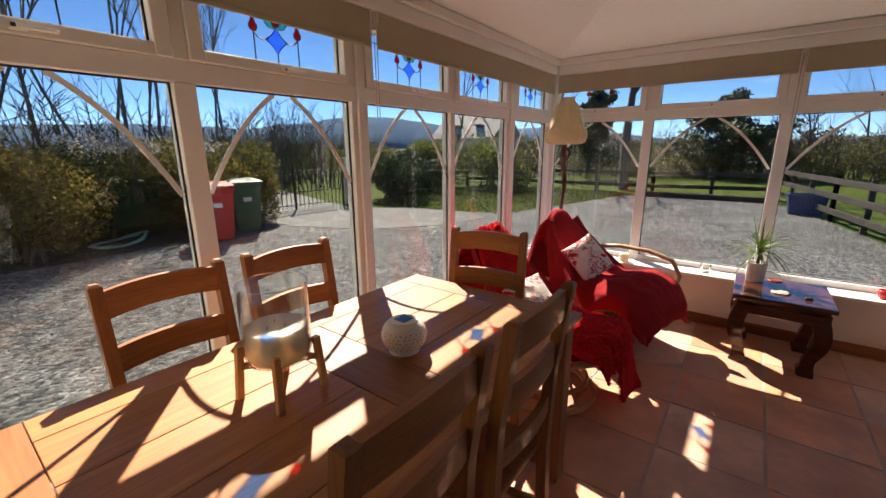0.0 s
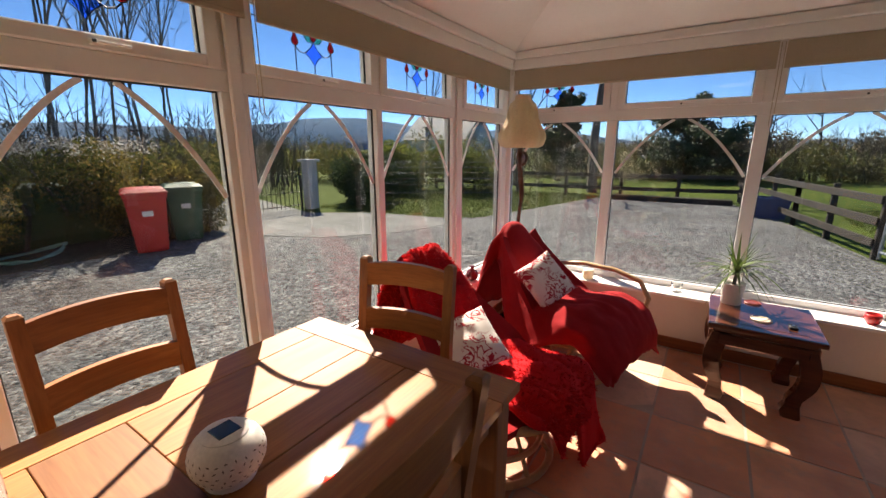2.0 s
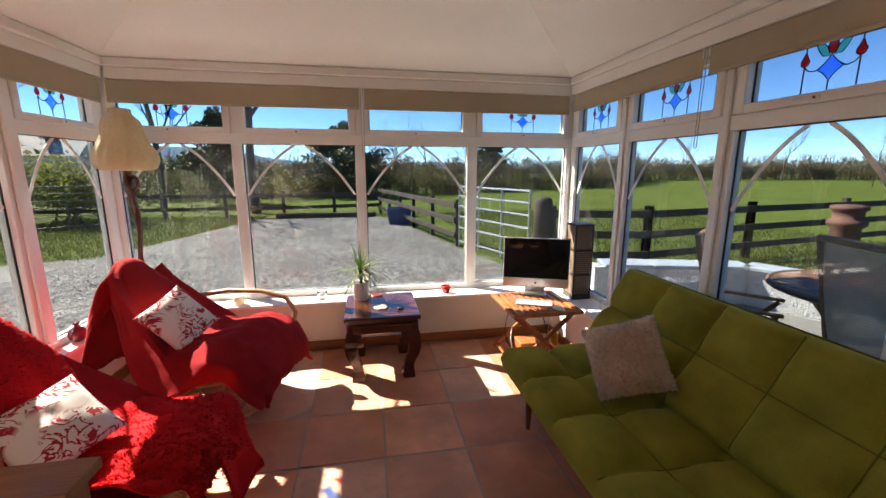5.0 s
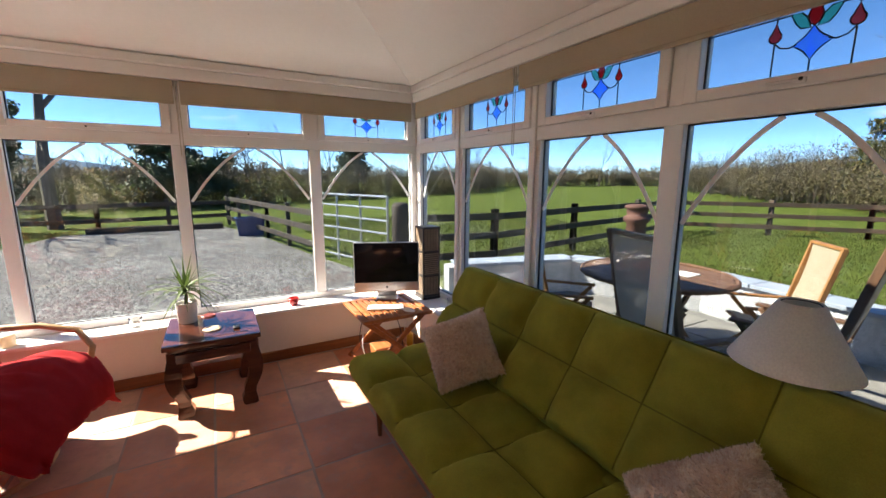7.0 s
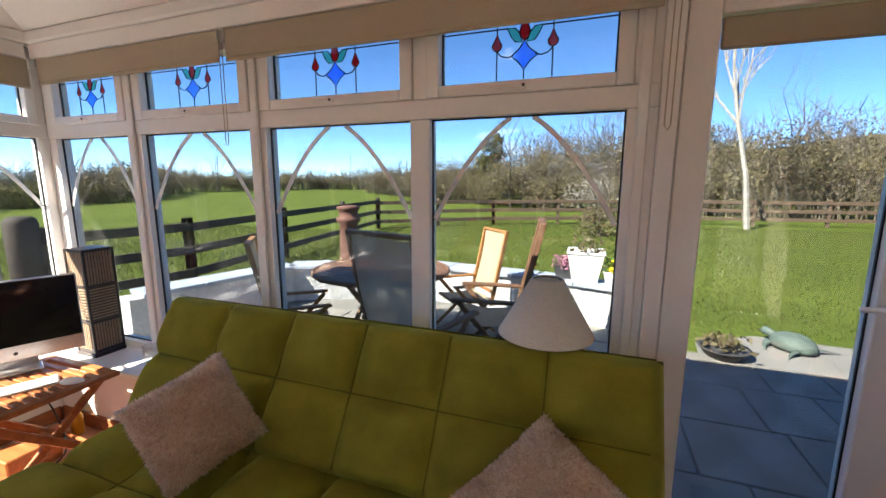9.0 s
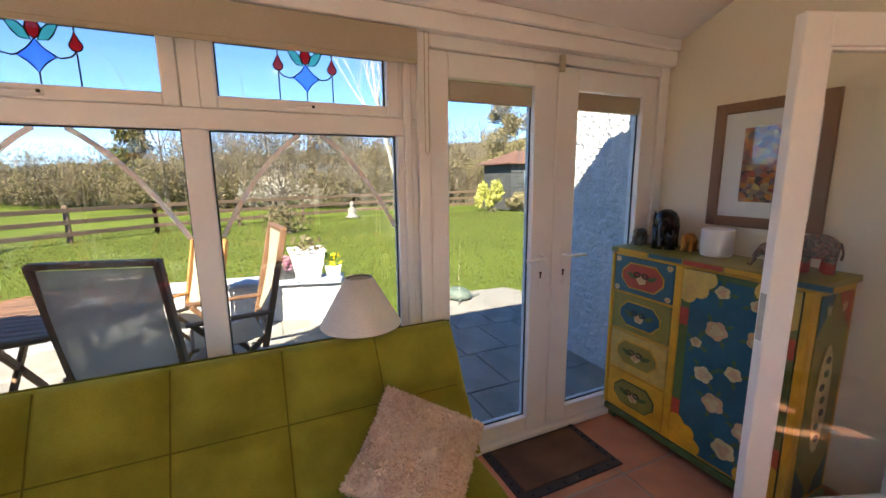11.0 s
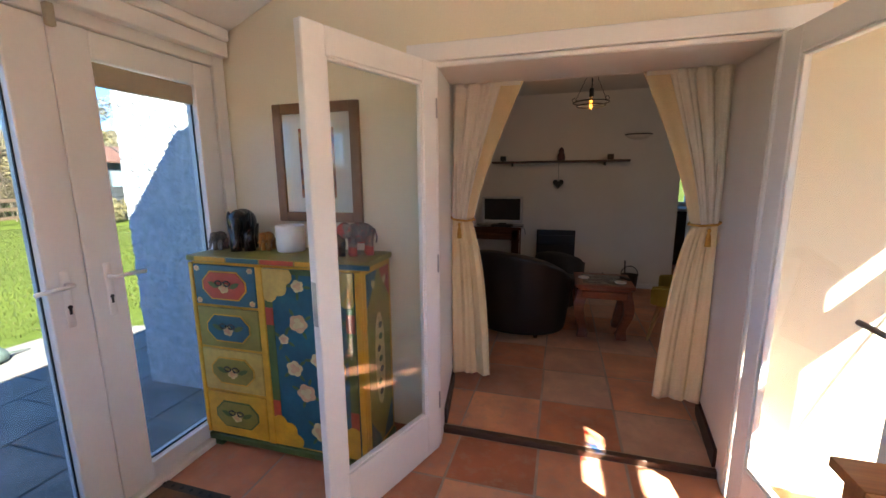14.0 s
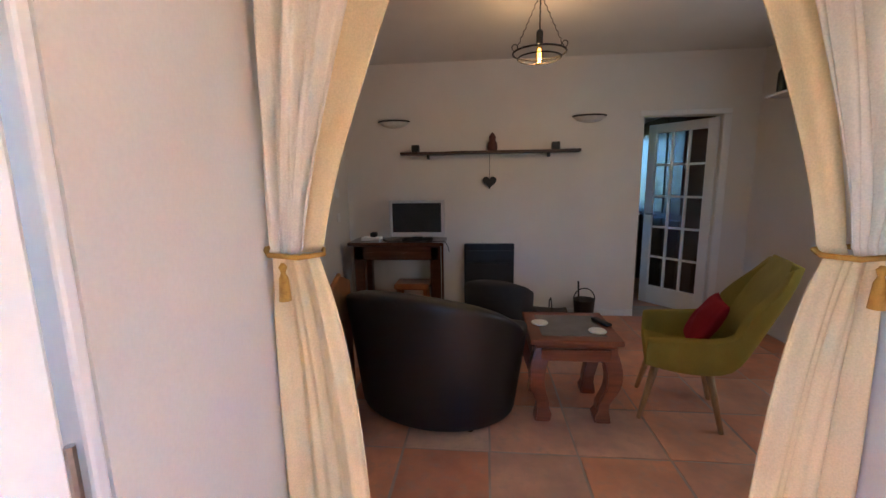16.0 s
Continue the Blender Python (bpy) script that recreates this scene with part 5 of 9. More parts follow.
def thicket(name, label, path, h, n, seed, mat, wide=1.2, thin=1.0):
    """Leafless growth: leaning stems with twigs, each a tapered three-sided spike."""
    rng = random.Random(seed)
    path = [Vector(p) for p in path]
    cum = [0.0]
    for a, b in zip(path, path[1:]):
        cum.append(cum[-1] + (b - a).length)
    verts, faces = [], []
    def spike(p, d, L, rad):
        x = d.orthogonal().normalized() * rad
        y = d.cross(x)
        k = len(verts)
        verts.extend(tuple(p + x * math.cos(q) + y * math.sin(q)) for q in (0.0, 2.1, 4.2))
        verts.append(tuple(p + d * L))
        faces.extend(((k, k + 1, k + 3), (k + 1, k + 2, k + 3), (k + 2, k, k + 3)))
    for _ in range(n):
        at = rng.uniform(0, cum[-1])
        i = max(q for q in range(len(path) - 1) if cum[q] <= at)
        p = path[i].lerp(path[i + 1], (at - cum[i]) / (cum[i + 1] - cum[i]))
        p = p + Vector((rng.gauss(0, wide), rng.gauss(0, wide), GZ - 0.1))
        L = h * rng.uniform(0.45, 1.15) * (0.8 + 0.35 * noise.noise((at * 0.12, seed, 0)))
        d = Vector((rng.gauss(0, 0.16), rng.gauss(0, 0.16), 1)).normalized()
        spike(p, d, L, rng.uniform(0.02, 0.04) * thin)
        for _ in range(13):
            f = rng.uniform(0.2, 0.95)
            td = (d * rng.uniform(0.5, 1.1) + Vector((rng.gauss(0, 0.6), rng.gauss(0, 0.6), rng.gauss(0.1, 0.3)))).normalized()
            spike(p + d * L * f, td, L * rng.uniform(0.12, 0.34), rng.uniform(0.009, 0.016) * thin)
    me = bpy.data.meshes.new(name)
    me.from_pydata(verts, [], faces)
    me.materials.append(mat)
    tagged(new(name, me), label, "scrub", kind="stuff")


thicket("thicket", "leafless brown thicket behind the paddock", [(-12, 25, 0), (4, 28, 0), (20, 35, 0)], 3.3, 900, 31, DARKTWIG, 1.0)
thicket("thicket", "pale leafless thicket behind the garden fence", [(46, 26, 0.4), (34, 12, 0.3), (27, 2, 0.1), (25, -6, 0), (24, -16, 0)], 3.9, 1300, 32, GREYTWIG, 1.3)
thicket("thicket", "tall leafless wood on rising ground", [(46, 10, 1.5), (36, -6, 1.8), (32, -18, 1.5)], 6.0, 700, 33, GREYTWIG, 2.0, 1.5)
thicket("thicket", "leafless hedgerow across the field", [(20, 35, 0.2), (36, 51, 0.4), (60, 45, 0.5), (62, 20, 0.5)], 3.8, 1000, 34, GREYTWIG, 1.2, 1.6)
thicket("thicket", "leafless undergrowth behind the west hedge", [(-12, -5, 0), (-13, 2, 0), (-14.5, 8, 0), (-19, 14, 0)], 4.2, 500, 35, DARKTWIG, 1.0)
bank = bmesh.new()
bank_rows = []
for i in range(81):
    yy = 40 - 90 * i / 80
    top = (2.6 + 5.4 * (i / 80) + 0.9 * noise.noise((i * 0.11, 2.0, 0)) + 0.35 * noise.noise((i * 0.6, 5.0, 0)))
    x0 = 62 - 24 * (i / 80)
    bank_rows.append([(x0 + 0.4 * noise.noise((i * 0.9, k, 1)), yy, GZ - 0.2 + top * f) for k, f in enumerate((0, 0.35, 0.6, 0.82, 0.95, 1.0))] + [(x0 + 14, yy, GZ + top * 0.9)])
    for k in range(6):
        q = bank_rows[-1][k]
        bank_rows[-1][k] = (q[0] + (0, 1.2, 2.4, 4.0, 6.0, 8.5)[k], q[1], q[2])
solid("backdrop_bank", sheet(bank, bank_rows), plain("wooded_bank", (0.105, 0.088, 0.05), (0.055, 0.055, 0.026), 0.6, 3.0, 0.95, bump=1.0, dist=0.4), "brown wooded bank rising beyond the garden", "bank", "structure", smooth=True)
scrub("far_hedge", "distant hedges across the plain", [(-60, 90, 0), (0, 95, 0), (60, 110, 0), (130, 70, 0), (120, 10, 0)], 4.5, 2, 160, 0.7, BROWNLEAF, 7)
i = 0
for x, y, h in ((3, 33, 5), (6, 36, 6), (9, 36, 5), (24, 44, 6), (30, 46, 5.5), (40, 46, 6), (50, 42, 6), (27, 6, 5.5), (28, 0.5, 6), (26, -3.5, 5), (27.5, -8, 6), (-9, 21, 7), (-13, 19, 7)):
    i += 1
    bare_tree("bare_tree", "leafless hedgerow tree in the distance", (x, y, GZ), h, 0.75, 140 + i, BARK, 3, 0.09, kids=4, group="hedgerow trees")
bush("bush", "brown leafless shrub on the lawn", (13.8, 0.9, 0.3), (0.75, 0.75, 0.55), 900, 0.05, BROWNLEAF, 9)
bush("bush", "white-flowering shrub behind the lawn", (21.0, 0.5, 1.0), (1.6, 1.8, 1.2), 1300, 0.04, BLOSSOM, 16)
bush("bush", "yellow variegated shrub beside the shed", (17.3, -8.45, 0.65), (0.55, 0.55, 0.85), 1500, 0.07, YELLOWLEAF, 6)
bush("bush", "dry ornamental grass clump beside the shed", (16.9, -9.9, 0.35), (0.6, 0.9, 0.6), 1500, 0.06, IVYLEAF, 14)

# hills far away, the haze of distance put into their blue colour
HAZEHILL = plain("far_hills_haze", (0.10, 0.16, 0.25), (0.13, 0.19, 0.27), 0.004, 0.05, 1.0, bump=0.0, spec=0.0)
def hills(a0, a1, dist, h, seed, n=60):
    bm = bmesh.new()
    top, bot = [], []
    for i in range(n + 1):
        a = radians(a0 + (a1 - a0) * i / n)
        e = math.sin(math.pi * i / n) ** 0.5
        z = h * e * (0.65 + 0.35 * noise.noise((i * 0.09 + seed, seed, 0)) + 0.06 * noise.noise((i * 0.4, seed, 1)))
        bot.append((dist * math.cos(a), dist * math.sin(a), -12))
        top.append((dist * 1.08 * math.cos(a), dist * 1.08 * math.sin(a), z))
    far = [(p[0] * 1.1, p[1] * 1.1, -12) for p in top]
    sheet(bm, [bot, top, far])
    solid("backdrop_hills", fix(bm), HAZEHILL, "distant hills with blue haze put into their colour", "hills", "structure", smooth=True)
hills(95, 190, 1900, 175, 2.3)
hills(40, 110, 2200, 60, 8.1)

# neighbouring house with a white gable
hs = thing("neighbour_house", "white neighbouring house with a grey roof", "house")
hc = Vector((-25.5, 41, 0.6))
part("wall", box(hc.x - 4, hc.y - 3, GZ - 0.3, hc.x + 4, hc.y + 3, 2.6), ROUGHCAST, hs)
part("roof", fix(prism(bmesh.new(), [(hc.y - 3.3, 2.5), (hc.y + 3.3, 2.5), (hc.y, 5.2)], hc.x - 4.2, hc.x + 4.2, "x")), plain("slate", (0.20, 0.21, 0.23), rough=0.7), hs)
for k in (-1.5, 1.5):
    part("skylight", bar(bmesh.new(), (hc.x + k - 0.5, hc.y - 1.8, 3.9), (hc.x + k + 0.5, hc.y - 1.8, 3.9), 0.9, 0.08), GASKET, hs)

# garden shed
sh = thing("garden_shed", "grey boarded garden shed with a red tiled hipped roof", "shed", m=pose(0, -1.15, 0))
SHEDB = plain("shed_boards", (0.06, 0.065, 0.068), (0.035, 0.04, 0.043), 3, 40, 0.8, bump=0.5)
SHEDR = plain("red_roof_tiles", (0.135, 0.066, 0.05), (0.09, 0.045, 0.035), 3, 30, 0.8, bump=0.8, dist=0.02)
part("wall", box(17.6, -12.6, GZ - 0.05, 20.2, -8.6, 2.15), SHEDB, sh)
for k in range(12):
    part("board", box(17.565 + 0.004 * (k % 2), -12.62, GZ + 0.03 + k * 0.18, 17.602, -8.58, GZ + 0.19 + k * 0.18, 0.006), SHEDB, sh)
bm = rings(bmesh.new(), [[(a, b, z) for a, b in ((x0, y0), (x1, y0), (x1, y1), (x0, y1))] for x0, y0, x1, y1, z in ((17.3, -12.9, 20.5, -8.3, 2.12), (17.3, -12.9, 20.5, -8.3, 2.18), (18.85, -11.4, 18.95, -9.8, 2.85))])
part("roof", fix(bm), SHEDR, sh)
for k in range(4):
    f = k / 3
    part("roof_batten", bar(bmesh.new(), (17.29, -8.9 - 3.4 * f, 2.195), (18.80, -9.9 - 1.4 * f, 2.855), 0.05, 0.03), SHEDB, sh)
SHEDG = plain("shed_glass", (0.22, 0.30, 0.38), (0.14, 0.20, 0.27), 2, 12, 0.1, bump=0.0)
for k in range(3):
    wv = part("window", box(17.545, -11.25 + k * 0.66, 1.15, 17.60, -10.62 + k * 0.66, 1.85, 0.01), SHEDB, sh)
    part("pane", box(17.538, -11.20 + k * 0.66, 1.2, 17.55, -10.67 + k * 0.66, 1.8), SHEDG, wv)

# ---------- dining table, chairs and what stands on the table ----------
def dining_chair(m, label):
    c = thing("dining_chair", label, "chair", "dining chairs", m)
    for s in (-1, 1):
        bm = bmesh.new()
        loops = []
        for z, y in ((0.0, -0.20), (0.45, -0.185), (0.75, -0.195), (1.05, -0.235)):
            w = 0.018
            loops.append([(s * 0.182 - w, y - w, z), (s * 0.182 + w, y - w, z), (s * 0.182 + w, y + w, z), (s * 0.182 - w, y + w, z)])
        loops.append([(s * 0.182 - 0.010, -0.248, 1.058), (s * 0.182 + 0.010, -0.248, 1.058), (s * 0.182 + 0.010, -0.225, 1.058), (s * 0.182 - 0.010, -0.225, 1.058)])
        part("back_post", rings(bm, loops), OAKZ, c)
        part("leg", box(s * 0.178 - 0.019, 0.155, 0.0, s * 0.178 + 0.019, 0.193, 0.432, 0.004), OAKZ, c)
        part("side_stretcher", box(s * 0.178 - 0.010, -0.17, 0.17, s * 0.178 + 0.010, 0.156, 0.20, 0.003), OAKY, c)
        part("side_rail", box(s * 0.178 - 0.011, -0.17, 0.365, s * 0.178 + 0.011, 0.156, 0.43, 0.003), OAKY, c)
    for z, h, y, arch in ((0.945, 0.09, -0.222, 0.012), (0.768, 0.085, -0.199, 0.008), (0.60, 0.06, -0.190, 0.006)):
        bm = bmesh.new()
        loops = []
        for i in range(11):
            t = -1 + 2 * i / 10
            x = 0.165 * t
            yy = y - 0.018 * (1 - t * t)
            zt = z + h + arch * (1 - t * t)
            zb = z + arch * 0.8 * (1 - t * t)
            loops.append([(x, yy - 0.011, zb), (x, yy + 0.011, zb), (x, yy + 0.011, zt), (x, yy - 0.011, zt)])
        part("back_rail", fix(rings(bm, loops)), OAKX, c)
    part("seat", box(-0.205, -0.175, 0.432, 0.205, 0.215, 0.462, 0.009, 2), OAKY, c)
    part("front_rail", box(-0.159, 0.165, 0.365, 0.159, 0.187, 0.431, 0.003), OAKX, c)
    part("cross_stretcher", box(-0.168, -0.02, 0.175, 0.168, 0.0, 0.197, 0.003), OAKX, c)
    return c


tbl = thing("dining_table", "honey-stained wooden dining table with a planked top", "table")
TX0, TX1, TY0, TY1, TZ = -0.965, -0.06, 0.19, 1.848, 0.790
b, gp = 0.125, 0.0012
pieces = [(TX0, TY0, TX1, TY0 + b, OAKX), (TX0, TY1 - b, TX1, TY1, OAKX), (TX0, TY0 + b, TX0 + b, TY1 - b, OAK), (TX1 - b, TY0 + b, TX1, TY1 - b, OAK),
          (TX0 + b, 0.93, TX1 - b, 1.115, OAKX)]
inner0, inner1 = TX0 + b, TX1 - b
third = (inner1 - inner0) / 3
for k in range(3):
    pieces.append((inner0 + k * third, 1.115, inner0 + (k + 1) * third, TY1 - b, OAK))
    pieces.append((inner0 + k * third, TY0 + b, inner0 + (k + 1) * third, 0.93, OAK))
for x0, y0, x1, y1, mt in pieces:
    part("plank", box(x0 + gp, y0 + gp, TZ - 0.028, x1 - gp, y1 - gp, TZ, 0.0016), mt, tbl)
for s, (x0, x1) in (("a", (TX0 + 0.05, TX0 + 0.072)), ("b", (TX1 - 0.072, TX1 - 0.05))):
    part("apron", box(x0, TY0 + 0.10, 0.655, x1, TY1 - 0.10, TZ - 0.029, 0.003), OAKY, tbl)
for y0, y1 in ((TY0 + 0.05, TY0 + 0.072), (TY1 - 0.072, TY1 - 0.05)):
    part("apron", box(TX0 + 0.10, y0, 0.655, TX1 - 0.10, y1, TZ - 0.029, 0.003), OAKX, tbl)
for x in (TX0 + 0.065, TX1 - 0.065):
    for y in (TY0 + 0.065, TY1 - 0.065):
        part("leg", box(x - 0.042, y - 0.042, 0.0, x + 0.042, y + 0.042, TZ - 0.029, 0.006, 2), OAKZ, tbl)

ch = dining_chair(pose(-0.90, 0.722, 0, 0, 0, -90), "honey-stained wooden ladder-back chair tucked under the table by the window")
for m, lb in ((pose(-0.885, 1.19, 0, 0, 0, -90), None), (pose(-0.215, 0.736, 0, 0, 0, 90), "honey-stained wooden ladder-back chair on the room side of the table"), (pose(-0.215, 1.242, 0, 0, 0, 90), "honey-stained wooden ladder-back chair on the room side of the table"), (pose(-0.555, 1.755, 0, 0, 0, 191), "honey-stained wooden ladder-back chair at the head of the table")):
    k = copy_thing(ch, m)
    if lb:
        tagged(k, lb)

# glass candle bowl on a wooden stand
cx, cy = -0.553, 0.787
PALEWOOD = wood("pale_beech", (0.62, 0.36, 0.15), (0.48, 0.25, 0.095), "z", 0.45, 0.1)
WAX = plain("cream_wax", (0.88, 0.80, 0.64), (0.82, 0.74, 0.57), 6, 60, 0.4, bump=0.05, trans=0.3)
cs = thing("candle_stand", "pale wooden four-legged stand on the dining table", "stand")
for a in (45, 135, 225, 315):
    u = Vector((math.cos(radians(a + 10)), math.sin(radians(a + 10)), 0))
    part("leg", bar(bmesh.new(), Vector((cx, cy, TZ)) + u * 0.112, Vector((cx, cy, TZ + 0.155)) + u * 0.098, 0.019, 0.019, 0.002), PALEWOOD, cs)
for a in (45, 135):
    u = Vector((math.cos(radians(a + 10)), math.sin(radians(a + 10)), 0))
    zz = TZ + 0.0955
    if a == 45:
        part("cross_bar", bar(bmesh.new(), Vector((cx, cy, zz)) - u * 0.10, Vector((cx, cy, zz)) + u * 0.10, 0.016, 0.016, 0.002), PALEWOOD, cs)
    else:
        for s in (-1, 1):
            part("cross_bar", bar(bmesh.new(), Vector((cx, cy, zz)) + u * s * 0.009, Vector((cx, cy, zz)) + u * s * 0.10, 0.016, 0.016, 0.002), PALEWOOD, cs)
cb = thing("candle_bowl", "clear glass bowl half filled with a cream candle", "candle")
part("bowl", lathe(bmesh.new(), [(0.0005, 0.0), (0.07, 0.0), (0.083, 0.008), (0.0875, 0.03), (0.089, 0.213), (0.092, 0.218), (0.089, 0.222), (0.0845, 0.215), (0.0845, 0.03), (0.079, 0.011), (0.066, 0.006), (0.0005, 0.006)], (cx, cy, TZ + 0.104), 40, False), VESSEL, cb, "clear glass", True)
part("candle_wax", lathe(bmesh.new(), [(0.064, 0.0065), (0.078, 0.012), (0.0838, 0.031), (0.0838, 0.098), (0.079, 0.100), (0.03, 0.096)], (cx, cy, TZ + 0.104), 36), WAX, cb, "cream wax", True)
for dx, dy in ((0.02, 0.012), (-0.028, 0.01), (0.004, -0.03)):
    part("wick", tube(bmesh.new(), [(cx + dx, cy + dy, TZ + 0.199), (cx + dx + 0.003, cy + dy, TZ + 0.209)], 0.0014, 5), GASKET, cb)

# pierced white ball with a solar lid
PORC = plain("unglazed_porcelain", (0.78, 0.74, 0.68), (0.70, 0.66, 0.60), 8, 120, 0.7, bump=0.25)
bl = thing("solar_lantern", "pierced white ceramic ball lantern with a solar panel on top", "lantern")
bc = (-0.437, 1.167, TZ)
prof = [(0.035, 0.0), (0.052, 0.004)]
for i in range(15):
    a = -1.02 + 1.86 * i / 14
    prof.append((0.076 * math.cos(a), 0.063 + 0.064 * math.sin(a)))
part("ball", lathe(bmesh.new(), prof, bc, 40), PORC, bl, smooth=True)
part("panel_rim", lathe(bmesh.new(), [(0.046, 0.1085), (0.047, 0.113), (0.040, 0.1155)], bc, 30), PORC, bl)
part("solar_panel", box(bc[0] - 0.024, bc[1] - 0.024, TZ + 0.1157, bc[0] + 0.024, bc[1] + 0.024, TZ + 0.118, 0.001), plain("solar_cell", (0.02, 0.035, 0.06), rough=0.08, bump=0.0), bl, "dark blue solar cell")
# slots are flat marks on the ball, coloured dark for the shade inside
HOLESHADE = plain("painted_hole_shade", (0.16, 0.12, 0.09), rough=0.9, bump=0.0)
bm = bmesh.new()
rng = random.Random(8)
for row in range(5):
    for i in range(26):
        a = 2 * math.pi * (i + 0.5 * (row % 2) + rng.uniform(-0.2, 0.2)) / 26
        e = -0.45 + row * 0.2 + rng.uniform(-0.04, 0.04)
        c0 = Vector((bc[0] + 0.0762 * math.cos(e) * math.cos(a), bc[1] + 0.0762 * math.cos(e) * math.sin(a), TZ + 0.063 + 0.0642 * math.sin(e)))
        nrm = Vector((math.cos(e) * math.cos(a), math.cos(e) * math.sin(a), math.sin(e)))
        t1 = nrm.orthogonal().normalized()
        t2 = nrm.cross(t1)
        w = rng.uniform(0, 3.14)
        d1, d2 = t1 * math.cos(w) + t2 * math.sin(w), -t1 * math.sin(w) + t2 * math.cos(w)
        bm.faces.new([bm.verts.new(c0 + nrm * 0.0007 + p) for p in (d1 * 0.0045, d2 * 0.0017, -d1 * 0.0045, -d2 * 0.0017)])
part("piercings", bm, HOLESHADE, bl, "small slots drawn flat, their shade put in as dark colour")

# ---------- soft things ----------
def fabric(name, c1, c2, sheen=0.5, fine=220.0, bump=0.4):
    return plain(name, c1, c2, 5, fine, 0.92, bump=bump, dist=0.0015, sheen=sheen, spec=0.15)


RED_CLOTH = fabric("dark_red_fleece", (0.30, 0.012, 0.014), (0.22, 0.008, 0.010), 0.6)
RED_FLUFF = fabric("bright_red_fluff", (0.52, 0.008, 0.012), (0.38, 0.005, 0.008), 0.6)
GREEN_VELVET = fabric("olive_velvet", (0.285, 0.268, 0.034), (0.18, 0.17, 0.02), 0.9)
FUR = fabric("beige_fur", (0.90, 0.74, 0.58), (0.78, 0.62, 0.47), 0.3)
# darker olive: groove shade put into the seam colour, also the dark piping
SEAMSHADE_PIPING = fabric("olive_seam_shade_and_piping", (0.15, 0.14, 0.016), (0.11, 0.10, 0.012), 0.1)
RATTAN = plain("rattan_cane", (0.52, 0.33, 0.16), (0.40, 0.24, 0.11), 9, 60, 0.4, bump=0.3)


def coral_mat():
    m, nt, p = base_mat("coral_print")
    v = mapped(nt, (1, 1, 1))
    n1 = noise_tex(nt, v, 13.0, 3.0, 0.6, 1.4)
    n2 = noise_tex(nt, v, 5.0, 1.0)
    band = nt.nodes.new("ShaderNodeMath")
    band.operation = "SUBTRACT"
    nt.links.new(n1, band.inputs[0])
    band.inputs[1].default_value = 0.5
    ab = nt.nodes.new("ShaderNodeMath")
    ab.operation = "ABSOLUTE"
    nt.links.new(band.outputs[0], ab.inputs[0])
    line = ramp(nt, ab.outputs[0], [(0.035, (1, 1, 1)), (0.05, (0, 0, 0))])
    area = ramp(nt, n2, [(0.40, (0, 0, 0)), (0.46, (1, 1, 1))])
    f = mix(nt, line, area, 1.0, "MULTIPLY")
    col = mix(nt, (0.74, 0.68, 0.62), (0.38, 0.015, 0.03), f)
    nt.links.new(col, p.inputs["Base Color"])
    p.inputs["Roughness"].default_value = 0.9
    bumped(nt, p, noise_tex(nt, v, 300, 2), 0.3, 0.001)
    return m


CORAL = coral_mat()


def pillow_bm(w, h, t, n=22, wob=0.0, seed=0.0):
    bm = bmesh.new()
    grid = {}
    for side in (1, -1):
        for i in range(n + 1):
            for j in range(n + 1):
                u, v = -1 + 2 * i / n, -1 + 2 * j / n
                edge = i in (0, n) or j in (0, n)
                if edge and side == -1:
                    grid[(side, i, j)] = grid[(1, i, j)]
                    continue
                x = w / 2 * u * (1 - 0.07 * (1 - abs(v)) ** 0.5 * abs(u) ** 2)
                y = h / 2 * v * (1 - 0.07 * (1 - abs(u)) ** 0.5 * abs(v) ** 2)
                z = side * t / 2 * (max(0, (1 - u * u) * (1 - v * v))) ** 0.42
                z += wob * noise.noise((u * 2 + seed, v * 2, side)) * (1 - max(abs(u), abs(v)))
                grid[(side, i, j)] = bm.verts.new((x, y, z))
    for side in (1, -1):
        for i in range(n):
            for j in range(n):
                q = [grid[(side, i, j)], grid[(side, i + 1, j)], grid[(side, i + 1, j + 1)], grid[(side, i, j + 1)]]
                bm.faces.new(q if side == 1 else q[::-1])
    return bm


def cushion(name, label, m, w, h, t, mat, seed=0, fur=0, furmat=None, flen=0.02):
    c = thing(name, label, "cushion", "", m)
    bm = pillow_bm(w, h, t, wob=0.02, seed=seed)
    bm.normal_update()
    tufts = []
    if fur:
        rng = random.Random(seed + 1)
        fs = list(bm.faces)
        for _ in range(fur):
            f = rng.choice(fs)
            vs = [v.co for v in f.verts]
            a, b = rng.random(), rng.random()
            p = vs[0].lerp(vs[1], a).lerp(vs[3].lerp(vs[2], a), b)
            clump = Vector((noise.noise(p * 14 + Vector((seed, 0, 0))), noise.noise(p * 14 + Vector((0, seed, 3))), noise.noise(p * 14 + Vector((5, 0, seed)))))
            tufts.append((p.copy(), (f.normal * 0.8 + clump * 1.3 + Vector((rng.gauss(0, 0.35), rng.gauss(0, 0.35), rng.gauss(0, 0.35)))).normalized()))
    part("cover", bm, mat, c, smooth=True)
    if fur:
        tuft_mesh(tufts, flen, furmat, c, 0.0036)
    return c


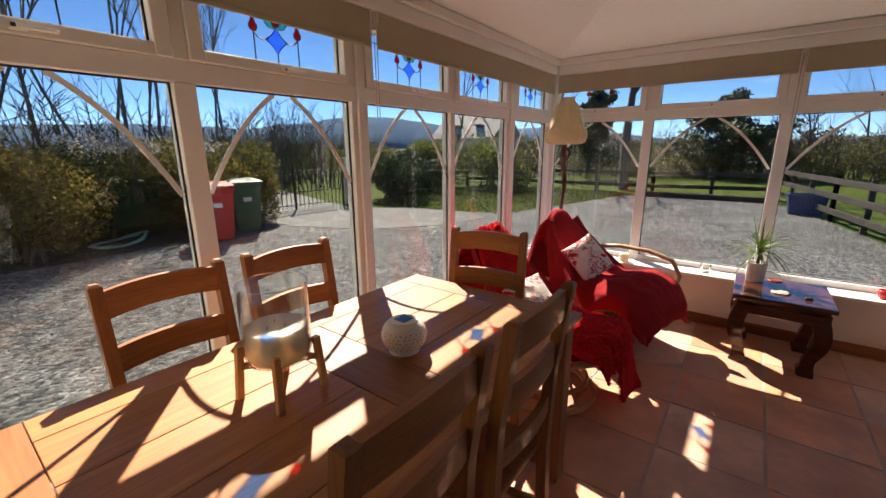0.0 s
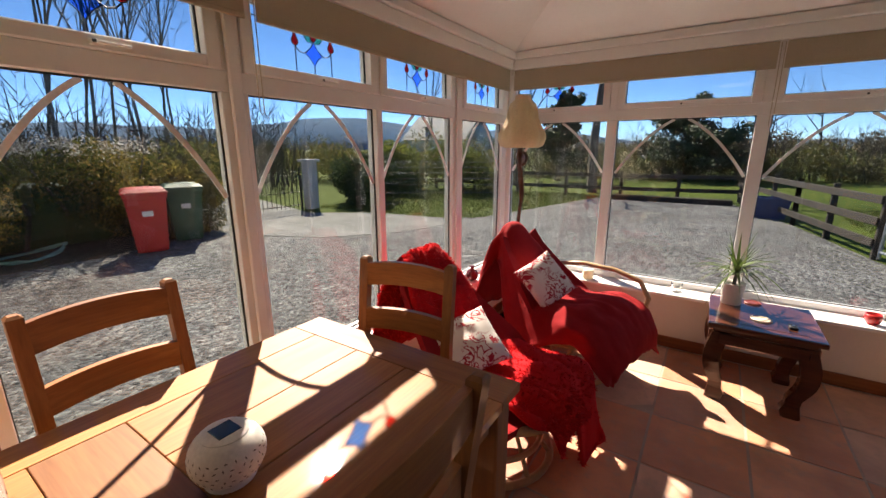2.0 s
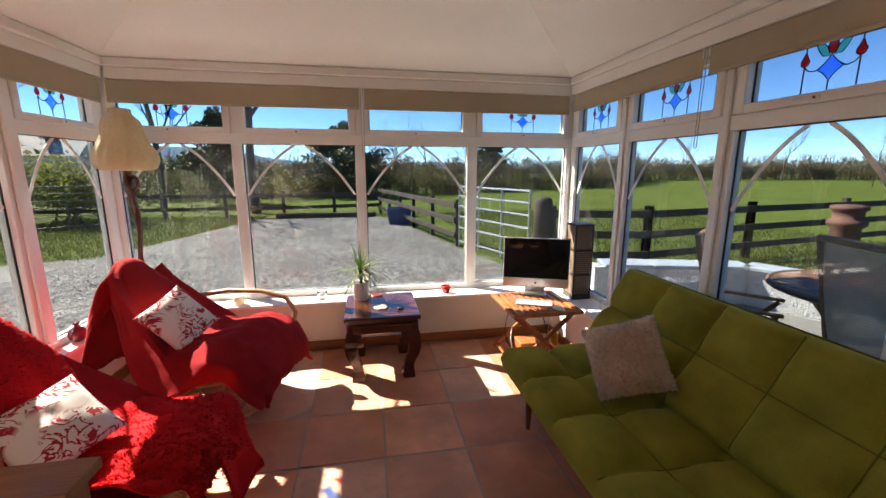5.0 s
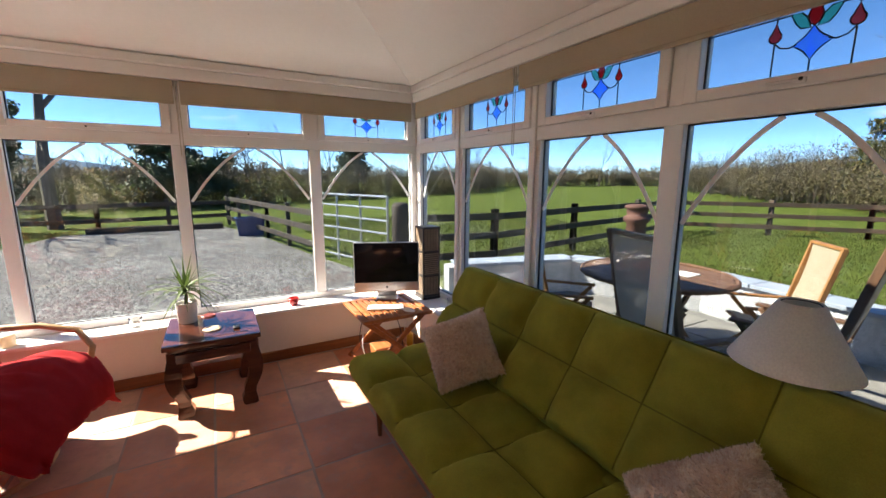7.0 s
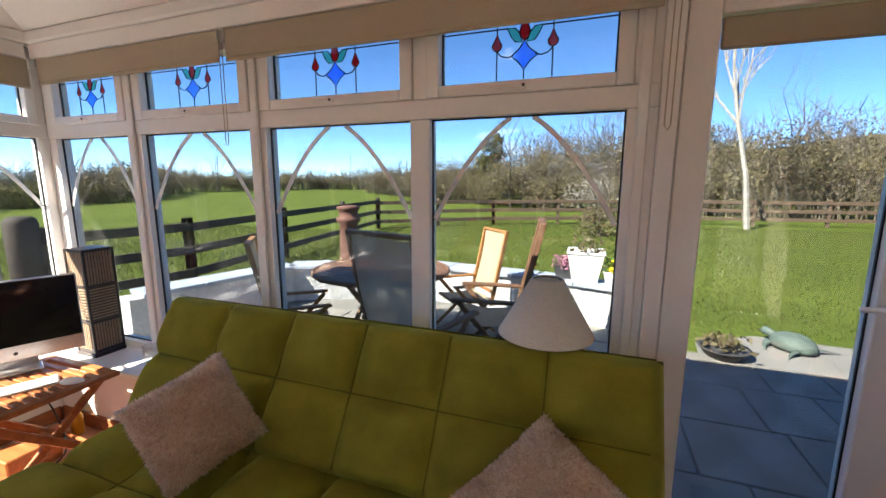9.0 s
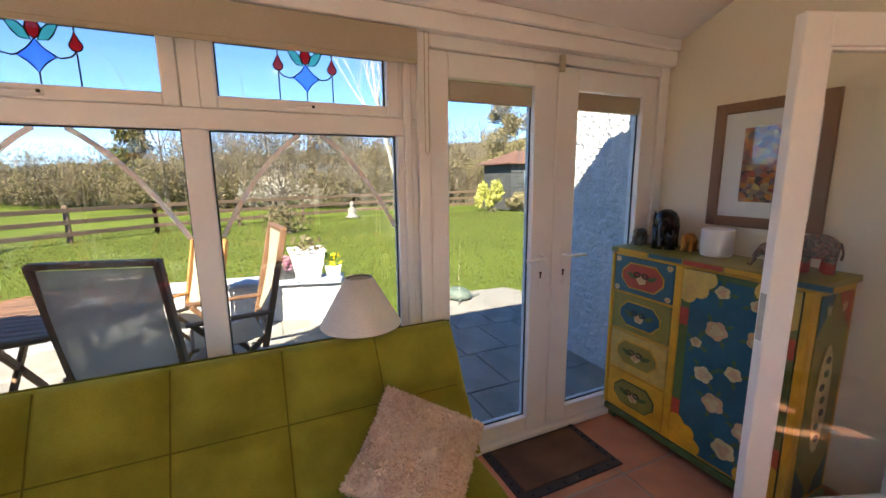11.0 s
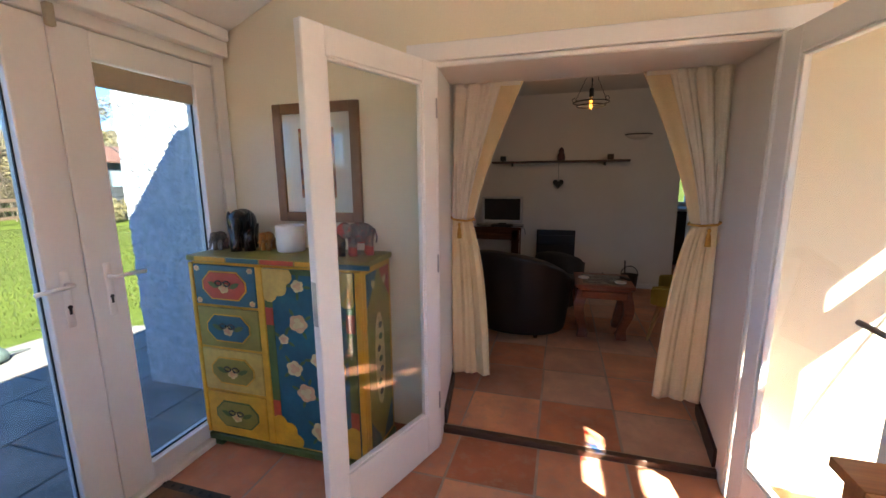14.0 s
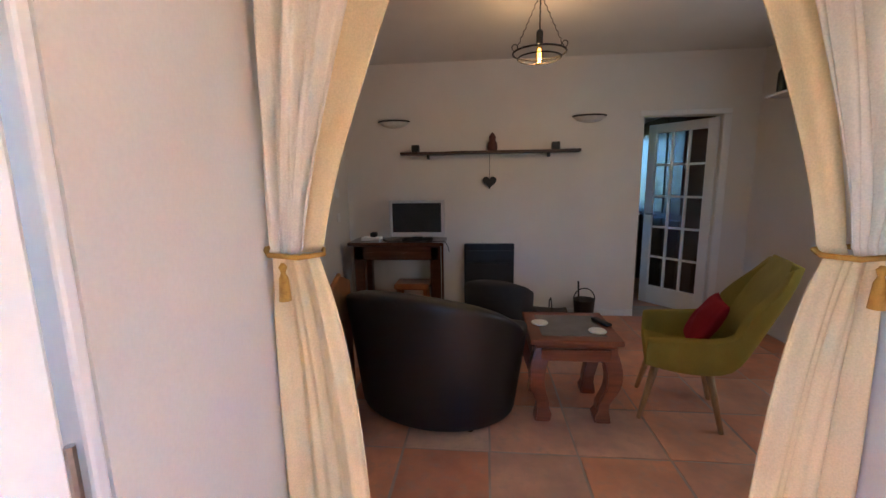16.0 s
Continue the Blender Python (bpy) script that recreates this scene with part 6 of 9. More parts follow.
def tuft_mesh(tufts, length, mat, parent, w=0.0022):
    rng = random.Random(len(tufts))
    verts, faces = [], []
    for p, d in tufts:
        s = d.orthogonal().normalized() * w * rng.uniform(0.7, 1.4)
        L = length * rng.uniform(0.6, 1.3)
        k = len(verts)
        verts += [tuple(p - s), tuple(p + s), tuple(p + d * L + Vector((0, 0, -0.25 * L)))]
        faces.append((k, k + 1, k + 2))
    me = bpy.data.meshes.new("fur")
    me.from_pydata(verts, [], faces)
    me.materials.append(mat)
    o = new("fur", me)
    o.parent = parent
    return o


def fur_mat():
    """Mottled pile: pale tips with browner swirls some centimetres across."""
    m = leaf_mat("fur_pile", [(0.0, (0.74, 0.56, 0.42)), (0.4, (0.88, 0.74, 0.60)), (1.0, (0.95, 0.87, 0.77))], 0.55)
    nt = m.node_tree
    col = nt.nodes["Principled BSDF"].inputs["Base Color"].links[0].from_socket
    swirl = ramp(nt, noise_tex(nt, mapped(nt), 24.0, 3.0, 0.6, 1.2), [(0.38, (0.66, 0.58, 0.52)), (0.55, (1, 1, 1))])
    out = mix(nt, col, swirl, 1.0, "MULTIPLY")
    nt.links.new(out, nt.nodes["Principled BSDF"].inputs["Base Color"])
    return m


FURPILE = fur_mat()
REDPILE = leaf_mat("red_pile", [(0.0, (0.34, 0.003, 0.006)), (0.6, (0.55, 0.008, 0.012)), (1.0, (0.72, 0.03, 0.03))], 0.25)


def basis(o, x, y, z):
    m = Matrix((Vector(x).normalized(), Vector(y).normalized(), Vector(z).normalized())).transposed().to_4x4()
    m.translation = o
    return m


def facing(o, n, spin=0.0):
    """A pose at o whose z axis points along n, turned about it by spin degrees."""
    z = Vector(n).normalized()
    x = Vector((0, 0, 1)).cross(z).normalized()
    m = Matrix((x, z.cross(x), z)).transposed().to_4x4()
    m.translation = o
    return m @ Matrix.Rotation(radians(spin), 4, "Z")


# ---------- green velvet futon ----------
def tufted(bm, o, U, V, N, lu, lv, cu, cv, thick, puff, res=20):
    """A buttoned slab: cu by cv cells, puffed between the seams, with rolled edges."""
    o, U, V, N = Vector(o), Vector(U).normalized(), Vector(V).normalized(), Vector(N).normalized()
    nu, nv = cu * res, cv * res
    top, bot = [], []
    for i in range(nu + 1):
        rt, rb = [], []
        for j in range(nv + 1):
            u, v = i / nu, j / nv
            fu, fv = (u * cu) % 1, (v * cv) % 1
            du, dv = min(fu, 1 - fu) * lu / cu, min(fv, 1 - fv) * lv / cv
            if i in (0, nu):
                du = 0.2
            if j in (0, nv):
                dv = 0.2
            eu, ev = min(u, 1 - u) * lu, min(v, 1 - v) * lv
            if eu < 0.5 * lu / cu:
                du = max(du, 0.5 * lu / cu - du)
            if ev < 0.5 * lv / cv:
                dv = max(dv, 0.5 * lv / cv - dv)
            hump = (1 - math.exp(-(du / 0.026) ** 1.2)) * (1 - math.exp(-(dv / 0.028) ** 1.2)) * (1 - 0.6 * math.exp(-(du * du + dv * dv) / 0.004)) * (0.78 + 0.22 * math.sin(math.pi * fu) * math.sin(math.pi * fv))
            roll = 1 - max(0, 1 - min(eu, ev) / 0.05) ** 2.4
            p = o + U * (u * lu) + V * (v * lv)
            rt.append(p + N * (thick * 0.5 + (thick * 0.5 - puff) * roll + puff * hump * roll + 0.004 * noise.noise((u * 14, v * 9, lu))))
            rb.append(p + N * (thick * 0.5 - thick * 0.5 * roll))
        top.append(rt)
        bot.append(rb)
    tv = [[bm.verts.new(p) for p in r] for r in top]
    bv = [[tv[i][j] if i in (0, nu) or j in (0, nv) else bm.verts.new(bot[i][j]) for j in range(nv + 1)] for i in range(nu + 1)]
    for i in range(nu):
        for j in range(nv):
            bm.faces.new((tv[i][j], tv[i + 1][j], tv[i + 1][j + 1], tv[i][j + 1]))
            bm.faces.new((bv[i][j], bv[i][j + 1], bv[i + 1][j + 1], bv[i + 1][j]))
    return fix(bm)


futon = thing("sofa_bed", "olive green velvet sofa bed with buttoned squares", "sofa")
S0, S1 = 0.915, 2.99
part("seat", tufted(bmesh.new(), (1.375, S0, 0.285), (0, 1, 0), (1, 0, -0.02), (0, 0, 1), S1 - S0, 0.60, 6, 2, 0.18, 0.062), GREEN_VELVET, futon, smooth=True)
bd = Vector((0.30, 0, 0.475)).normalized()
bn = Vector((-bd.z, 0, bd.x))
part("backrest", tufted(bmesh.new(), Vector((1.985, S0, 0.40)) - bn * 0.03, (0, 1, 0), bd, bn, S1 - S0, 0.545, 6, 2, 0.16, 0.062), GREEN_VELVET, futon, smooth=True)
# stitched seams as dark tubes that draw the shade of the grooves
def seams(o, U, V, N, lu, lv, cu, cv, thick, puff):
    o, U, V, N = Vector(o), Vector(U).normalized(), Vector(V).normalized(), Vector(N).normalized()
    h = N * (thick - puff + 0.0015)
    runs = [[(i / cu * lu, lv * (0.03 + 0.94 * k / 12)) for k in range(13)] for i in range(1, cu)]
    runs += [[(lu * (0.02 + 0.96 * k / 60), j / cv * lv) for k in range(61)] for j in range(1, cv)]
    for r in runs:
        part("seam", tube(bmesh.new(), [o + U * a + V * b + h + N * 0.004 * noise.noise((a / lu * 14, b / lv * 9, lu)) for a, b in r], 0.003, 6), SEAMSHADE_PIPING, futon, "stitched seam, coloured dark for the shade in its groove", True)


seams((1.375, S0, 0.285), (0, 1, 0), (1, 0, -0.02), (0, 0, 1), S1 - S0, 0.60, 6, 2, 0.18, 0.062)
seams(Vector((1.985, S0, 0.40)) - bn * 0.03, (0, 1, 0), bd, bn, S1 - S0, 0.545, 6, 2, 0.16, 0.062)
pk = Vector((1.985, S0, 0.40)) - bn * 0.03 + bd * 0.546 + bn * 0.075
part("piping", tube(bmesh.new(), [pk + Vector((0, 0.02, 0)), pk + Vector((0, (S1 - S0) / 2, 0.003)), pk + Vector((0, S1 - S0 - 0.02, 0))], 0.005, 6), SEAMSHADE_PIPING, futon, "dark piped edge", True)
part("hinge_cover", box(1.90, S0 + 0.02, 0.290, 2.075, S1 - 0.02, 0.415, 0.02, 2), GREEN_VELVET, futon, smooth=True)
part("base_frame", box(1.46, S0 + 0.08, 0.23, 2.00, S1 - 0.08, 0.284, 0.008), DARKMETAL, futon, "dark metal frame")
for x in (1.50, 1.93):
    for y in (S0 + 0.18, S1 - 0.18):
        part("leg", lathe(bmesh.new(), [(0.013, 0.0), (0.022, 0.23)], (x, y, 0), 12), OAKZ, futon, "tapered wooden leg", True)
cushion("fur_cushion", "beige fluffy fur cushion leaning on the sofa back", facing((1.775, 2.37, 0.635), (-0.62, -0.66, 0.42), 24), 0.33, 0.33, 0.15, FUR, 2, 17000, FURPILE, 0.015)
cushion("fur_cushion", "beige fluffy fur cushion at the end of the sofa", basis((1.835, 1.22, 0.592), (-0.19, -0.29, -0.11), (0.246, -0.245, 0.17), (-0.0763, 0.0059, 0.116)), 0.38, 0.38, 0.15, FUR, 5, 17000, FURPILE, 0.015)

# ---------- rattan chairs under red throws ----------
def rattan_chair(m, label, arms=(1,)):
    c = thing("rattan_chair", label, "chair", "rattan chairs", m)
    def hoop(r, z, x=0.0, sx=1.0, n=28):
        return [(x + r * sx * math.cos(2 * math.pi * i / n), r * math.sin(2 * math.pi * i / n), z) for i in range(n)]
    part("base_ring", closed_tube(bmesh.new(), hoop(0.29, 0.02), 0.018), RATTAN, c, smooth=True)
    part("base_ring", closed_tube(bmesh.new(), hoop(0.24, 0.11), 0.014), RATTAN, c, smooth=True)
    part("seat_ring", closed_tube(bmesh.new(), hoop(0.34, 0.36, 0.03, 1.05), 0.02), RATTAN, c, smooth=True)
    part("seat_ring", closed_tube(bmesh.new(), hoop(0.22, 0.25), 0.015), RATTAN, c, smooth=True)
    for i in range(8):
        a = 2 * math.pi * (i + 0.5) / 8
        pts = [(0.285 * math.cos(a), 0.285 * math.sin(a), 0.03), (0.15 * math.cos(a + 0.25), 0.15 * math.sin(a + 0.25), 0.16), (0.21 * math.cos(a + 0.4), 0.21 * math.sin(a + 0.4), 0.26), (0.335 * math.cos(a + 0.45) + 0.03, 0.335 * math.sin(a + 0.45), 0.355)]
        part("spoke", tube(bmesh.new(), pts, 0.011, 7), RATTAN, c, smooth=True)
    for s in (-1, 1):
        part("back_stay", tube(bmesh.new(), [(-0.10, s * 0.20, 0.36), (-0.34, s * 0.16, 0.55), (-0.46, s * 0.08, 0.86)], 0.014, 8), RATTAN, c, smooth=True)
    for s in arms:
        part("arm", tube(bmesh.new(), [(-0.30, s * 0.34, 0.62), (-0.12, s * 0.385, 0.645), (0.12, s * 0.40, 0.64), (0.30, s * 0.39, 0.60), (0.37, s * 0.37, 0.50), (0.35, s * 0.34, 0.38)], 0.017, 8), RATTAN, c, smooth=True)
    bm = bmesh.new()
    rows = []
    for i in range(13):
        t = i / 12
        row = []
        for j in range(13):
            v = -1 + 2 * j / 12
            x = -0.44 + 0.74 * t
            z = 0.86 - 0.50 * min(1, t * 1.5) ** 0.8 + 0.05 * v * v
            w = 0.20 + 0.14 * min(1, t * 2)
            row.append((x - 0.02, w * v, z - 0.035))
        rows.append(row)
    sheet(bm, rows)
    o = part("seat_pad", bm, RED_CLOTH, c)
    o.modifiers.new("thick", "SOLIDIFY").thickness = 0.03
    return c


rc = rattan_chair(pose(-0.43, 2.43, 0, 0, 0, -6), "round rattan swivel chair beside the dining table", ())
rattan_chair(pose(-0.36, 3.42, 0, 0, 0, -14), "round rattan swivel chair by the corner windows")


def throw(name, label, m, prof, near, mat, seed, pile=0, corner=0.0):
    t = thing(name, label, "throw", "", m)
    P = []
    for i in range(len(prof) - 1):
        a, b = prof[i], prof[i + 1]
        for k in range(7):
            f = k / 7
            P.append(tuple(a[q] + (b[q] - a[q]) * f for q in range(4)))
    P.append(prof[-1])
    # soften the corners of the profile
    for _ in range(3):
        P = [P[0]] + [tuple((P[i - 1][q] + 2 * P[i][q] + P[i + 1][q]) / 4 for q in range(4)) for i in range(1, len(P) - 1)] + [P[-1]]
    nv = 44
    rows = []
    for i, (x, z, hw, hg) in enumerate(P):
        row = []
        u = i / (len(P) - 1)
        for j in range(nv + 1):
            v = -1 + 2 * j / nv
            hw_ = hw if v > 0 or near > 0.5 else hw * (1 - 0.42 * min(1, max(0, (u - 0.35) * 5)))
            hgs = hg if v > 0 else hg * near
            s = v * (hw_ + hgs)
            sg = 1 if s > 0 else -1
            a = abs(s)
            fold = 0.02 * math.sin(u * 24 + seed + sg) + 0.014 * noise.noise((u * 9, v * 5, seed))
            if a < hw_:
                y, zz, xx = s, z - 0.05 * (a / hw_) ** 3, x
            else:
                k = (a - hw_) / max(hgs, 0.001)
                y = sg * (hw_ + 0.22 * (a - hw_) + fold * k * 1.6)
                zz = z - 0.05 - (a - hw_) * 0.93
                xx = x + fold * k * 1.2
            zz += 0.026 * noise.noise((u * 6 + seed, v * 3.5, seed)) + 0.017 * noise.noise((u * 15, v * 9 + seed, 2))
            if corner and u > 0.78 and v > 0.0:
                zz -= corner * (u - 0.78) * 4.5 * min(1, v * 2.5)
            row.append((xx, y, max(zz, 0.035)))
        rows.append(row)
    bm = sheet(bmesh.new(), rows)
    bm.normal_update()
    tufts = []
    if pile:
        rng = random.Random(seed)
        fs = list(bm.faces)
        for _ in range(pile):
            f = rng.choice(fs)
            vs = [q.co for q in f.verts]
            a, b = rng.random(), rng.random()
            p = vs[0].lerp(vs[1], a).lerp(vs[3].lerp(vs[2], a), b)
            n = f.normal if f.normal.z > -0.2 else -f.normal
            curl = Vector((noise.noise(p * 30), noise.noise(p * 30 + Vector((9, 0, 0))), noise.noise(p * 30 + Vector((0, 9, 0)))))
            tufts.append((p.copy(), (n + curl * 1.6 + Vector((rng.gauss(0, 0.3), rng.gauss(0, 0.3), rng.gauss(0, 0.3)))).normalized()))
    o = part("cloth", bm, mat, t, smooth=True)
    o.modifiers.new("thick", "SOLIDIFY").thickness = 0.008
    rim = rows[0] + [w[-1] for w in rows[1:-1]] + rows[-1][::-1] + [w[0] for w in rows[-2:0:-1]]
    part("hem", closed_tube(bmesh.new(), rim, 0.007, 6), mat, t, "thick rolled hem", True)
    if pile:
        tuft_mesh(tufts, 0.022, REDPILE, t, 0.004)
    return t


throw("red_throw", "bright red fluffy throw draped over a rattan chair", pose(-0.43, 2.43, 0, 0, 0, -6),
      [(-0.62, 0.38, 0.26, 0.10), (-0.57, 0.80, 0.22, 0.14), (-0.50, 0.96, 0.14, 0.16), (-0.43, 0.97, 0.15, 0.16), (-0.30, 0.74, 0.25, 0.22), (-0.16, 0.52, 0.32, 0.24), (0.02, 0.46, 0.36, 0.14), (0.22, 0.47, 0.37, 0.10), (0.36, 0.45, 0.36, 0.08), (0.41, 0.40, 0.33, 0.05), (0.43, 0.34, 0.30, 0.02)], 0.12, RED_FLUFF, 3, 26000, 0.35)
throw("red_throw", "dark red fleece throw draped over a rattan chair", pose(-0.36, 3.42, 0, 0, 0, -14),
      [(-0.66, 0.30, 0.28, 0.10), (-0.58, 0.80, 0.18, 0.22), (-0.52, 0.955, 0.09, 0.25), (-0.46, 0.95, 0.10, 0.28), (-0.33, 0.74, 0.20, 0.36), (-0.17, 0.54, 0.30, 0.34), (0.02, 0.50, 0.35, 0.16), (0.22, 0.54, 0.38, 0.12), (0.36, 0.50, 0.38, 0.12), (0.46, 0.36, 0.33, 0.10), (0.48, 0.26, 0.28, 0.05)], 1.0, RED_CLOTH, 7)
cushion("printed_cushion", "white cushion with a red coral print on the fluffy throw", facing((-0.53, 2.36, 0.575), (0.42, -0.48, 0.82), 20), 0.31, 0.31, 0.10, CORAL, 12)
cushion("printed_cushion", "white cushion with a red coral print on the fleece throw", facing((-0.49, 3.30, 0.635), (0.62, -0.50, 0.60), 25), 0.32, 0.32, 0.10, CORAL, 15)

# ---------- low dark tables with hoofed legs ----------
def low_table(name, label, x0, y0, x1, y1, z, z0=0.0, wd=None, panel=None):
    wd = wd or DARKWOOD
    t = thing(name, label, "table")
    part("tabletop", box(x0, y0, z - 0.03, x1, y1, z, 0.006, 2), wd, t)
    part("top_panel", box(x0 + 0.07, y0 + 0.07, z, x1 - 0.07, y1 - 0.07, z + 0.0015), panel or wd, t)
    part("waist", box(x0 + 0.03, y0 + 0.03, z - 0.058, x1 - 0.03, y1 - 0.03, z - 0.0305, 0.004), wd, t)
    for (a, b, c, d) in ((x0 + 0.06, y0 + 0.012, x1 - 0.06, y0 + 0.04), (x0 + 0.06, y1 - 0.04, x1 - 0.06, y1 - 0.012), (x0 + 0.012, y0 + 0.06, x0 + 0.04, y1 - 0.06), (x1 - 0.04, y0 + 0.06, x1 - 0.012, y1 - 0.06)):
        part("apron", box(a, b, z - 0.125, c, d, z - 0.0585, 0.006), wd, t)
    for sx, cx in ((1, x0), (-1, x1)):
        for sy, cy in ((1, y0), (-1, y1)):
            bm = bmesh.new()
            loops = []
            H = z - 0.0585 - z0
            for i in range(13):
                f = i / 12
                out = 0.030 - 0.045 * math.sin(min(1, f * 1.25) * math.pi) - (0.028 * max(0, f - 0.72) / 0.28) + 0.035 * f
                w = 0.048 - 0.016 * f + (0.012 if f > 0.88 else 0)
                px, py = cx + sx * (out + w), cy + sy * (out + w)
                zz = z - 0.0585 - H * f
                loops.append([(px - w, py - w, zz), (px + w, py - w, zz), (px + w, py + w, zz), (px - w, py + w, zz)])
            fix(rings(bm, loops))
            bmesh.ops.bevel(bm, geom=[e for e in bm.edges if abs(e.verts[0].co.z - e.verts[1].co.z) > 0.005], offset=0.008, segments=2, affect="EDGES")
            part("leg", bm, wd, t, smooth=False)
    return t


low_table("side_table", "dark reddish low table with curved hoof legs under the windows", 0.43, 3.49, 0.96, 4.06, 0.490)
pot = thing("potted_plant", "spiky green plant in a white pot on the low table", "plant")
pc = (0.545, 3.93, 0.4915)
part("pot", lathe(bmesh.new(), [(0.052, 0.0), (0.056, 0.004), (0.064, 0.135), (0.066, 0.14), (0.061, 0.142), (0.058, 0.125), (0.01, 0.122)], pc, 28), PORC, pot, "white ceramic pot", True)
part("soil", lathe(bmesh.new(), [(0.0575, 0.1225), (0.03, 0.128), (0.002, 0.129)], pc, 18), SOIL, pot)
part("stem", tube(bmesh.new(), [(pc[0], pc[1], 0.615), (pc[0] + 0.006, pc[1], 0.69), (pc[0], pc[1] + 0.004, 0.735)], [0.011, 0.010, 0.009], 8), BARK, pot)
SPIKE = leaf_mat("yucca_leaves", [(0.0, (0.06, 0.11, 0.022)), (0.7, (0.13, 0.18, 0.05)), (1.0, (0.32, 0.30, 0.14))], 0.25)
rng = random.Random(4)
for i in range(54):
    a, el, L = rng.uniform(0, 6.28), rng.uniform(0.05, 1.3), rng.uniform(0.17, 0.30)
    d = Vector((math.cos(a) * math.cos(el), math.sin(a) * math.cos(el), math.sin(el)))
    sdir = Vector((-math.sin(a), math.cos(a), 0))
    p = Vector((pc[0], pc[1], 0.735 + rng.uniform(-0.05, 0.01)))
    bm = bmesh.new()
    rows = []
    for k in range(6):
        f = k / 5
        w = 0.0075 * (1 - f ** 2) + 0.0004
        q = p + d * L * f + Vector((0, 0, -0.20 * f * f * (1.3 - el) * 0.8))
        rows.append([q - sdir * w, q + Vector((0, 0, -0.002)), q + sdir * w])
    part("leaf", sheet(bm, rows), SPIKE, pot)
STONEWARE = plain("pale_stone", (0.62, 0.52, 0.38), (0.50, 0.40, 0.28), 12, 60, 0.6)
co = thing("coaster", "pale round carved coaster on the low table", "coaster")
part("disc", lathe(bmesh.new(), [(0.052, 0.0), (0.054, 0.004), (0.05, 0.008), (0.03, 0.007)], (0.69, 3.70, 0.4915), 24), STONEWARE, co)
co = thing("coaster", "red-brown round coaster on the low table", "coaster")
part("disc", lathe(bmesh.new(), [(0.045, 0.0), (0.047, 0.005), (0.040, 0.009), (0.03, 0.005)], (0.665, 4.00, 0.4915), 24), plain("red_clay", (0.30, 0.06, 0.04), rough=0.4), co)
rk = thing("remote_fob", "small black remote on the low table", "remote")
part("case", box(0.81, 3.62, 0.4915, 0.85, 3.68, 0.506, 0.005, 2), GASKET, rk)
part("button", box(0.823, 3.645, 0.5062, 0.837, 3.66, 0.509, 0.002), METAL, rk)

# ---------- slatted folding table with a computer ----------
ft = thing("folding_table", "teak slatted folding table with crossed legs", "table")
fx0, fx1, fy0, fy1, fz = 1.61, 2.155, 3.39, 3.94, 0.475
part("edge_rail", box(fx0, fy0, fz - 0.025, fx1, fy0 + 0.045, fz, 0.004), TEAK, ft)
part("edge_rail", box(fx0, fy1 - 0.045, fz - 0.025, fx1, fy1, fz, 0.004), TEAK, ft)
part("edge_rail", box(fx0, fy0 + 0.046, fz - 0.025, fx0 + 0.045, fy1 - 0.046, fz, 0.004), TEAK, ft)
part("edge_rail", box(fx1 - 0.045, fy0 + 0.046, fz - 0.025, fx1, fy1 - 0.046, fz, 0.004), TEAK, ft)
for k in range(9):
    xx = fx0 + 0.062 + k * 0.0475
    part("slat", box(xx, fy0 + 0.04, fz - 0.018, xx + 0.034, fy1 - 0.04, fz - 0.002, 0.003), TEAK, ft)
for y, in ((fy0 + 0.06,), (fy1 - 0.06,)):
    for s, off in ((1, 0.0), (-1, 0.024)):
        xa, xb = (fx0 + 0.03, fx1 - 0.03) if s == 1 else (fx1 - 0.03, fx0 + 0.03)
        part("leg", bar(bmesh.new(), (xa, y + off, fz - 0.028), (xb, y + off, 0.014), 0.022, 0.036, 0.004), TEAK, ft)
for xx in (fx0 + 0.05, fx1 - 0.05):
    part("cross_rod", tube(bmesh.new(), [(xx, fy0 + 0.06, 0.04), (xx, fy1 - 0.05, 0.04)], 0.011, 8), TEAK, ft)
ALU = plain("aluminium", (0.62, 0.62, 0.63), rough=0.32, metal=0.85, bump=0.02)
SCREEN = plain("black_screen", (0.008, 0.008, 0.009), rough=0.05, bump=0.0)
im = thing("computer", "silver all-in-one computer with a black screen", "computer", m=basis((1.965, 3.855, 0), (0.93, -0.365, 0), (0.365, 0.93, 0), (0, 0, 1)))
part("body", box(-0.265, -0.012, 0.535, 0.265, 0.012, 0.95, 0.006, 2), ALU, im)
part("screen", box(-0.259, -0.0145, 0.615, 0.259, -0.0122, 0.944), SCREEN, im, "black glass screen")
part("emblem", lathe(bmesh.new(), [(0.009, 0.0), (0.009, 0.001)], (0, 0, 0), 14), GASKET, im).matrix_basis = pose(0, -0.0122, 0.575, 90, 0, 0)
part("foot", box(-0.09, -0.05, 0.476, 0.09, 0.065, 0.484, 0.003), ALU, im)
part("neck", bar(bmesh.new(), (0, 0.055, 0.483), (0, 0.018, 0.66), 0.16, 0.008, 0.002), ALU, im)
kb = thing("keyboard", "thin white keyboard on the slatted table", "keyboard", m=pose(1.86, 3.62, fz + 0.0005, 0, 0, -24))
part("body", box(-0.14, -0.055, 0.0, 0.14, 0.055, 0.009, 0.003), ALU, kb)
for r in range(4):
    part("key_row", box(-0.134, -0.049 + r * 0.025, 0.0092, 0.134, -0.028 + r * 0.025, 0.0115, 0.001), PAINT, kb)
ms_ = thing("mouse", "white computer mouse on the slatted table", "mouse")
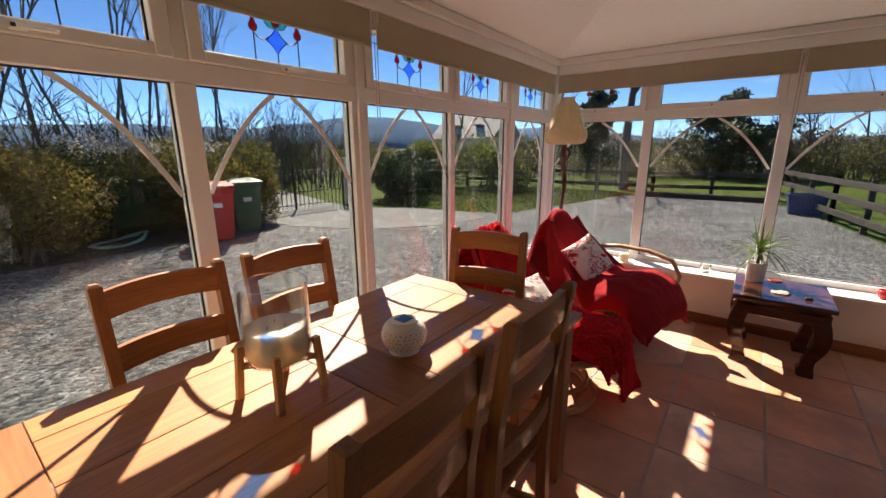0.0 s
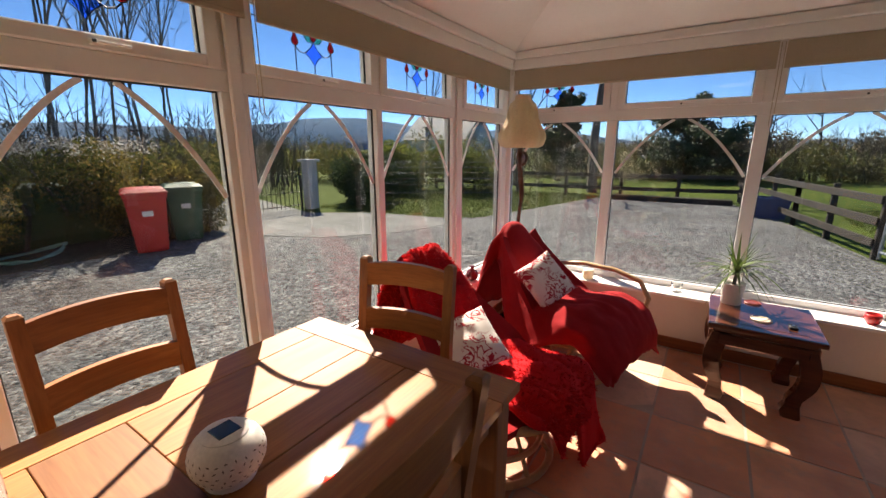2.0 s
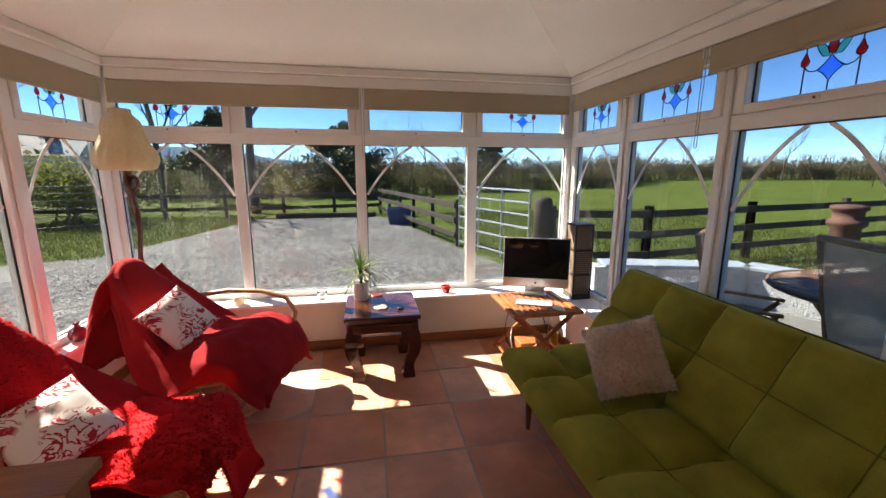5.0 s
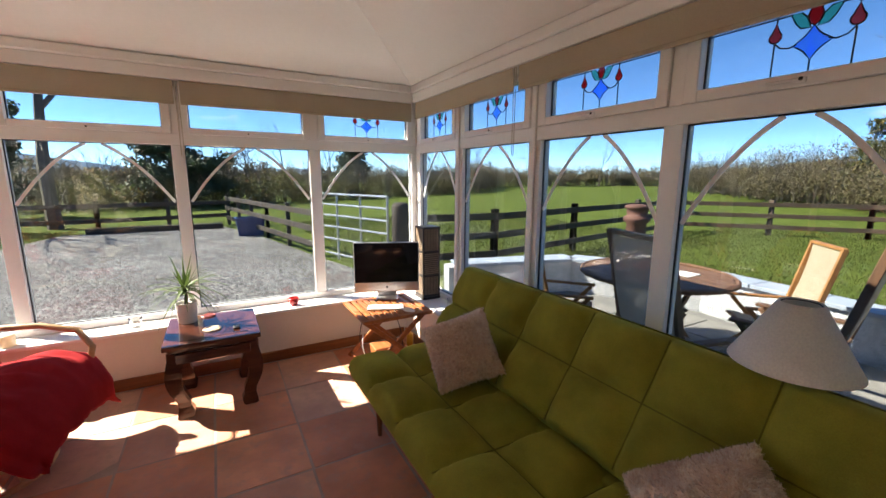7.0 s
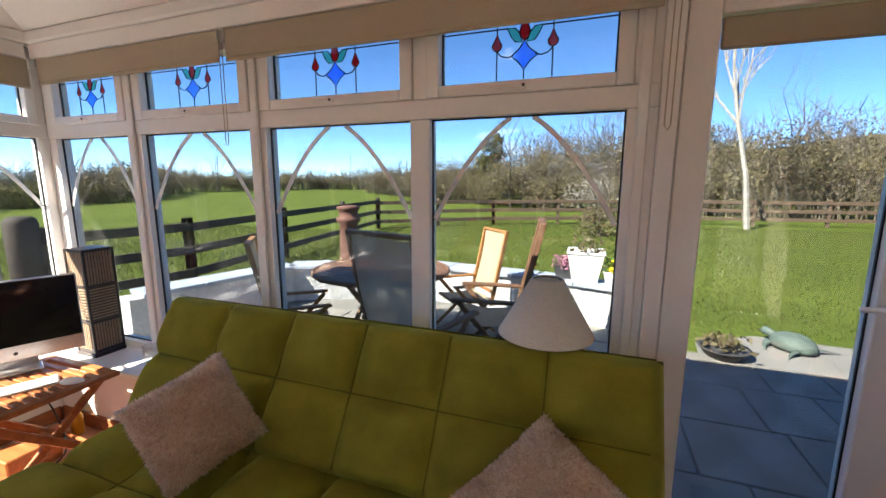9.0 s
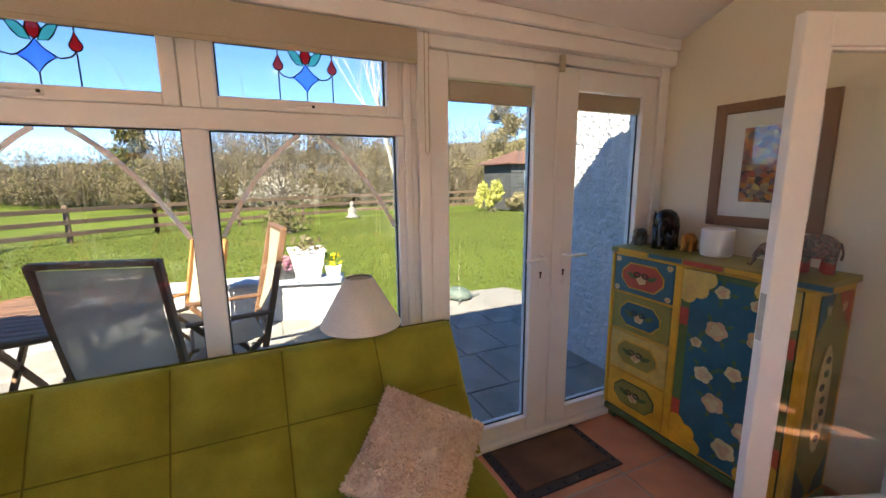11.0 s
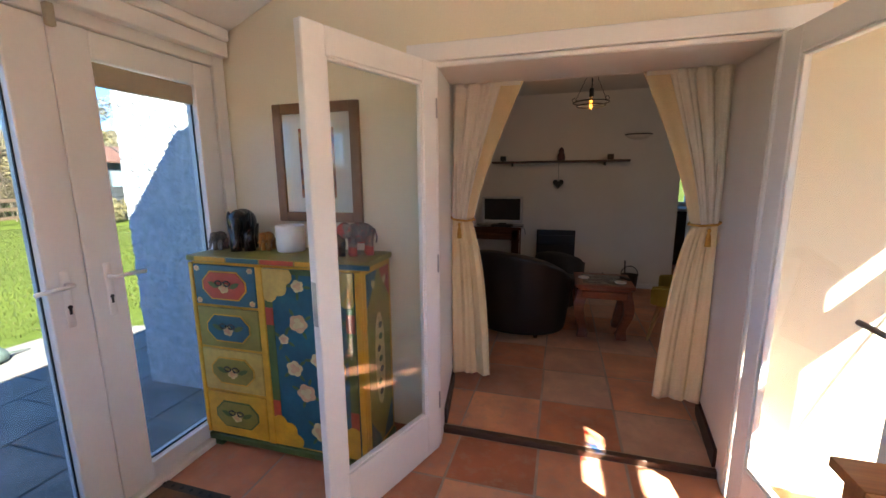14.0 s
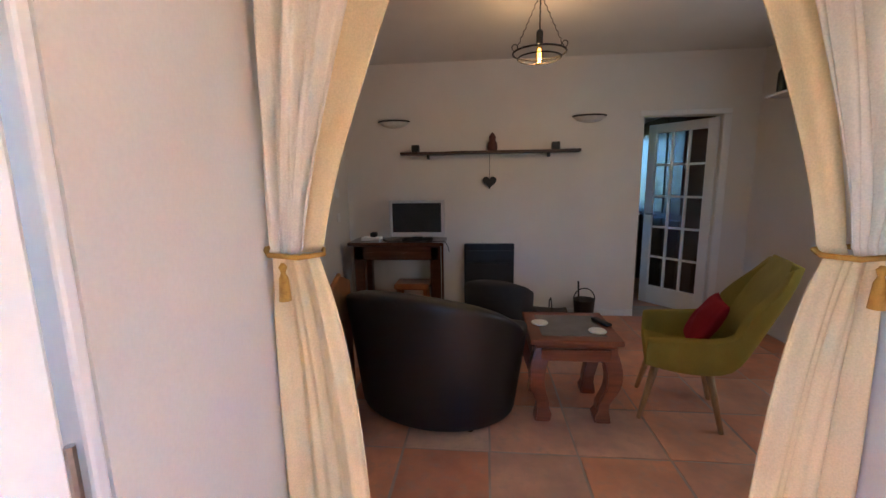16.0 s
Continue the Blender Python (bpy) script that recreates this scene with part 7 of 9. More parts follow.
part("shell", (lambda b: (bmesh.ops.create_uvsphere(b, u_segments=18, v_segments=10, radius=1.0, matrix=Matrix.Translation((1.99, 3.47, fz + 0.001)) @ Matrix.Rotation(0.5, 4, "Z") @ Matrix.Diagonal((0.028, 0.052, 0.026, 1))), bmesh.ops.delete(b, geom=[v for v in b.verts if v.co.z < fz], context="VERTS"), b)[-1])(bmesh.new()), PAINT, ms_, smooth=True)
cbl = thing("cable", "loose dark computer cables hanging to the floor", "cable")
for k, pts in enumerate(([(1.93, 3.95, 0.60), (1.90, 4.02, 0.45), (1.80, 4.0, 0.30), (1.72, 3.9, 0.15), (1.75, 3.8, 0.012), (1.95, 3.75, 0.010)], [(2.0, 3.93, 0.58), (2.06, 4.0, 0.36), (2.10, 3.9, 0.18), (2.05, 3.7, 0.012), (1.9, 3.62, 0.010)], [(1.63, 3.45, 0.44), (1.60, 3.42, 0.30), (1.64, 3.46, 0.16), (1.60, 3.52, 0.012), (1.75, 3.55, 0.010)])):
    cu = []
    for i in range(len(pts) - 1):
        for f in range(5):
            cu.append(Vector(pts[i]).lerp(Vector(pts[i + 1]), f / 5))
    for _ in range(4):
        cu = [cu[0]] + [(cu[i - 1] + cu[i] * 2 + cu[i + 1]) / 4 for i in range(1, len(cu) - 1)] + [cu[-1]]
    part("wire", tube(bmesh.new(), cu, 0.004, 6), GASKET if k < 2 else PAINT, cbl)
plug = thing("plug_box", "brown wooden box on the floor under the folding table", "box")
part("crate", box(1.80, 3.70, 0.0, 2.02, 3.86, 0.11, 0.006), TEAK, plug)

# slatted tower lamp on the sill
tl = thing("table_lamp", "square bamboo-slatted tower lamp on the sill", "lamp")
BAMBOO = plain("bamboo_slats", (0.32, 0.235, 0.16), (0.22, 0.155, 0.10), 8, 60, 0.6)
DW2 = plain("dark_lamp_wood", (0.035, 0.025, 0.02), rough=0.4)
tx, ty, tw = 2.345, 3.86, 0.075
part("base", box(tx - 0.085, ty - 0.085, 0.431, tx + 0.085, ty + 0.085, 0.455, 0.005), DW2, tl)
part("liner", box(tx - tw + 0.006, ty - tw + 0.006, 0.456, tx + tw - 0.006, ty + tw - 0.006, 1.05), DW2, tl)
for sx in (-1, 1):
    for sy in (-1, 1):
        part("corner_post", box(tx + sx * tw - 0.006, ty + sy * tw - 0.006, 0.456, tx + sx * tw + 0.006, ty + sy * tw + 0.006, 1.06, 0.002), DW2, tl)
for z in (0.456, 0.63, 0.84, 1.045):
    part("band", box(tx - tw - 0.003, ty - tw - 0.003, z, tx + tw + 0.003, ty + tw + 0.003, z + 0.016, 0.002), DW2, tl)
for k in range(9):
    o = -tw + 0.016 + k * (2 * tw - 0.032) / 8
    for z0, z1 in ((0.474, 0.628), (0.858, 1.043)):
        part("slat", box(tx + o - 0.004, ty - tw - 0.002, z0, tx + o + 0.004, ty - tw + 0.004, z1), BAMBOO, tl)
        part("slat", box(tx - tw - 0.002, ty + o - 0.004, z0, tx - tw + 0.004, ty + o + 0.004, z1), BAMBOO, tl)
for k in range(11):
    z = 0.655 + k * 0.0168
    part("weave", box(tx - tw - 0.002, ty - tw - 0.002, z, tx + tw + 0.002, ty + tw + 0.002, z + 0.008), BAMBOO, tl)

# lamp behind the sofa
sl = thing("table_lamp", "cream cone-shaded lamp on the sill behind the sofa", "lamp")
SHADE = plain("cream_shade", (0.90, 0.86, 0.76), (0.86, 0.82, 0.71), 4, 160, 0.85, bump=0.2, trans=0.25)
lc = (2.315, 1.285, 0)
part("shade", lathe(bmesh.new(), [(0.168, 0.905), (0.055, 1.105), (0.052, 1.103), (0.164, 0.905)], lc, 36, False), SHADE, sl, "cream fabric shade", True)
part("stem", lathe(bmesh.new(), [(0.06, 0.431), (0.06, 0.44), (0.012, 0.455), (0.008, 0.95)], lc, 16), DARKMETAL, sl, smooth=True)
part("shade_ring", closed_tube(bmesh.new(), [(lc[0] + 0.05 * math.cos(a * 0.6283), lc[1] + 0.05 * math.sin(a * 0.6283), 1.10) for a in range(10)], 0.002, 5), DARKMETAL, sl)

# carved floor lamp in the corner
fl = thing("floor_lamp", "carved dark wooden floor lamp with a bulbous parchment shade", "lamp")
fc = (-0.985, 3.975, 0)
PARCH = plain("parchment_shade", (0.80, 0.68, 0.46), (0.70, 0.56, 0.35), 7, 120, 0.7, bump=0.3, trans=0.45)
part("base", lathe(bmesh.new(), [(0.13, 0.0), (0.135, 0.02), (0.09, 0.05), (0.045, 0.08)], fc, 24), DARKWOOD, fl, smooth=True)
bm = bmesh.new()
loops = []
for i in range(60):
    f = i / 59
    z = 0.06 + 1.42 * f
    r = 0.017 + 0.004 * math.sin(f * 9)
    r += 0.028 * math.exp(-((z - 0.78) / 0.05) ** 2) + 0.022 * math.exp(-((z - 1.40) / 0.05) ** 2) + 0.012 * math.exp(-((z - 0.3) / 0.08) ** 2)
    ox, oy = 0.012 * math.sin(f * 11), 0.012 * math.cos(f * 8)
    loops.append([(fc[0] + ox + r * (1 + 0.25 * math.sin(3 * a + f * 26)) * math.cos(a), fc[1] + oy + r * (1 + 0.25 * math.sin(3 * a + f * 26)) * math.sin(a), z) for a in [2 * math.pi * k / 14 for k in range(14)]])
part("carved_pole", rings(bm, loops), DARKWOOD, fl, smooth=True)
part("knot", closed_tube(bmesh.new(), [(fc[0] + 0.02 + 0.035 * math.cos(a), fc[1] - 0.01, 1.40 + 0.05 * math.sin(a)) for a in [k * 0.4488 for k in range(14)]], 0.013, 8), DARKWOOD, fl, smooth=True)
part("shade", lathe(bmesh.new(), [(0.125, 1.485), (0.165, 1.50), (0.185, 1.55), (0.180, 1.60), (0.145, 1.66), (0.120, 1.72), (0.115, 1.77), (0.098, 1.82), (0.062, 1.855), (0.060, 1.885)], fc, 64, False, 12, 0.10), PARCH, fl, "ribbed parchment shade", True)
part("finial_ring", closed_tube(bmesh.new(), [(fc[0] + 0.06 * math.cos(a * 0.5236), fc[1] + 0.06 * math.sin(a * 0.5236), 1.885) for a in range(12)], 0.004, 6), PARCH, fl)

# small things on the sills
REDGLAZE = plain("red_glaze", (0.50, 0.03, 0.03), rough=0.2)
v = thing("votive_holder", "red glass votive holder on the sill", "candle holder")
part("cup", lathe(bmesh.new(), [(0.025, 0.0), (0.038, 0.02), (0.042, 0.05), (0.037, 0.066), (0.034, 0.064), (0.036, 0.03), (0.01, 0.008)], (1.27, 4.17, 0.431), 24), REDGLAZE, v, smooth=True)
v = thing("votive_holder", "clear glass votive holder on the sill", "candle holder")
part("cup", lathe(bmesh.new(), [(0.03, 0.0), (0.038, 0.01), (0.04, 0.07), (0.036, 0.07), (0.034, 0.014), (0.01, 0.01)], (0.22, 4.18, 0.431), 24), VESSEL, v, smooth=True)
v = thing("candle", "cream pillar candle in a glass on the sill", "candle")
part("wax", lathe(bmesh.new(), [(0.04, 0.0), (0.042, 0.01), (0.042, 0.065), (0.036, 0.075), (0.01, 0.07)], (-0.42, 4.15, 0.431), 20), WAX, v, smooth=True)
part("wick", tube(bmesh.new(), [(-0.42, 4.15, 0.50), (-0.418, 4.15, 0.515)], 0.0015, 5), GASKET, v)
v = thing("ornament", "dark red pomegranate-shaped ornament on the sill", "ornament")
part("fruit", lathe(bmesh.new(), [(0.02, 0.0), (0.045, 0.02), (0.052, 0.05), (0.04, 0.08), (0.015, 0.095), (0.012, 0.11), (0.022, 0.122)], (-1.20, 3.58, 0.431), 20), plain("pomegranate_glaze", (0.14, 0.02, 0.03), rough=0.25), v, smooth=True)
v = thing("glass_block", "small patterned glass tumbler on the sill", "glass")
part("tumbler", lathe(bmesh.new(), [(0.035, 0.0), (0.04, 0.008), (0.045, 0.09), (0.041, 0.09), (0.036, 0.012), (0.01, 0.01)], (2.36, 3.45, 0.431), 12), VESSEL, v)
v = thing("spray_can", "small yellow can on the floor beside the wall", "can")
part("can", lathe(bmesh.new(), [(0.028, 0.0), (0.03, 0.003), (0.03, 0.11), (0.022, 0.125), (0.012, 0.128), (0.012, 0.14)], (2.17, 3.86, 0.0), 16), plain("yellow_tin", (0.62, 0.36, 0.03), rough=0.35), v, smooth=True)

# door mat
mat_t = thing("door_mat", "brown coir door mat with a dark rubber studded border", "door mat")
part("border", box(2.035, -0.005, 0.001, 2.45, 0.635, 0.009, 0.003), plain("mat_rubber", (0.060, 0.046, 0.038), (0.038, 0.03, 0.026), rough=0.8), mat_t)
part("coir", box(2.085, 0.045, 0.0092, 2.40, 0.585, 0.016, 0.003), plain("coir", (0.19, 0.10, 0.052), (0.09, 0.048, 0.026), 5, 200, 0.95, bump=0.9, dist=0.004), mat_t)
for k in range(26):
    if k < 13:
        px, py = (2.06 if k % 2 else 2.425), 0.03 + k * 0.048
    else:
        px, py = 2.08 + (k - 13) * 0.028, (0.02 if k % 2 else 0.61)
    part("stud", lathe(bmesh.new(), [(0.010, 0.009), (0.008, 0.0135), (0.003, 0.0145)], (px, py, 0), 8), GASKET, mat_t)

# ---------- glazed leaves of the opening ----------
def glazed_leaf(name, label, m, width, handle_at):
    d = thing(name, label, "door", kind="structure", m=m)
    st, z0, z1, th = 0.095, 0.014, 1.995, 0.02
    for nm, x0, x1, a, b in (("stile", 0, st, z0, z1), ("stile", width - st, width, z0, z1), ("top_rail", st, width - st, 1.897, z1), ("bottom_rail", st, width - st, z0, 0.25)):
        part(nm, box(x0, -th, a, x1, th, b, 0.004), PAINT, d)
    for x0, x1, a, b in ((st, st + 0.012, 0.25, 1.897), (width - st - 0.012, width - st, 0.25, 1.897), (st + 0.012, width - st - 0.012, 0.25, 0.262), (st + 0.012, width - st - 0.012, 1.885, 1.897)):
        part("bead", box(x0, -0.014, a, x1, 0.014, b, 0.003), PAINT, d)
    part("glass_pane", box(st + 0.002, -0.003, 0.252, width - st - 0.002, 0.003, 1.895), DOORGLASS, d, shadow=False)
    part("latch_plate", box(width - 0.002, -0.012, 0.93, width + 0.0015, 0.012, 1.10, 0.0005), METAL, d, "steel latch plate")
    if handle_at:
        for s in (-1, 1):
            h = part("door_handle", box(width - 0.068, min(s * 0.021, s * 0.029), 0.90, width - 0.032, max(s * 0.021, s * 0.029), 1.13, 0.004), METAL, d, "brushed steel lever handle on a plate")
            part("lever", tube(bmesh.new(), [(width - 0.05, s * 0.029, 1.065), (width - 0.05, s * 0.066, 1.065), (width - 0.065, s * 0.072, 1.065), (width - 0.165, s * 0.068, 1.07)], 0.009, 8), METAL, h, smooth=True)
    for z in (0.25, 1.0, 1.75):
        part("hinge", tube(bmesh.new(), [(-0.004, 0.018, z), (-0.004, 0.018, z + 0.09)], 0.006, 8), METAL, d)
    return d


glazed_leaf("door_2", "white glazed door leaf standing open against the room", pose(1.205, -0.600, 0, 0, 0, 69.3), 0.718, False)
glazed_leaf("door_3", "white glazed door leaf with a steel handle standing open", pose(-0.195, -0.600, 0, 0, 0, 97.5), 0.735, True)

# ---------- painted chest ----------
def paint(name, col, rough=0.38):
    return plain(name, col, tuple(v * 0.7 for v in col), 7, 40, rough, bump=0.25)


Y_, O_, TEAL, RED_, GRN, PINK, CREAMP, DK = paint("chest_yellow", (0.74, 0.40, 0.03)), paint("chest_olive", (0.30, 0.26, 0.05)), paint("chest_teal", (0.018, 0.12, 0.17)), paint("chest_red", (0.50, 0.07, 0.035)), paint("chest_green", (0.09, 0.15, 0.035)), paint("chest_peach", (0.72, 0.42, 0.22)), paint("chest_cream", (0.74, 0.58, 0.28)), paint("chest_dark", (0.05, 0.045, 0.03))
BUFF = paint("chest_buff", (0.64, 0.44, 0.11))
cst = thing("painted_chest", "hand-painted wooden chest with flowers, drawers and a door", "chest")
QX0, QX1, QF, QB, QT = 1.455, 2.455, -0.292, -0.625, 1.09
part("body", box(QX0 + 0.01, QB, 0.075, QX1 - 0.01, QF - 0.012, QT - 0.031, 0.004), Y_, cst)
part("top", box(QX0 - 0.005, QB - 0.002, QT - 0.03, QX1 + 0.005, QF + 0.008, QT, 0.006, 2), O_, cst, "olive painted top")
part("plinth", box(QX0, QB, 0.035, QX1, QF, 0.0745, 0.005), GRN, cst, "green painted plinth")
for x in (QX0 + 0.005, QX1 - 0.085):
    for y in (QB + 0.005, QF - 0.075):
        part("foot", box(x, y, 0.0, x + 0.08, y + 0.07, 0.0345, 0.006), GRN, cst)


def plate(par, name, poly, mat, y=QF, th=0.004, label=""):
    """A painted shape standing a hair proud of the front; poly in x and z."""
    return part(name, fix(prism(bmesh.new(), poly, y, y + th, "y")), mat, par, label)


def oct_(cx, cz, w, h, cut=0.35):
    a, b = w / 2, h / 2
    k = min(a, b) * cut
    return [(cx - a + k, cz - b), (cx + a - k, cz - b), (cx + a, cz - b + k), (cx + a, cz + b - k), (cx + a - k, cz + b), (cx - a + k, cz + b), (cx - a, cz + b - k), (cx - a, cz - b + k)]


def rosette(par, cx, cz, r, mat, y, n=5, seed=0):
    rng = random.Random(seed)
    poly = []
    for i in range(n * 6):
        a = 2 * math.pi * i / (n * 6)
        poly.append((cx + r * (0.78 + 0.22 * abs(math.cos(n * a / 2 + seed))) * math.cos(a), cz + r * (0.78 + 0.22 * abs(math.cos(n * a / 2 + seed))) * math.sin(a) * 0.9))
    f = plate(par, "flower", poly, mat, y, 0.0022)
    for k in range(3):
        a = k * 2.1 + seed
        cpx, cpz = cx + r * 0.3 * math.cos(a), cz + r * 0.3 * math.sin(a)
        plate(f, "petal", [(cpx + r * 0.34 * math.cos(b * 0.785), cpz + r * 0.28 * math.sin(b * 0.785)) for b in range(8)], PINK if mat is CREAMP else CREAMP, y + 0.0022, 0.0012 + 0.0004 * k)
    return f


def leaf_plate(par, cx, cz, L, ang, mat, y):
    d, n = (math.cos(ang), math.sin(ang)), (-math.sin(ang), math.cos(ang))
    poly = [(cx + d[0] * L * t + n[0] * L * w, cz + d[1] * L * t + n[1] * L * w) for t, w in ((0, 0), (0.3, 0.18), (0.7, 0.16), (1, 0), (0.7, -0.16), (0.3, -0.18))]
    plate(par, "painted_leaf", poly, mat, y, 0.0016)


zs = [0.085, 0.345, 0.593, 0.825, 1.052]
for k, (ground, med) in enumerate(((Y_, O_), (BUFF, O_), (O_, TEAL), (TEAL, RED_))):
    z0, z1 = zs[k] + 0.008, zs[k + 1] - 0.008
    dx0, dx1 = 2.045, 2.425
    dr = part("drawer", box(dx0, QF - 0.011, z0, dx1, QF + 0.002, z1, 0.003), ground, cst)
    cxm, czm = (dx0 + dx1) / 2, (z0 + z1) / 2
    plate(dr, "medallion_edge", oct_(cxm, czm, 0.275, 0.152, 0.7), Y_ if ground is not Y_ else GRN, QF + 0.002, 0.002)
    plate(dr, "medallion", oct_(cxm, czm, 0.258, 0.136, 0.7), med, QF + 0.0042, 0.002)
    rosette(dr, cxm, czm - 0.012, 0.032, CREAMP, QF + 0.0065, 5, k)
    for s in (-1, 1):
        part("handle", closed_tube(bmesh.new(), [(cxm + s * 0.026 + 0.02 * math.cos(a * 0.7), QF + 0.012 + 0.002 * (a % 2), czm + 0.014 + 0.013 * math.sin(a * 0.7)) for a in range(9)], 0.0042, 6), DK, dr, "dark iron drop handle")
        leaf_plate(dr, cxm + s * 0.035, czm - 0.01, 0.07, 0.4 if s > 0 else math.pi - 0.4, GRN, QF + 0.0065)
        if k == 3:
            for sz in (-1, 1):
                rosette(dr, cxm + s * 0.165, czm + sz * 0.085, 0.018, CREAMP, QF + 0.002, 6, s + sz)
# the flowered door
ex0, ex1, ez0, ez1 = 1.50, 1.995, 0.095, 1.045
part("stile", box(2.430, QF - 0.011, 0.085, 2.453, QF + 0.004, 1.052, 0.003), Y_, cst)
part("divider", box(2.000, QF - 0.011, 0.085, 2.040, QF + 0.004, 1.052, 0.003), Y_, cst)
part("stile", box(1.465, QF - 0.011, 0.085, 1.495, QF + 0.004, 1.052, 0.003), Y_, cst)
dr = part("door", box(ex0, QF - 0.011, ez0, ex1, QF + 0.001, ez1, 0.003), TEAL, cst, "teal door painted with pale roses")
plate(dr, "border", [(ex1 - 0.045, ez0), (ex1, ez0), (ex1, ez1), (ex1 - 0.045, ez1)], GRN, QF + 0.001, 0.002)
plate(dr, "border", [(ex0, ez0), (ex0 + 0.045, ez0), (ex0 + 0.045, ez1), (ex0, ez1)], GRN, QF + 0.001, 0.002)
plate(dr, "border", [(ex0 + 0.045, ez1 - 0.025), (ex1 - 0.045, ez1 - 0.025), (ex1 - 0.045, ez1), (ex0 + 0.045, ez1)], GRN, QF + 0.001, 0.002)
for zc, mt in ((0.80, RED_), (0.30, RED_)):
    for xx in (ex0, ex1 - 0.045):
        plate(dr, "border_block", [(xx, zc - 0.045), (xx + 0.045, zc - 0.045), (xx + 0.045, zc + 0.045), (xx, zc + 0.045)], mt, QF + 0.0032, 0.0015)
for sx, cx in ((1, ex0), (-1, ex1)):
    for sz, cz in ((1, ez0), (-1, ez1)):
        poly = [(cx, cz)] + [(cx + sx * r * math.cos(a), cz + sz * r * math.sin(a)) for a, r in [(i * math.pi / 2 / 12, 0.155 + 0.02 * abs(math.sin(i * math.pi / 4))) for i in range(13)]]
        plate(dr, "corner_scroll", poly, BUFF if sz < 0 else Y_, QF + 0.0048, 0.0018)
for k, (fx, fz, r, mt) in enumerate(((0.30, 0.90, 0.036, CREAMP), (0.31, 0.71, 0.054, PINK), (0.40, 0.62, 0.030, CREAMP), (0.215, 0.53, 0.040, CREAMP), (0.35, 0.47, 0.048, CREAMP), (0.29, 0.345, 0.055, PINK), (0.13, 0.72, 0.052, PINK), (0.10, 0.50, 0.044, CREAMP), (0.14, 0.27, 0.056, PINK), (0.15, 0.875, 0.032, CREAMP), (0.22, 0.14, 0.058, CREAMP))):
    rosette(dr, ex0 + fx, ez0 - 0.03 + fz, r, mt, QF + 0.0012, 5, k * 1.3)
    for q in range(4):
        leaf_plate(dr, ex0 + fx + r * 0.8 * math.cos(q * 1.6 + k), ez0 - 0.03 + fz + r * 0.8 * math.sin(q * 1.6 + k), 0.045, q * 1.6 + k, GRN, QF + 0.0012)
for k in range(5):
    xa = 2.40 - k * 0.20
    plate(cst, "top_edge_block", [(xa - 0.19, QT - 0.026), (xa, QT - 0.026), (xa, QT - 0.004), (xa - 0.19, QT - 0.004)], (Y_, TEAL, RED_, Y_, TEAL)[k], QF + 0.008, 0.0016)
# painted west side
def side_plate(name, poly, mat, off=0.0, th=0.003, par=None):
    return part(name, fix(prism(bmesh.new(), poly, QX0 + 0.01 - off - th, QX0 + 0.01 - off, "x")), mat, par or cst)


sp = side_plate("side_panel", [(QB + 0.03, 0.10), (QF - 0.05, 0.10), (QF - 0.05, 1.03), (QB + 0.03, 1.03)], O_)
side_plate("side_medallion", [(-0.465 + 0.055 * math.cos(a), 0.56 + 0.25 * math.sin(a)) for a in [i * 0.2618 for i in range(24)]], CREAMP, 0.003, 0.002, sp)
for k in range(7):
    zc = 0.38 + k * 0.06
    side_plate("side_blossom", [(-0.465 + 0.02 * math.cos(a) + 0.014 * math.sin(k * 2), zc + 0.018 * math.sin(a)) for a in [i * 0.785 for i in range(8)]], GRN if k % 2 else DK, 0.005, 0.0015, sp)
for sy, cy in ((1, QB + 0.03), (-1, QF - 0.05)):
    for sz, cz, mt in ((1, 0.10, TEAL), (-1, 1.03, RED_ if sy > 0 else TEAL)):
        side_plate("side_corner", [(cy, cz), (cy + sy * 0.11, cz), (cy + sy * 0.085, cz + sz * 0.06), (cy + sy * 0.05, cz + sz * 0.10), (cy, cz + sz * 0.17)], mt, 0.003, 0.002, sp)

for cy, tilt in ((QB + 0.075, 0.5), (QF - 0.10, 2.6)):
    for k in range(5):
        a = tilt + (k - 2) * 0.42
        L = 0.05 - 0.006 * abs(k - 2)
        side_plate("painted_sprig", [(cy + L * (math.cos(a) * f - math.sin(a) * w), 0.955 + L * (math.sin(a) * f + math.cos(a) * w)) for f, w in ((0.1, 0), (0.5, 0.16), (1, 0), (0.5, -0.16))], CREAMP, 0.005, 0.0015, sp)

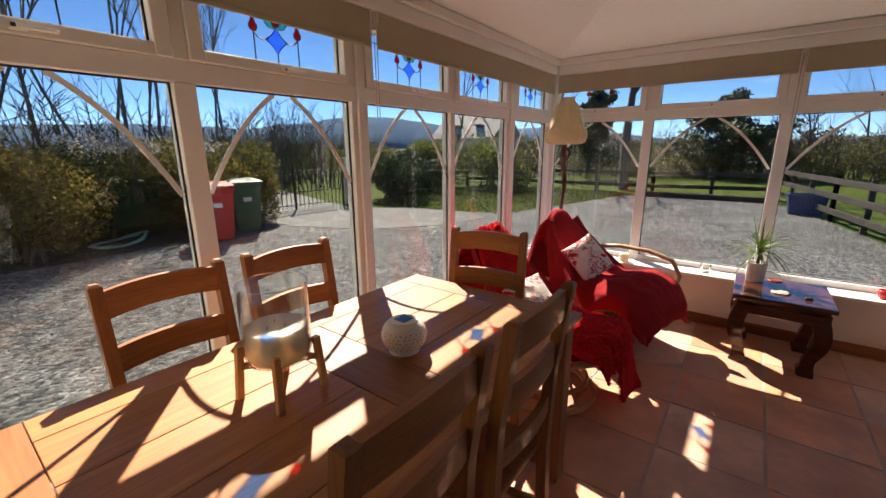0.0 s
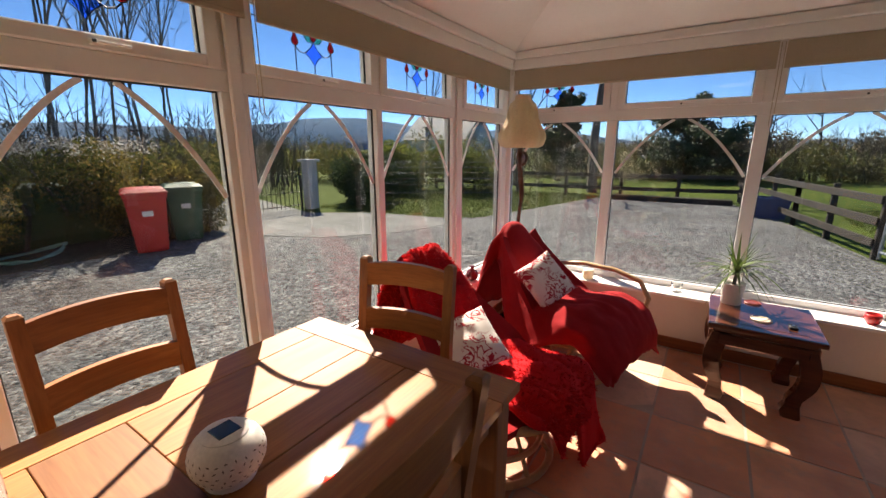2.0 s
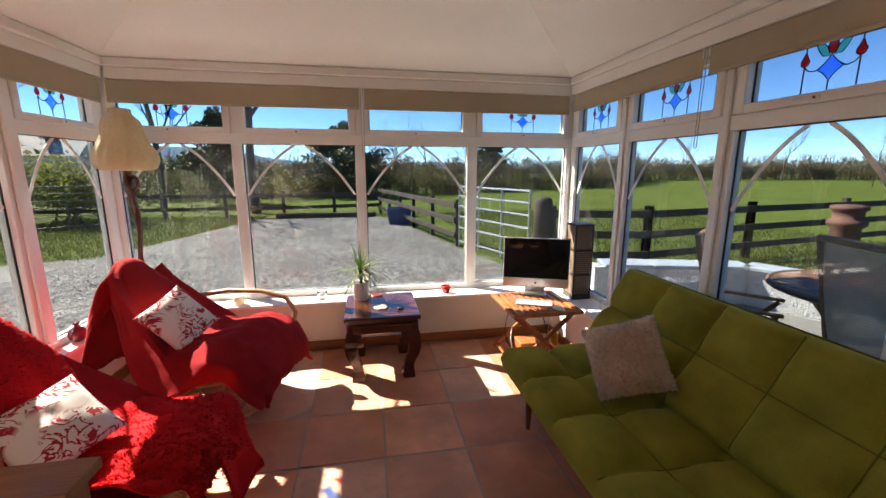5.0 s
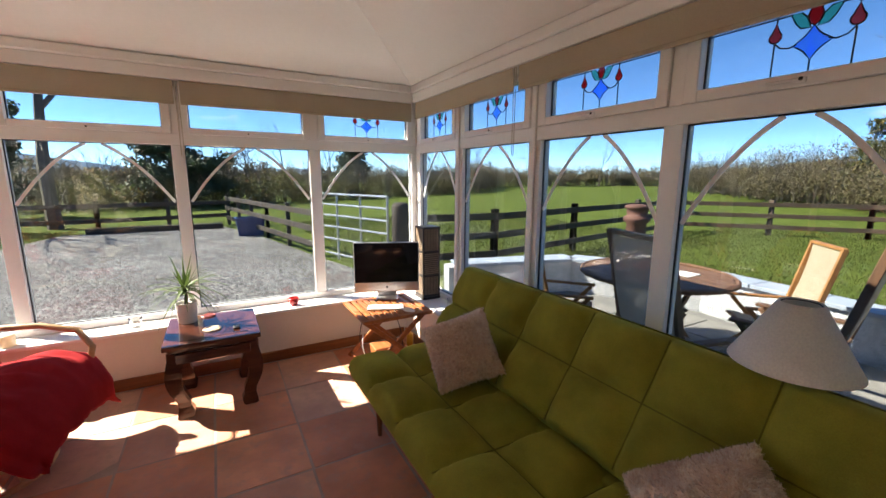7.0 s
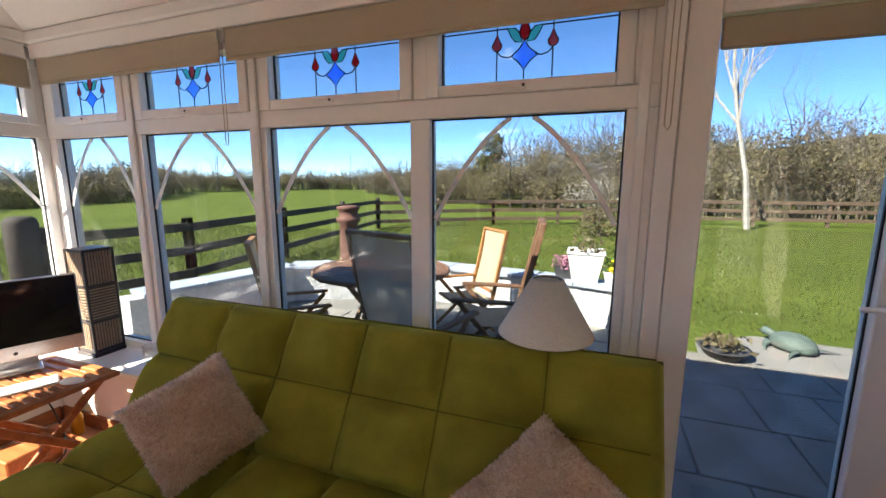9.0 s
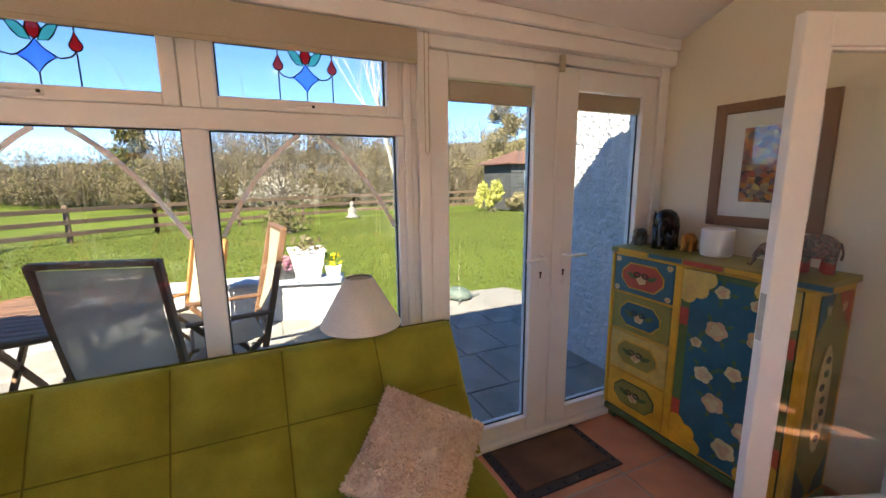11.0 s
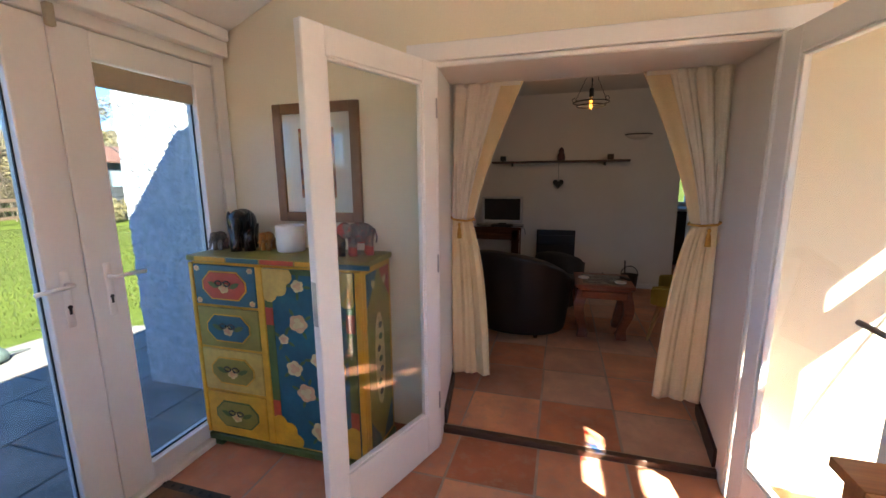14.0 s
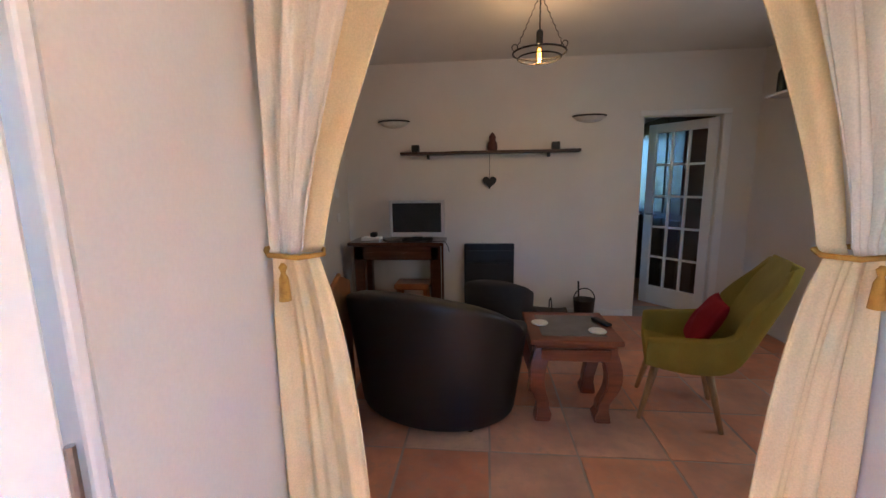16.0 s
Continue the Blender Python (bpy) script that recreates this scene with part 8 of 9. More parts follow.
# ornaments on the chest: plain carved shapes
def figure(name, label, o, s, mat, yaw=0.0):
    """A carved elephant ornament as one plain mesh."""
    bm = bmesh.new()
    def blob(c, r):
        bmesh.ops.create_uvsphere(bm, u_segments=16, v_segments=10, radius=1, matrix=Matrix.Translation(c) @ Matrix.Diagonal((*r, 1)))
    blob((0, 0, 0.62), (0.42, 0.27, 0.30))
    blob((0.42, 0, 0.70), (0.22, 0.19, 0.23))
    for sx in (-0.24, 0.22):
        for sy in (-0.14, 0.14):
            tube(bm, [(sx, sy, 0.55), (sx, sy, 0.25), (sx + 0.01, sy, 0.0)], [0.13, 0.105, 0.12], 10)
    tube(bm, [(0.58, 0, 0.70), (0.72, 0, 0.52), (0.76, 0, 0.30), (0.84, 0, 0.16), (0.95, 0, 0.20)], [0.10, 0.075, 0.055, 0.045, 0.035], 9)
    for sy in (-1, 1):
        blob((0.34, sy * 0.20, 0.70), (0.12, 0.04, 0.19))
        tube(bm, [(0.56, sy * 0.09, 0.58), (0.70, sy * 0.11, 0.46), (0.80, sy * 0.11, 0.47)], [0.025, 0.02, 0.006], 6)
    tube(bm, [(-0.40, 0, 0.72), (-0.47, 0, 0.5), (-0.45, 0, 0.32)], [0.03, 0.018, 0.03], 6)
    bmesh.ops.transform(bm, matrix=Matrix.Translation(o) @ Matrix.Rotation(radians(yaw), 4, "Z") @ Matrix.Scale(s, 4), verts=bm.verts)
    return solid(name, bm, mat, label, "figurine", smooth=True)


EBONY = plain("ebony", (0.022, 0.014, 0.010), rough=0.25)
figure("elephant_figurine", "black carved wooden elephant on the painted chest", (2.27, -0.50, QT), 0.245, EBONY, 120)
figure("elephant_figurine", "small patterned elephant at the end of the chest", (2.41, -0.47, QT), 0.11, plain("grey_pattern", (0.22, 0.19, 0.15), (0.06, 0.05, 0.05), 60, 200, 0.5), 100)
figure("elephant_figurine", "small amber wooden elephant on the chest", (2.135, -0.52, QT), 0.11, plain("amber_wood", (0.45, 0.18, 0.03), rough=0.35), 100)
PATCH, nt, p = base_mat("patchwork_cloth")
vo = nt.nodes.new("ShaderNodeTexVoronoi")
vo.inputs["Scale"].default_value = 150
nt.links.new(mapped(nt, (1, 1, 1)), vo.inputs["Vector"])
bw = nt.nodes.new("ShaderNodeRGBToBW")
nt.links.new(vo.outputs["Color"], bw.inputs["Color"])
nt.links.new(ramp(nt, bw.outputs["Val"], [(0.25, (0.03, 0.03, 0.03)), (0.40, (0.20, 0.17, 0.13)), (0.50, (0.32, 0.28, 0.22)), (0.60, (0.06, 0.05, 0.05)), (0.72, (0.24, 0.22, 0.20)), (0.85, (0.50, 0.10, 0.06))]), p.inputs["Base Color"])
p.inputs["Roughness"].default_value = 0.6
figure("elephant_figurine", "red, black and grey patchwork elephant at the corner of the chest", (1.57, -0.51, QT), 0.18, PATCH, 35)
patch_elephant = bpy.data.objects["elephant_figurine.003"].data
patch_elephant.materials.append(plain("red_patch_cloth", (0.50, 0.07, 0.04), (0.36, 0.04, 0.03), 40, 200, 0.7))
back = (Matrix.Translation((1.57, -0.51, QT)) @ Matrix.Rotation(radians(35), 4, "Z") @ Matrix.Scale(0.18, 4)).inverted()
for f in patch_elephant.polygons:
    q = back @ f.center
    if q.z < 0.36 or q.x > 0.46:
        f.material_index = 1
figure("elephant_figurine", "small dark elephant beside the patchwork one", (1.67, -0.43, QT), 0.13, plain("speckled_stone", (0.20, 0.16, 0.12), (0.05, 0.03, 0.03), 50, 160, 0.4), 60)
jar = thing("white_pot", "plain white ceramic pot on the painted chest", "pot")
part("pot", lathe(bmesh.new(), [(0.066, 0.0), (0.072, 0.006), (0.075, 0.135), (0.071, 0.14), (0.066, 0.13), (0.062, 0.02), (0.01, 0.015)], (1.99, -0.52, QT), 32), PAINT, jar, smooth=True)

# framed picture
pic = thing("framed_picture", "abstract red and ochre print in a wide brown frame", "picture")
PFR = plain("brown_frame", (0.26, 0.14, 0.07), rough=0.5)
PX0, PX1, PZ0, PZ1 = 1.612, 2.126, 1.238, 1.866
for b in ((PX0, PZ0, PX0 + 0.052, PZ1), (PX1 - 0.052, PZ0, PX1, PZ1), (PX0 + 0.052, PZ0, PX1 - 0.052, PZ0 + 0.052), (PX0 + 0.052, PZ1 - 0.052, PX1 - 0.052, PZ1)):
    part("frame_bar", box(b[0], DY + 0.001, b[1], b[2], DY + 0.026, b[3], 0.003), PFR, pic)
part("mount", box(PX0 + 0.053, DY + 0.002, PZ0 + 0.053, PX1 - 0.053, DY + 0.012, PZ1 - 0.053), PAINT, pic, "white mount")
ART, nt, p = base_mat("abstract_print")
v = mapped(nt, (1, 1, 1.3))
vo = nt.nodes.new("ShaderNodeTexVoronoi")
vo.inputs["Scale"].default_value = 34
nt.links.new(v, vo.inputs["Vector"])
bw = nt.nodes.new("ShaderNodeRGBToBW")
nt.links.new(vo.outputs["Color"], bw.inputs["Color"])
ac = ramp(nt, bw.outputs["Val"], [(0.2, (0.06, 0.03, 0.05)), (0.38, (0.40, 0.06, 0.03)), (0.52, (0.55, 0.20, 0.03)), (0.66, (0.20, 0.13, 0.16)), (0.8, (0.60, 0.42, 0.16))])
nt.links.new(mix(nt, ac, noise_tex(nt, v, 60, 4), 0.35, "OVERLAY"), p.inputs["Base Color"])
part("print", box(PX0 + 0.15, DY + 0.0121, PZ0 + 0.13, PX1 - 0.15, DY + 0.014, PZ1 - 0.13), ART, pic)
part("glazing", box(PX0 + 0.053, DY + 0.017, PZ0 + 0.053, PX1 - 0.053, DY + 0.019, PZ1 - 0.053), DOORGLASS, pic, shadow=False)

# ---------- curtains ----------
CURT = plain("cream_curtain", (0.80, 0.73, 0.61), (0.74, 0.67, 0.55), 5, 200, 0.9, bump=0.06, sheen=0.2)
LINING = plain("yellow_curtain_lining", (0.80, 0.64, 0.38), (0.74, 0.58, 0.33), 5, 200, 0.9, bump=0.06, sheen=0.2)


def curtain(label, side):
    """side 1: hung at the high-x jamb, -1: at the low-x jamb."""
    c = thing("curtain", label, "curtain", "curtains")
    e0 = OXB1 - 0.028 if side == 1 else OXB0 + 0.028
    def inner(z):
        if z > 1.20:
            f = (z - 1.20) / 0.83
            return 0.135 + 0.30 * f ** 1.25
        return 0.125 + 0.10 * (1 - math.exp(-(1.20 - z) * 3.2)) + 0.03 * (1.20 - z)
    def surf(u0, u1, z0, z1, nu, nz, dy, amp, waves):
        rows = []
        for j in range(nz + 1):
            z = z0 + (z1 - z0) * j / nz
            w = inner(z)
            near = math.exp(-((z - 1.20) / 0.10) ** 2)
            row = []
            for i in range(nu + 1):
                u = u0 + (u1 - u0) * i / nu
                x = e0 - side * w * u
                am = amp * (1 - 0.6 * near) * (0.6 + 0.4 * w / 0.4)
                sag = 0.02 * math.sin(u * 7 + z * 3)
                y = DB + 0.05 - dy + am * (math.sin(2 * math.pi * waves * u + 1.3 * math.sin(z * 2.1)) * (0.75 + 0.25 * math.sin(u * 9 + side)) + 0.3 * math.sin(2 * math.pi * waves * 2.3 * u + z * 2)) + sag * 0.4
                row.append((x, y, z))
            rows.append(row)
        return sheet(bmesh.new(), rows)
    for nm, args, mt, lb in (("panel", (0.0, 0.70, 1.20, 2.035, 60, 40, 0.0, 0.024, 4.3), CURT, ""), ("lining", (0.60, 1.0, 1.20, 2.035, 26, 40, 0.030, 0.010, 1.3), LINING, "yellow lining folded back"), ("lower_panel", (0.0, 1.0, 0.125, 1.20, 60, 40, 0.01, 0.020, 2.6), LINING, "")):
        o = part(nm, surf(*args), mt, c, lb, True)
        o.modifiers.new("thick", "SOLIDIFY").thickness = 0.004
    tie = [(e0 + side * 0.005, DB + 0.065, 1.215), (e0 - side * 0.02, DB + 0.097, 1.205), (e0 - side * 0.10, DB + 0.093, 1.197), (e0 - side * 0.15, DB + 0.05, 1.20), (e0 - side * 0.13, DB, 1.205), (e0 - side * 0.05, DB - 0.01, 1.21), (e0 + side * 0.003, DB + 0.035, 1.215)]
    ROPE = plain("gold_rope" + ("" if side == 1 else "_b"), (0.55, 0.30, 0.05), (0.40, 0.20, 0.03), 60, 300, 0.7, bump=0.6)
    part("tieback", closed_tube(bmesh.new(), tie, 0.007, 7), ROPE, c, "golden rope tieback", True)
    part("tassel", lathe(bmesh.new(), [(0.004, 0.10), (0.011, 0.09), (0.006, 0.075), (0.012, 0.06), (0.016, 0.0)], (e0 - side * 0.06, DB + 0.103, 1.085), 12), ROPE, c, "golden tassel", True)
    part("heading_tape", box(min(e0, e0 - side * 0.42), DB + 0.040, 2.012, max(e0, e0 - side * 0.42), DB + 0.044, 2.035), CURT, c)
    return c


curtain("cream curtain with yellow lining tied back at the opening", 1)
curtain("cream curtain tied back at the darker side of the opening", -1)

# ---------- living room furniture ----------
LEATHER = plain("black_leather", (0.011, 0.009, 0.0085), (0.007, 0.006, 0.0055), 5, 90, 0.42, bump=0.35)
GREYFAB = fabric("charcoal_fabric", (0.06, 0.055, 0.052), (0.045, 0.042, 0.04), 0.2)
OLIVE = fabric("mustard_green_fabric", (0.36, 0.265, 0.05), (0.28, 0.20, 0.035), 0.4)


def tub_chair(name, label, m, mat, w=0.40, d=0.36, h=0.72, low=0.78, splay=0.10):
    c = thing(name, label, "armchair", "", m)
    n = 30
    rows = []
    for j in range(15):
        f = j / 14
        row = []
        for i in range(n + 1):
            a = math.pi * (-0.12 + 1.24 * i / n)
            k = max(0.0, math.sin(a))
            top = h * (low + (1 - low) * k ** 0.7)
            z = 0.06 + (top - 0.06) * f
            flare = 1 + splay * f
            row.append((w * flare * math.cos(a), -0.02 - d * flare * math.sin(a) * (0.92 + 0.1 * f), z))
        rows.append(row)
    o = part("shell", sheet(bmesh.new(), rows), mat, c, smooth=True)
    md = o.modifiers.new("thick", "SOLIDIFY")
    md.thickness, md.offset = 0.10, -1
    bv = o.modifiers.new("soft", "BEVEL")
    bv.width, bv.segments = 0.03, 3
    part("seat_cushion", box(-w + 0.09, -d + 0.12, 0.20, w - 0.09, 0.34, 0.42, 0.05, 3), mat, c, smooth=True)
    for s in (-1, 1):
        part("seam", tube(bmesh.new(), [(s * w * 0.33 * (1 + splay * f), -0.024 - d * (1 + splay * f) * 0.945 * (0.92 + 0.1 * f), 0.07 + (h * 0.985 - 0.08) * f) for f in [q / 10 for q in range(11)]], 0.003, 5), mat, c)
        for y in (-d + 0.10, 0.26):
            part("foot", lathe(bmesh.new(), [(0.018, 0.0), (0.022, 0.06)], (s * (w - 0.08), y, 0), 10), DARKWOOD, c)
    return c


tub_chair("leather_armchair", "black leather tub armchair seen from behind", pose(0.985, -2.54, 0.03, 0, 0, 160), LEATHER, 0.375, 0.30, 0.81, 0.70, 0.20)
tub_chair("armchair", "charcoal grey tub armchair beside the fireplace", pose(0.58, -3.30, 0.03, 0, 0, 165), GREYFAB, 0.15, 0.20, 0.66)
pn = thing("folding_screen", "curved reddish wooden panel beside the armchair", "panel")
part("board", fix(prism(bmesh.new(), [(-1.90, 0.03), (-2.55, 0.03), (-2.55, 0.80), (-2.40, 0.86), (-2.05, 0.74), (-1.92, 0.60)], 1.515, 1.54, "x")), OAKZ, pn)
part("edge_strip", tube(bmesh.new(), [(1.5275, -1.893, 0.04), (1.5275, -1.913, 0.60), (1.5275, -2.045, 0.745), (1.5275, -2.40, 0.868)], 0.014, 8), OAKZ, pn)

REDWOOD = wood("red_carved_wood", (0.30, 0.085, 0.035), (0.17, 0.045, 0.02), "x", 0.35, 0.2)
low_table("coffee_table", "reddish carved low coffee table on the tiled floor", -0.045, -2.82, 0.45, -2.33, 0.53, 0.03, REDWOOD, plain("grey_inset", (0.16, 0.15, 0.135), (0.11, 0.10, 0.09), 9, 90, 0.2))
for x, y in ((0.366, -2.598), (0.061, -2.476)):
    k = thing("coaster", "white round coaster on the coffee table", "coaster")
    part("disc", lathe(bmesh.new(), [(0.048, 0.0), (0.05, 0.004), (0.048, 0.008)], (x, y, 0.5316), 22), PORC, k)
rm = thing("remote_control", "black remote control on the coffee table", "remote", m=pose(0.0, -2.62, 0.5318, 0, 0, 25))
part("case", box(-0.02, -0.07, 0, 0.02, 0.07, 0.016, 0.005, 2), GASKET, rm)
part("buttons_pad", box(-0.014, -0.05, 0.0162, 0.014, 0.04, 0.018, 0.001), DARKMETAL, rm)

# green shell chair
gc = thing("armchair", "mustard green upholstered shell armchair with pale wooden legs", "armchair", m=pose(-0.43, -2.56, 0.03, 0, 0, -108))
rows = []
for j in range(19):
    f = j / 18
    row = []
    for i in range(29):
        v = -1 + 2 * i / 28
        if f < 0.45:
            q = f / 0.45
            y, z = 0.22 - 0.44 * q, 0.35 - 0.03 * math.sin(q * math.pi)
            hw = 0.26 + 0.01 * q
        else:
            q = (f - 0.45) / 0.55
            y, z = -0.22 - 0.27 * q, 0.35 + 0.60 * q
            hw = 0.27 - 0.07 * q * q - 0.06 * max(0, q - 0.8) * 5 * q
        arm = max(0, abs(v) - 0.6) / 0.4
        rise = 0.23 * min(1, 0.72 + f * 1.4) if f < 0.5 else 0.23 * max(0, 1 - (f - 0.5) / 0.40)
        xw = hw * v / 0.6 if arm == 0 else math.copysign(hw * (1 + 0.14 * arm), v)
        row.append((xw, y + 0.06 * arm * (f > 0.5), z + rise * arm))
    rows.append(row)
o = part("shell", sheet(bmesh.new(), rows), OLIVE, gc, smooth=True)
sm = o.modifiers.new("soften", "SMOOTH")
sm.factor, sm.iterations = 0.5, 9
md = o.modifiers.new("thick", "SOLIDIFY")
md.thickness, md.offset = 0.05, -1
o.modifiers.new("soft", "BEVEL").width = 0.012
for sx, sy in ((-1, -1), (1, -1), (-1, 1), (1, 1)):
    part("leg", tube(bmesh.new(), [(sx * 0.14, sy * 0.13, 0.31), (sx * 0.19, sy * 0.20, 0.0)], [0.022, 0.013], 10), PALEWOOD, gc, "pale tapered wooden leg", True)
cushion("red_cushion", "dark red cushion on the green armchair", facing((-0.55, -2.55, 0.58), (0.82, -0.28, 0.5), 0), 0.32, 0.32, 0.11, RED_CLOTH, 31)

# television on its table
tt = thing("console_table", "dark carved wooden console table against the wall", "table")
part("tabletop", box(1.07, -4.24, 0.795, 1.98, -3.86, 0.83, 0.006), DARKWOOD, tt)
part("apron", box(1.12, -3.91, 0.66, 1.93, -3.89, 0.794, 0.004), DARKWOOD, tt)
for x in (1.10, 1.83):
    for y in (-3.97, -4.22):
        part("leg", box(x, y, 0.03, x + 0.10, y + 0.08, 0.794, 0.008), DARKWOOD, tt)
bk = thing("wooden_stool", "small reddish wooden stool under the console table", "stool")
part("seat", box(1.22, -4.16, 0.36, 1.56, -3.92, 0.42, 0.01), TEAK, bk)
for x in (1.24, 1.50):
    for y in (-4.13, -3.98):
        part("leg", box(x, y, 0.03, x + 0.04, y + 0.04, 0.359, 0.004), TEAK, bk)
TVSILVER = plain("silver_plastic", (0.60, 0.60, 0.61), (0.55, 0.55, 0.56), 5, 90, 0.35, bump=0.02, grit=0.1)
tv = thing("television", "small silver-framed flat television switched off", "television")
for b in ((1.075, 0.865, 1.105, 1.213), (1.577, 0.865, 1.607, 1.213), (1.105, 0.865, 1.577, 0.905), (1.105, 1.185, 1.577, 1.213)):
    part("bezel", box(b[0], -4.08, b[1], b[2], -4.03, b[3], 0.003), TVSILVER, tv, "silver bezel")
part("screen", box(1.1045, -4.075, 0.9045, 1.5775, -4.04, 1.1855), plain("tv_screen", (0.03, 0.032, 0.035), rough=0.2, bump=0.0), tv, "dark grey screen")
part("foot", box(1.20, -4.13, 0.831, 1.48, -3.98, 0.845, 0.004), GASKET, tv)
part("neck", box(1.29, -4.08, 0.845, 1.39, -4.05, 0.866), GASKET, tv)
dk = thing("set_top_box", "white box with cables beside the television", "box")
part("case", box(1.70, -4.12, 0.831, 1.88, -3.98, 0.86, 0.004), PAINT, dk)
part("phone", box(1.74, -4.09, 0.861, 1.80, -4.02, 0.905, 0.008), GASKET, dk)
part("cable", tube(bmesh.new(), [(1.68, -4.05, 0.836), (1.60, -3.92, 0.836), (1.2, -3.90, 0.836), (1.06, -3.88, 0.842), (1.03, -3.87, 0.80), (1.02, -3.9, 0.74)], 0.004, 5), GASKET, dk)
# fireplace
st = thing("stove", "black square inset fireplace front against the wall", "fireplace")
part("surround", box(0.40, LY + 0.001, 0.03, 0.895, LY + 0.05, 0.765, 0.006), plain("stove_black", (0.012, 0.012, 0.013), rough=0.35), st)
part("hood", box(0.42, LY + 0.051, 0.58, 0.875, LY + 0.075, 0.70, 0.008), plain("stove_hood", (0.02, 0.02, 0.021), rough=0.3), st)
part("fire_opening", box(0.45, LY + 0.051, 0.10, 0.845, LY + 0.056, 0.56), GASKET, st)
lb = thing("log_basket", "wire basket of split logs on the hearth", "basket")
part("tray", box(-0.14, -4.20, 0.031, 0.24, -4.02, 0.05, 0.004), DARKMETAL, lb)
for k in range(5):
    part("log", tube(bmesh.new(), [(-0.12 + 0.01 * k, -4.17 + 0.032 * k, 0.085 + 0.03 * (k % 2)), (0.22 - 0.01 * k, -4.16 + 0.03 * k, 0.085 + 0.03 * ((k + 1) % 2))], 0.032, 8), BARK, lb)
part("handle", tube(bmesh.new(), [(0.05, -4.19, 0.05), (0.05, -4.18, 0.20), (0.05, -4.10, 0.25), (0.05, -4.04, 0.20), (0.05, -4.03, 0.05)], 0.006, 6), DARKMETAL, lb)
ck = thing("coal_bucket", "dark metal coal bucket with a shovel", "bucket")
part("pail", lathe(bmesh.new(), [(0.085, 0.0), (0.10, 0.20), (0.105, 0.205), (0.098, 0.2), (0.08, 0.01)], (-0.27, -4.12, 0.031), 20), DARKMETAL, ck, smooth=True)
part("handle", tube(bmesh.new(), [(-0.27 + 0.10 * math.cos(a), -4.12, 0.235 + 0.11 * math.sin(a)) for a in [k * math.pi / 10 for k in range(11)]], 0.006, 6), DARKMETAL, ck)
part("shovel_handle", tube(bmesh.new(), [(-0.22, -4.10, 0.10), (-0.205, -4.10, 0.42)], 0.009, 7), DARKMETAL, ck)

# shelf, heart, sconces, pendant
sf = thing("wall_shelf", "rough dark driftwood shelf on the living room wall", "shelf")
bm = bmesh.new()
loops = []
for i in range(15):
    x = -0.195 + 1.70 * i / 14
    w = 0.075 + 0.012 * noise.noise((i * 0.7, 0, 0))
    z = 1.655 + 0.006 * noise.noise((i * 0.5, 3, 0))
    loops.append([(x, LY + 0.001, z - 0.015), (x, LY + w * 1.5, z - 0.012), (x, LY + w * 1.5, z + 0.012), (x, LY + 0.001, z + 0.015)])
part("plank", fix(rings(bm, loops)), DARKSKIRT, sf)
for x in (0.08, 1.23):
    part("bracket", box(x, LY + 0.001, 1.60, x + 0.02, LY + 0.08, 1.643, 0.003), DARKMETAL, sf)
for x, lbl in ((1.36, "small glass tealight holder on the shelf"), (0.03, "small glass tealight holder on the shelf")):
    k = thing("tealight_holder", lbl, "candle holder")
    part("cube", box(x - 0.035, LY + 0.03, 1.671, x + 0.035, LY + 0.095, 1.735, 0.004), DARKMETAL, k)
k = solid("ornament_bust", lathe(bmesh.new(), [(0.045, 0.0), (0.05, 0.02), (0.045, 0.07), (0.03, 0.09), (0.034, 0.12), (0.022, 0.145), (0.006, 0.165)], (0.62, LY + 0.06, 1.671), 16), plain("dark_red_ornament", (0.09, 0.02, 0.018), rough=0.5), "dark red carved ornament on the shelf", "figurine", smooth=True)
ht = thing("hanging_heart", "grey fabric heart hanging under the shelf", "ornament")
poly = []
for i in range(28):
    a = 2 * math.pi * i / 28
    poly.append((0.645 + 0.0042 * 16 * math.sin(a) ** 3 * 1.0, 1.375 + 0.0042 * (13 * math.cos(a) - 5 * math.cos(2 * a) - 2 * math.cos(3 * a) - math.cos(4 * a))))
bm = fix(prism(bmesh.new(), poly, LY + 0.006, LY + 0.036, "y"))
bmesh.ops.bevel(bm, geom=[e for e in bm.edges if abs(e.verts[0].co.y - e.verts[1].co.y) < 0.001], offset=0.009, segments=2, affect="EDGES")
part("heart", bm, GREYFAB, ht)
part("string", tube(bmesh.new(), [(0.645, LY + 0.02, 1.41), (0.645, LY + 0.03, 1.53), (0.645, LY + 0.10, 1.64)], 0.002, 5), GREYFAB, ht)
for x in (1.575, -0.28):
    k = thing("wall_sconce", "shallow alabaster bowl sconce with a dark rim", "wall light", "wall sconces")
    def half(r, z, n=16):
        return [(x + r * math.cos(math.pi * i / n), LY + 0.002 + r * 0.72 * math.sin(math.pi * i / n), z) for i in range(n + 1)]
    part("bowl", fix(rings(bmesh.new(), [half(0.04, 1.905), half(0.11, 1.925), half(0.145, 1.958)])), PORC, k, "pale bowl")
    part("rim", tube(bmesh.new(), half(0.15, 1.965), 0.008, 6), DARKMETAL, k, "dark metal rim")
pl = thing("pendant_lamp", "iron ring pendant with a bare glowing filament bulb", "ceiling light")
px, py = 0.367, -2.89
part("ceiling_rose", lathe(bmesh.new(), [(0.02, 2.46), (0.045, 2.475), (0.05, 2.499)], (px, py, 0), 20), DARKMETAL, pl)
part("flex", tube(bmesh.new(), [(px, py, 2.47), (px, py, 2.27)], 0.004, 6), GASKET, pl)
